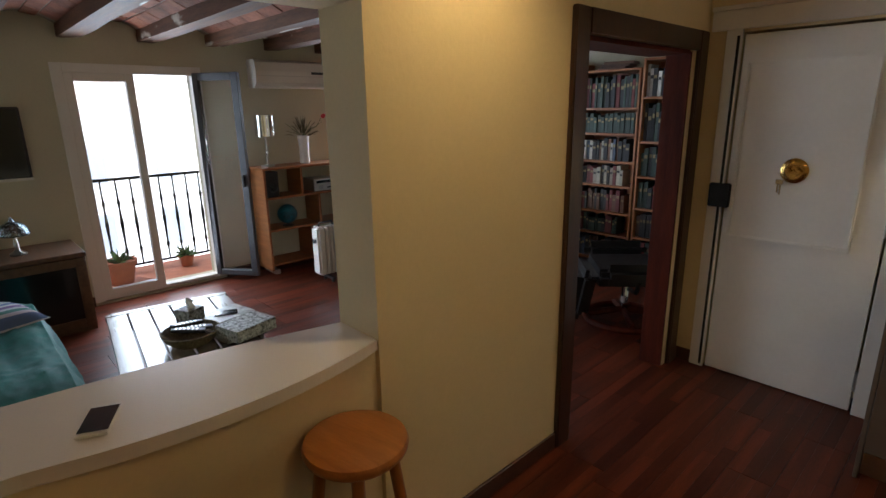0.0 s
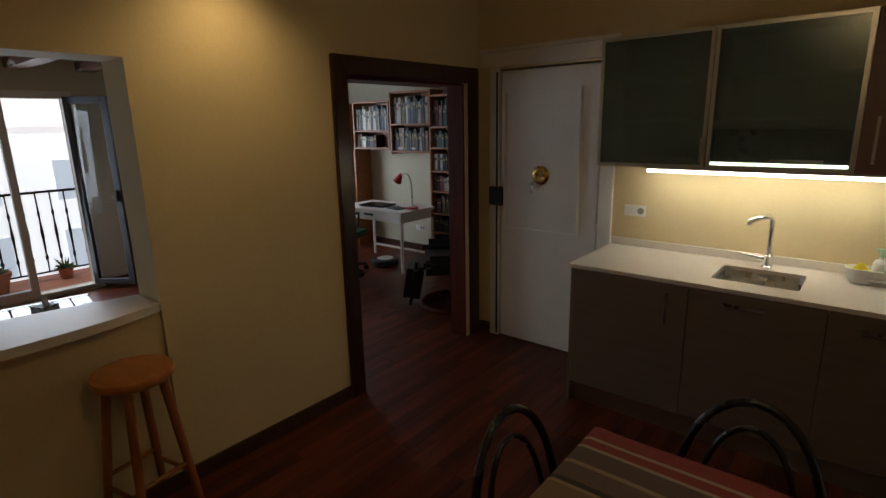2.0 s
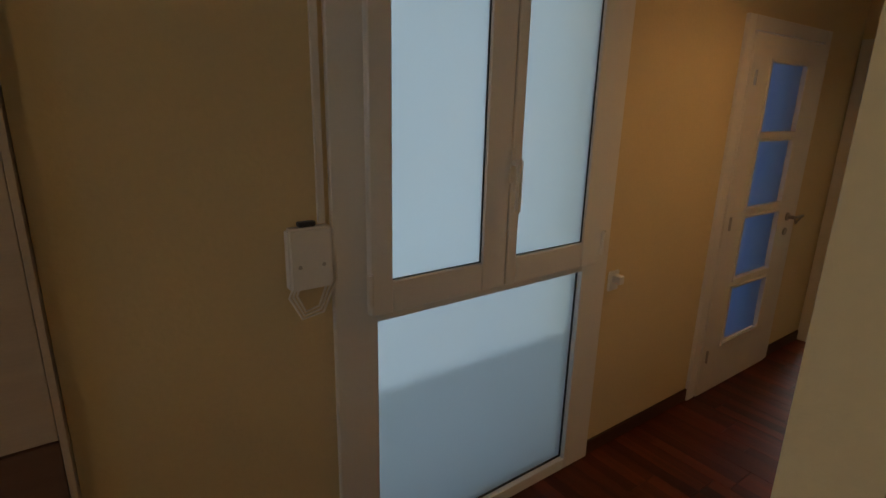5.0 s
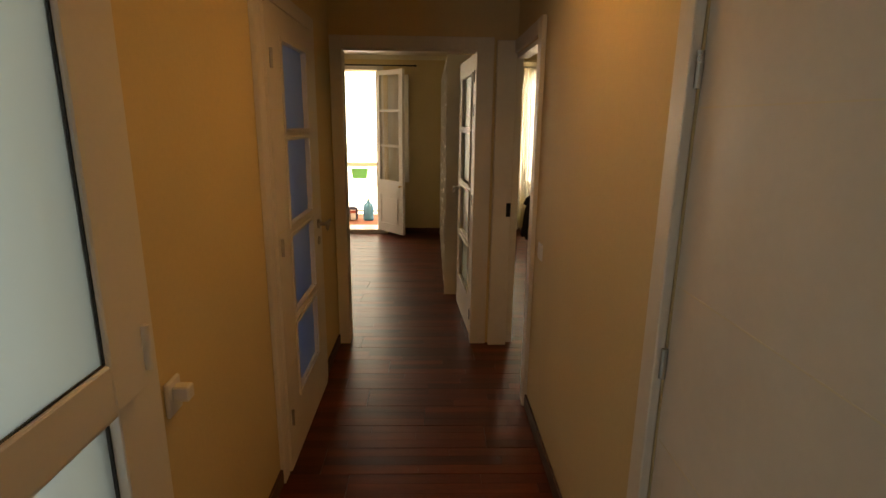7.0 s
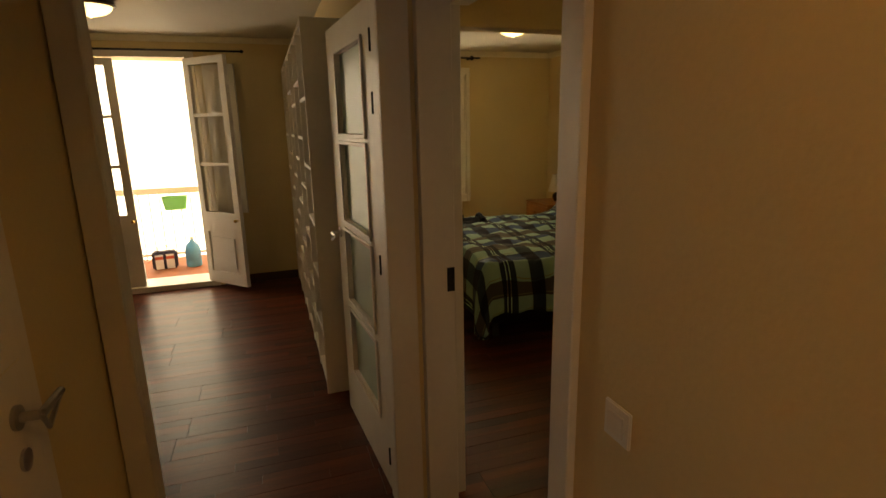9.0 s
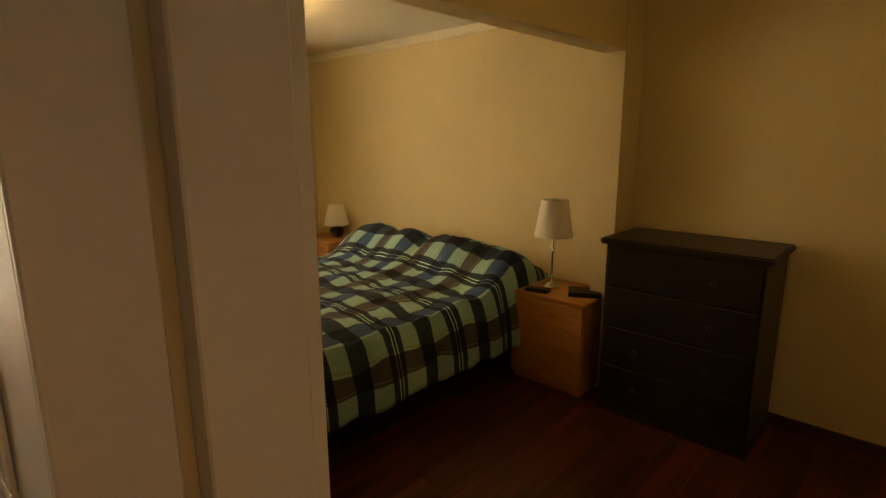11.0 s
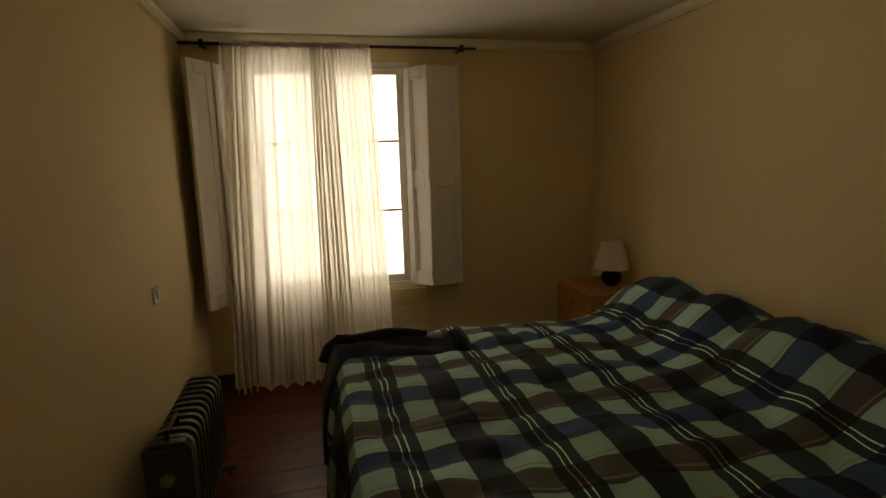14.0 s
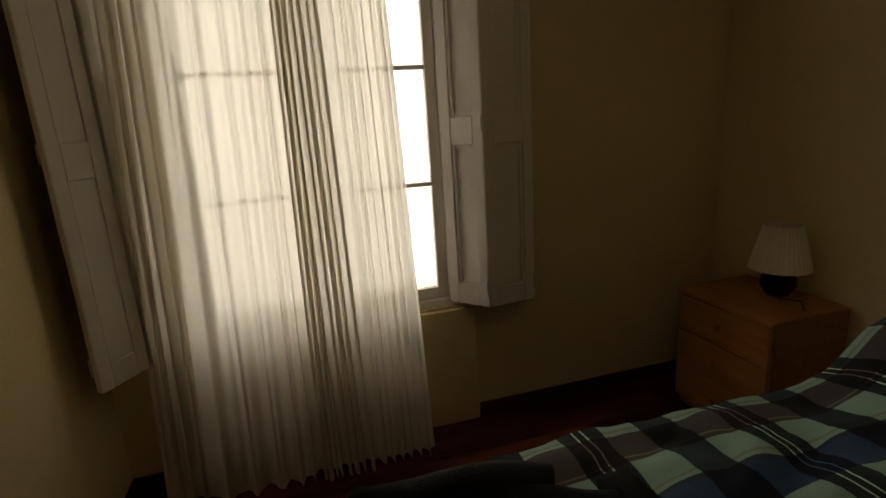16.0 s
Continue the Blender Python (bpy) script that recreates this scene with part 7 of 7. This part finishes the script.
def board_mesh(cuts):
    bm = bmesh.new()
    for k, cut in enumerate(cuts):
        at = 0.0
        for c in (*cut, 1.2):
            put_box(bm, k * 0.0655 + 0.0003, at + 0.0004, -0.011, k * 0.0655 + 0.0652, c - 0.0004, 0.0)
            at = c
    bmesh.ops.delete(bm, geom=[f for f in bm.faces if f.normal.z < -0.5 or f.calc_center_median().z < -0.0109], context="FACES_ONLY")
    return mesh_of("plank", bm, M_PLANK)


boards = [board_mesh(c) for c in (((0.4,), (0.7,), (0.3, 0.8)), ((0.6,), (0.25, 0.75), (0.5,)), ((0.2, 0.7), (0.5,), (0.85,)), ((0.75,), (0.35,), (0.6,)))]
rng = random.Random(5)
near_count = 0
rooms = ((-1.6, -2.4, 2.83, 3.62), (2.83, 1.7, 6.6, 3.0), (4.9, -1.15, 11.0, 1.9), (6.6, 1.9, 10.5, 5.2), (-5.5, -2.4, -1.6, 5.5))
rest_bm = bmesh.new()


def spans(x):
    """Stretches of floor between the walls along one strip."""
    out = []
    for lo, hi in sorted((b, d) for a, b, c, d in rooms if a <= x + 0.033 <= c):
        if out and lo <= out[-1][1]:
            out[-1][1] = max(hi, out[-1][1])
        else:
            out.append([lo, hi])
    return out


for k in range(84):
    x = -5.6 + 0.1985 * k
    y = -2.45 - rng.random() * 1.2
    strips = [spans(x + i * 0.0655) for i in range(3)]
    while y < 5.5:
        whole = all(any(lo <= y and y + 1.2 <= hi for lo, hi in s) for s in strips)
        me = boards[rng.randrange(4)]
        if whole and x > -2.2 and y > -0.75 and near_count < 300 and x < 10.9:
            ob = new("plank", me)
            ob.parent = floor_ob
            ob.location = (x, y, 0)
            near_count += 1
        else:
            for i, s in enumerate(strips):
                c = y + rng.uniform(0.3, 0.9)
                for lo, hi in s:
                    for p, q in ((y, c), (c, y + 1.2)):
                        p, q = max(p, lo), min(q, hi)
                        if q - p > 0.01:
                            put_box(rest_bm, x + i * 0.0655 + 0.0003, p + 0.0004, -0.011, x + i * 0.0655 + 0.0652, q - 0.0004, 0)
        y += 1.202
ob = part("planks", rest_bm, M_PLANK, floor_ob)
ob["kind"] = "stuff"
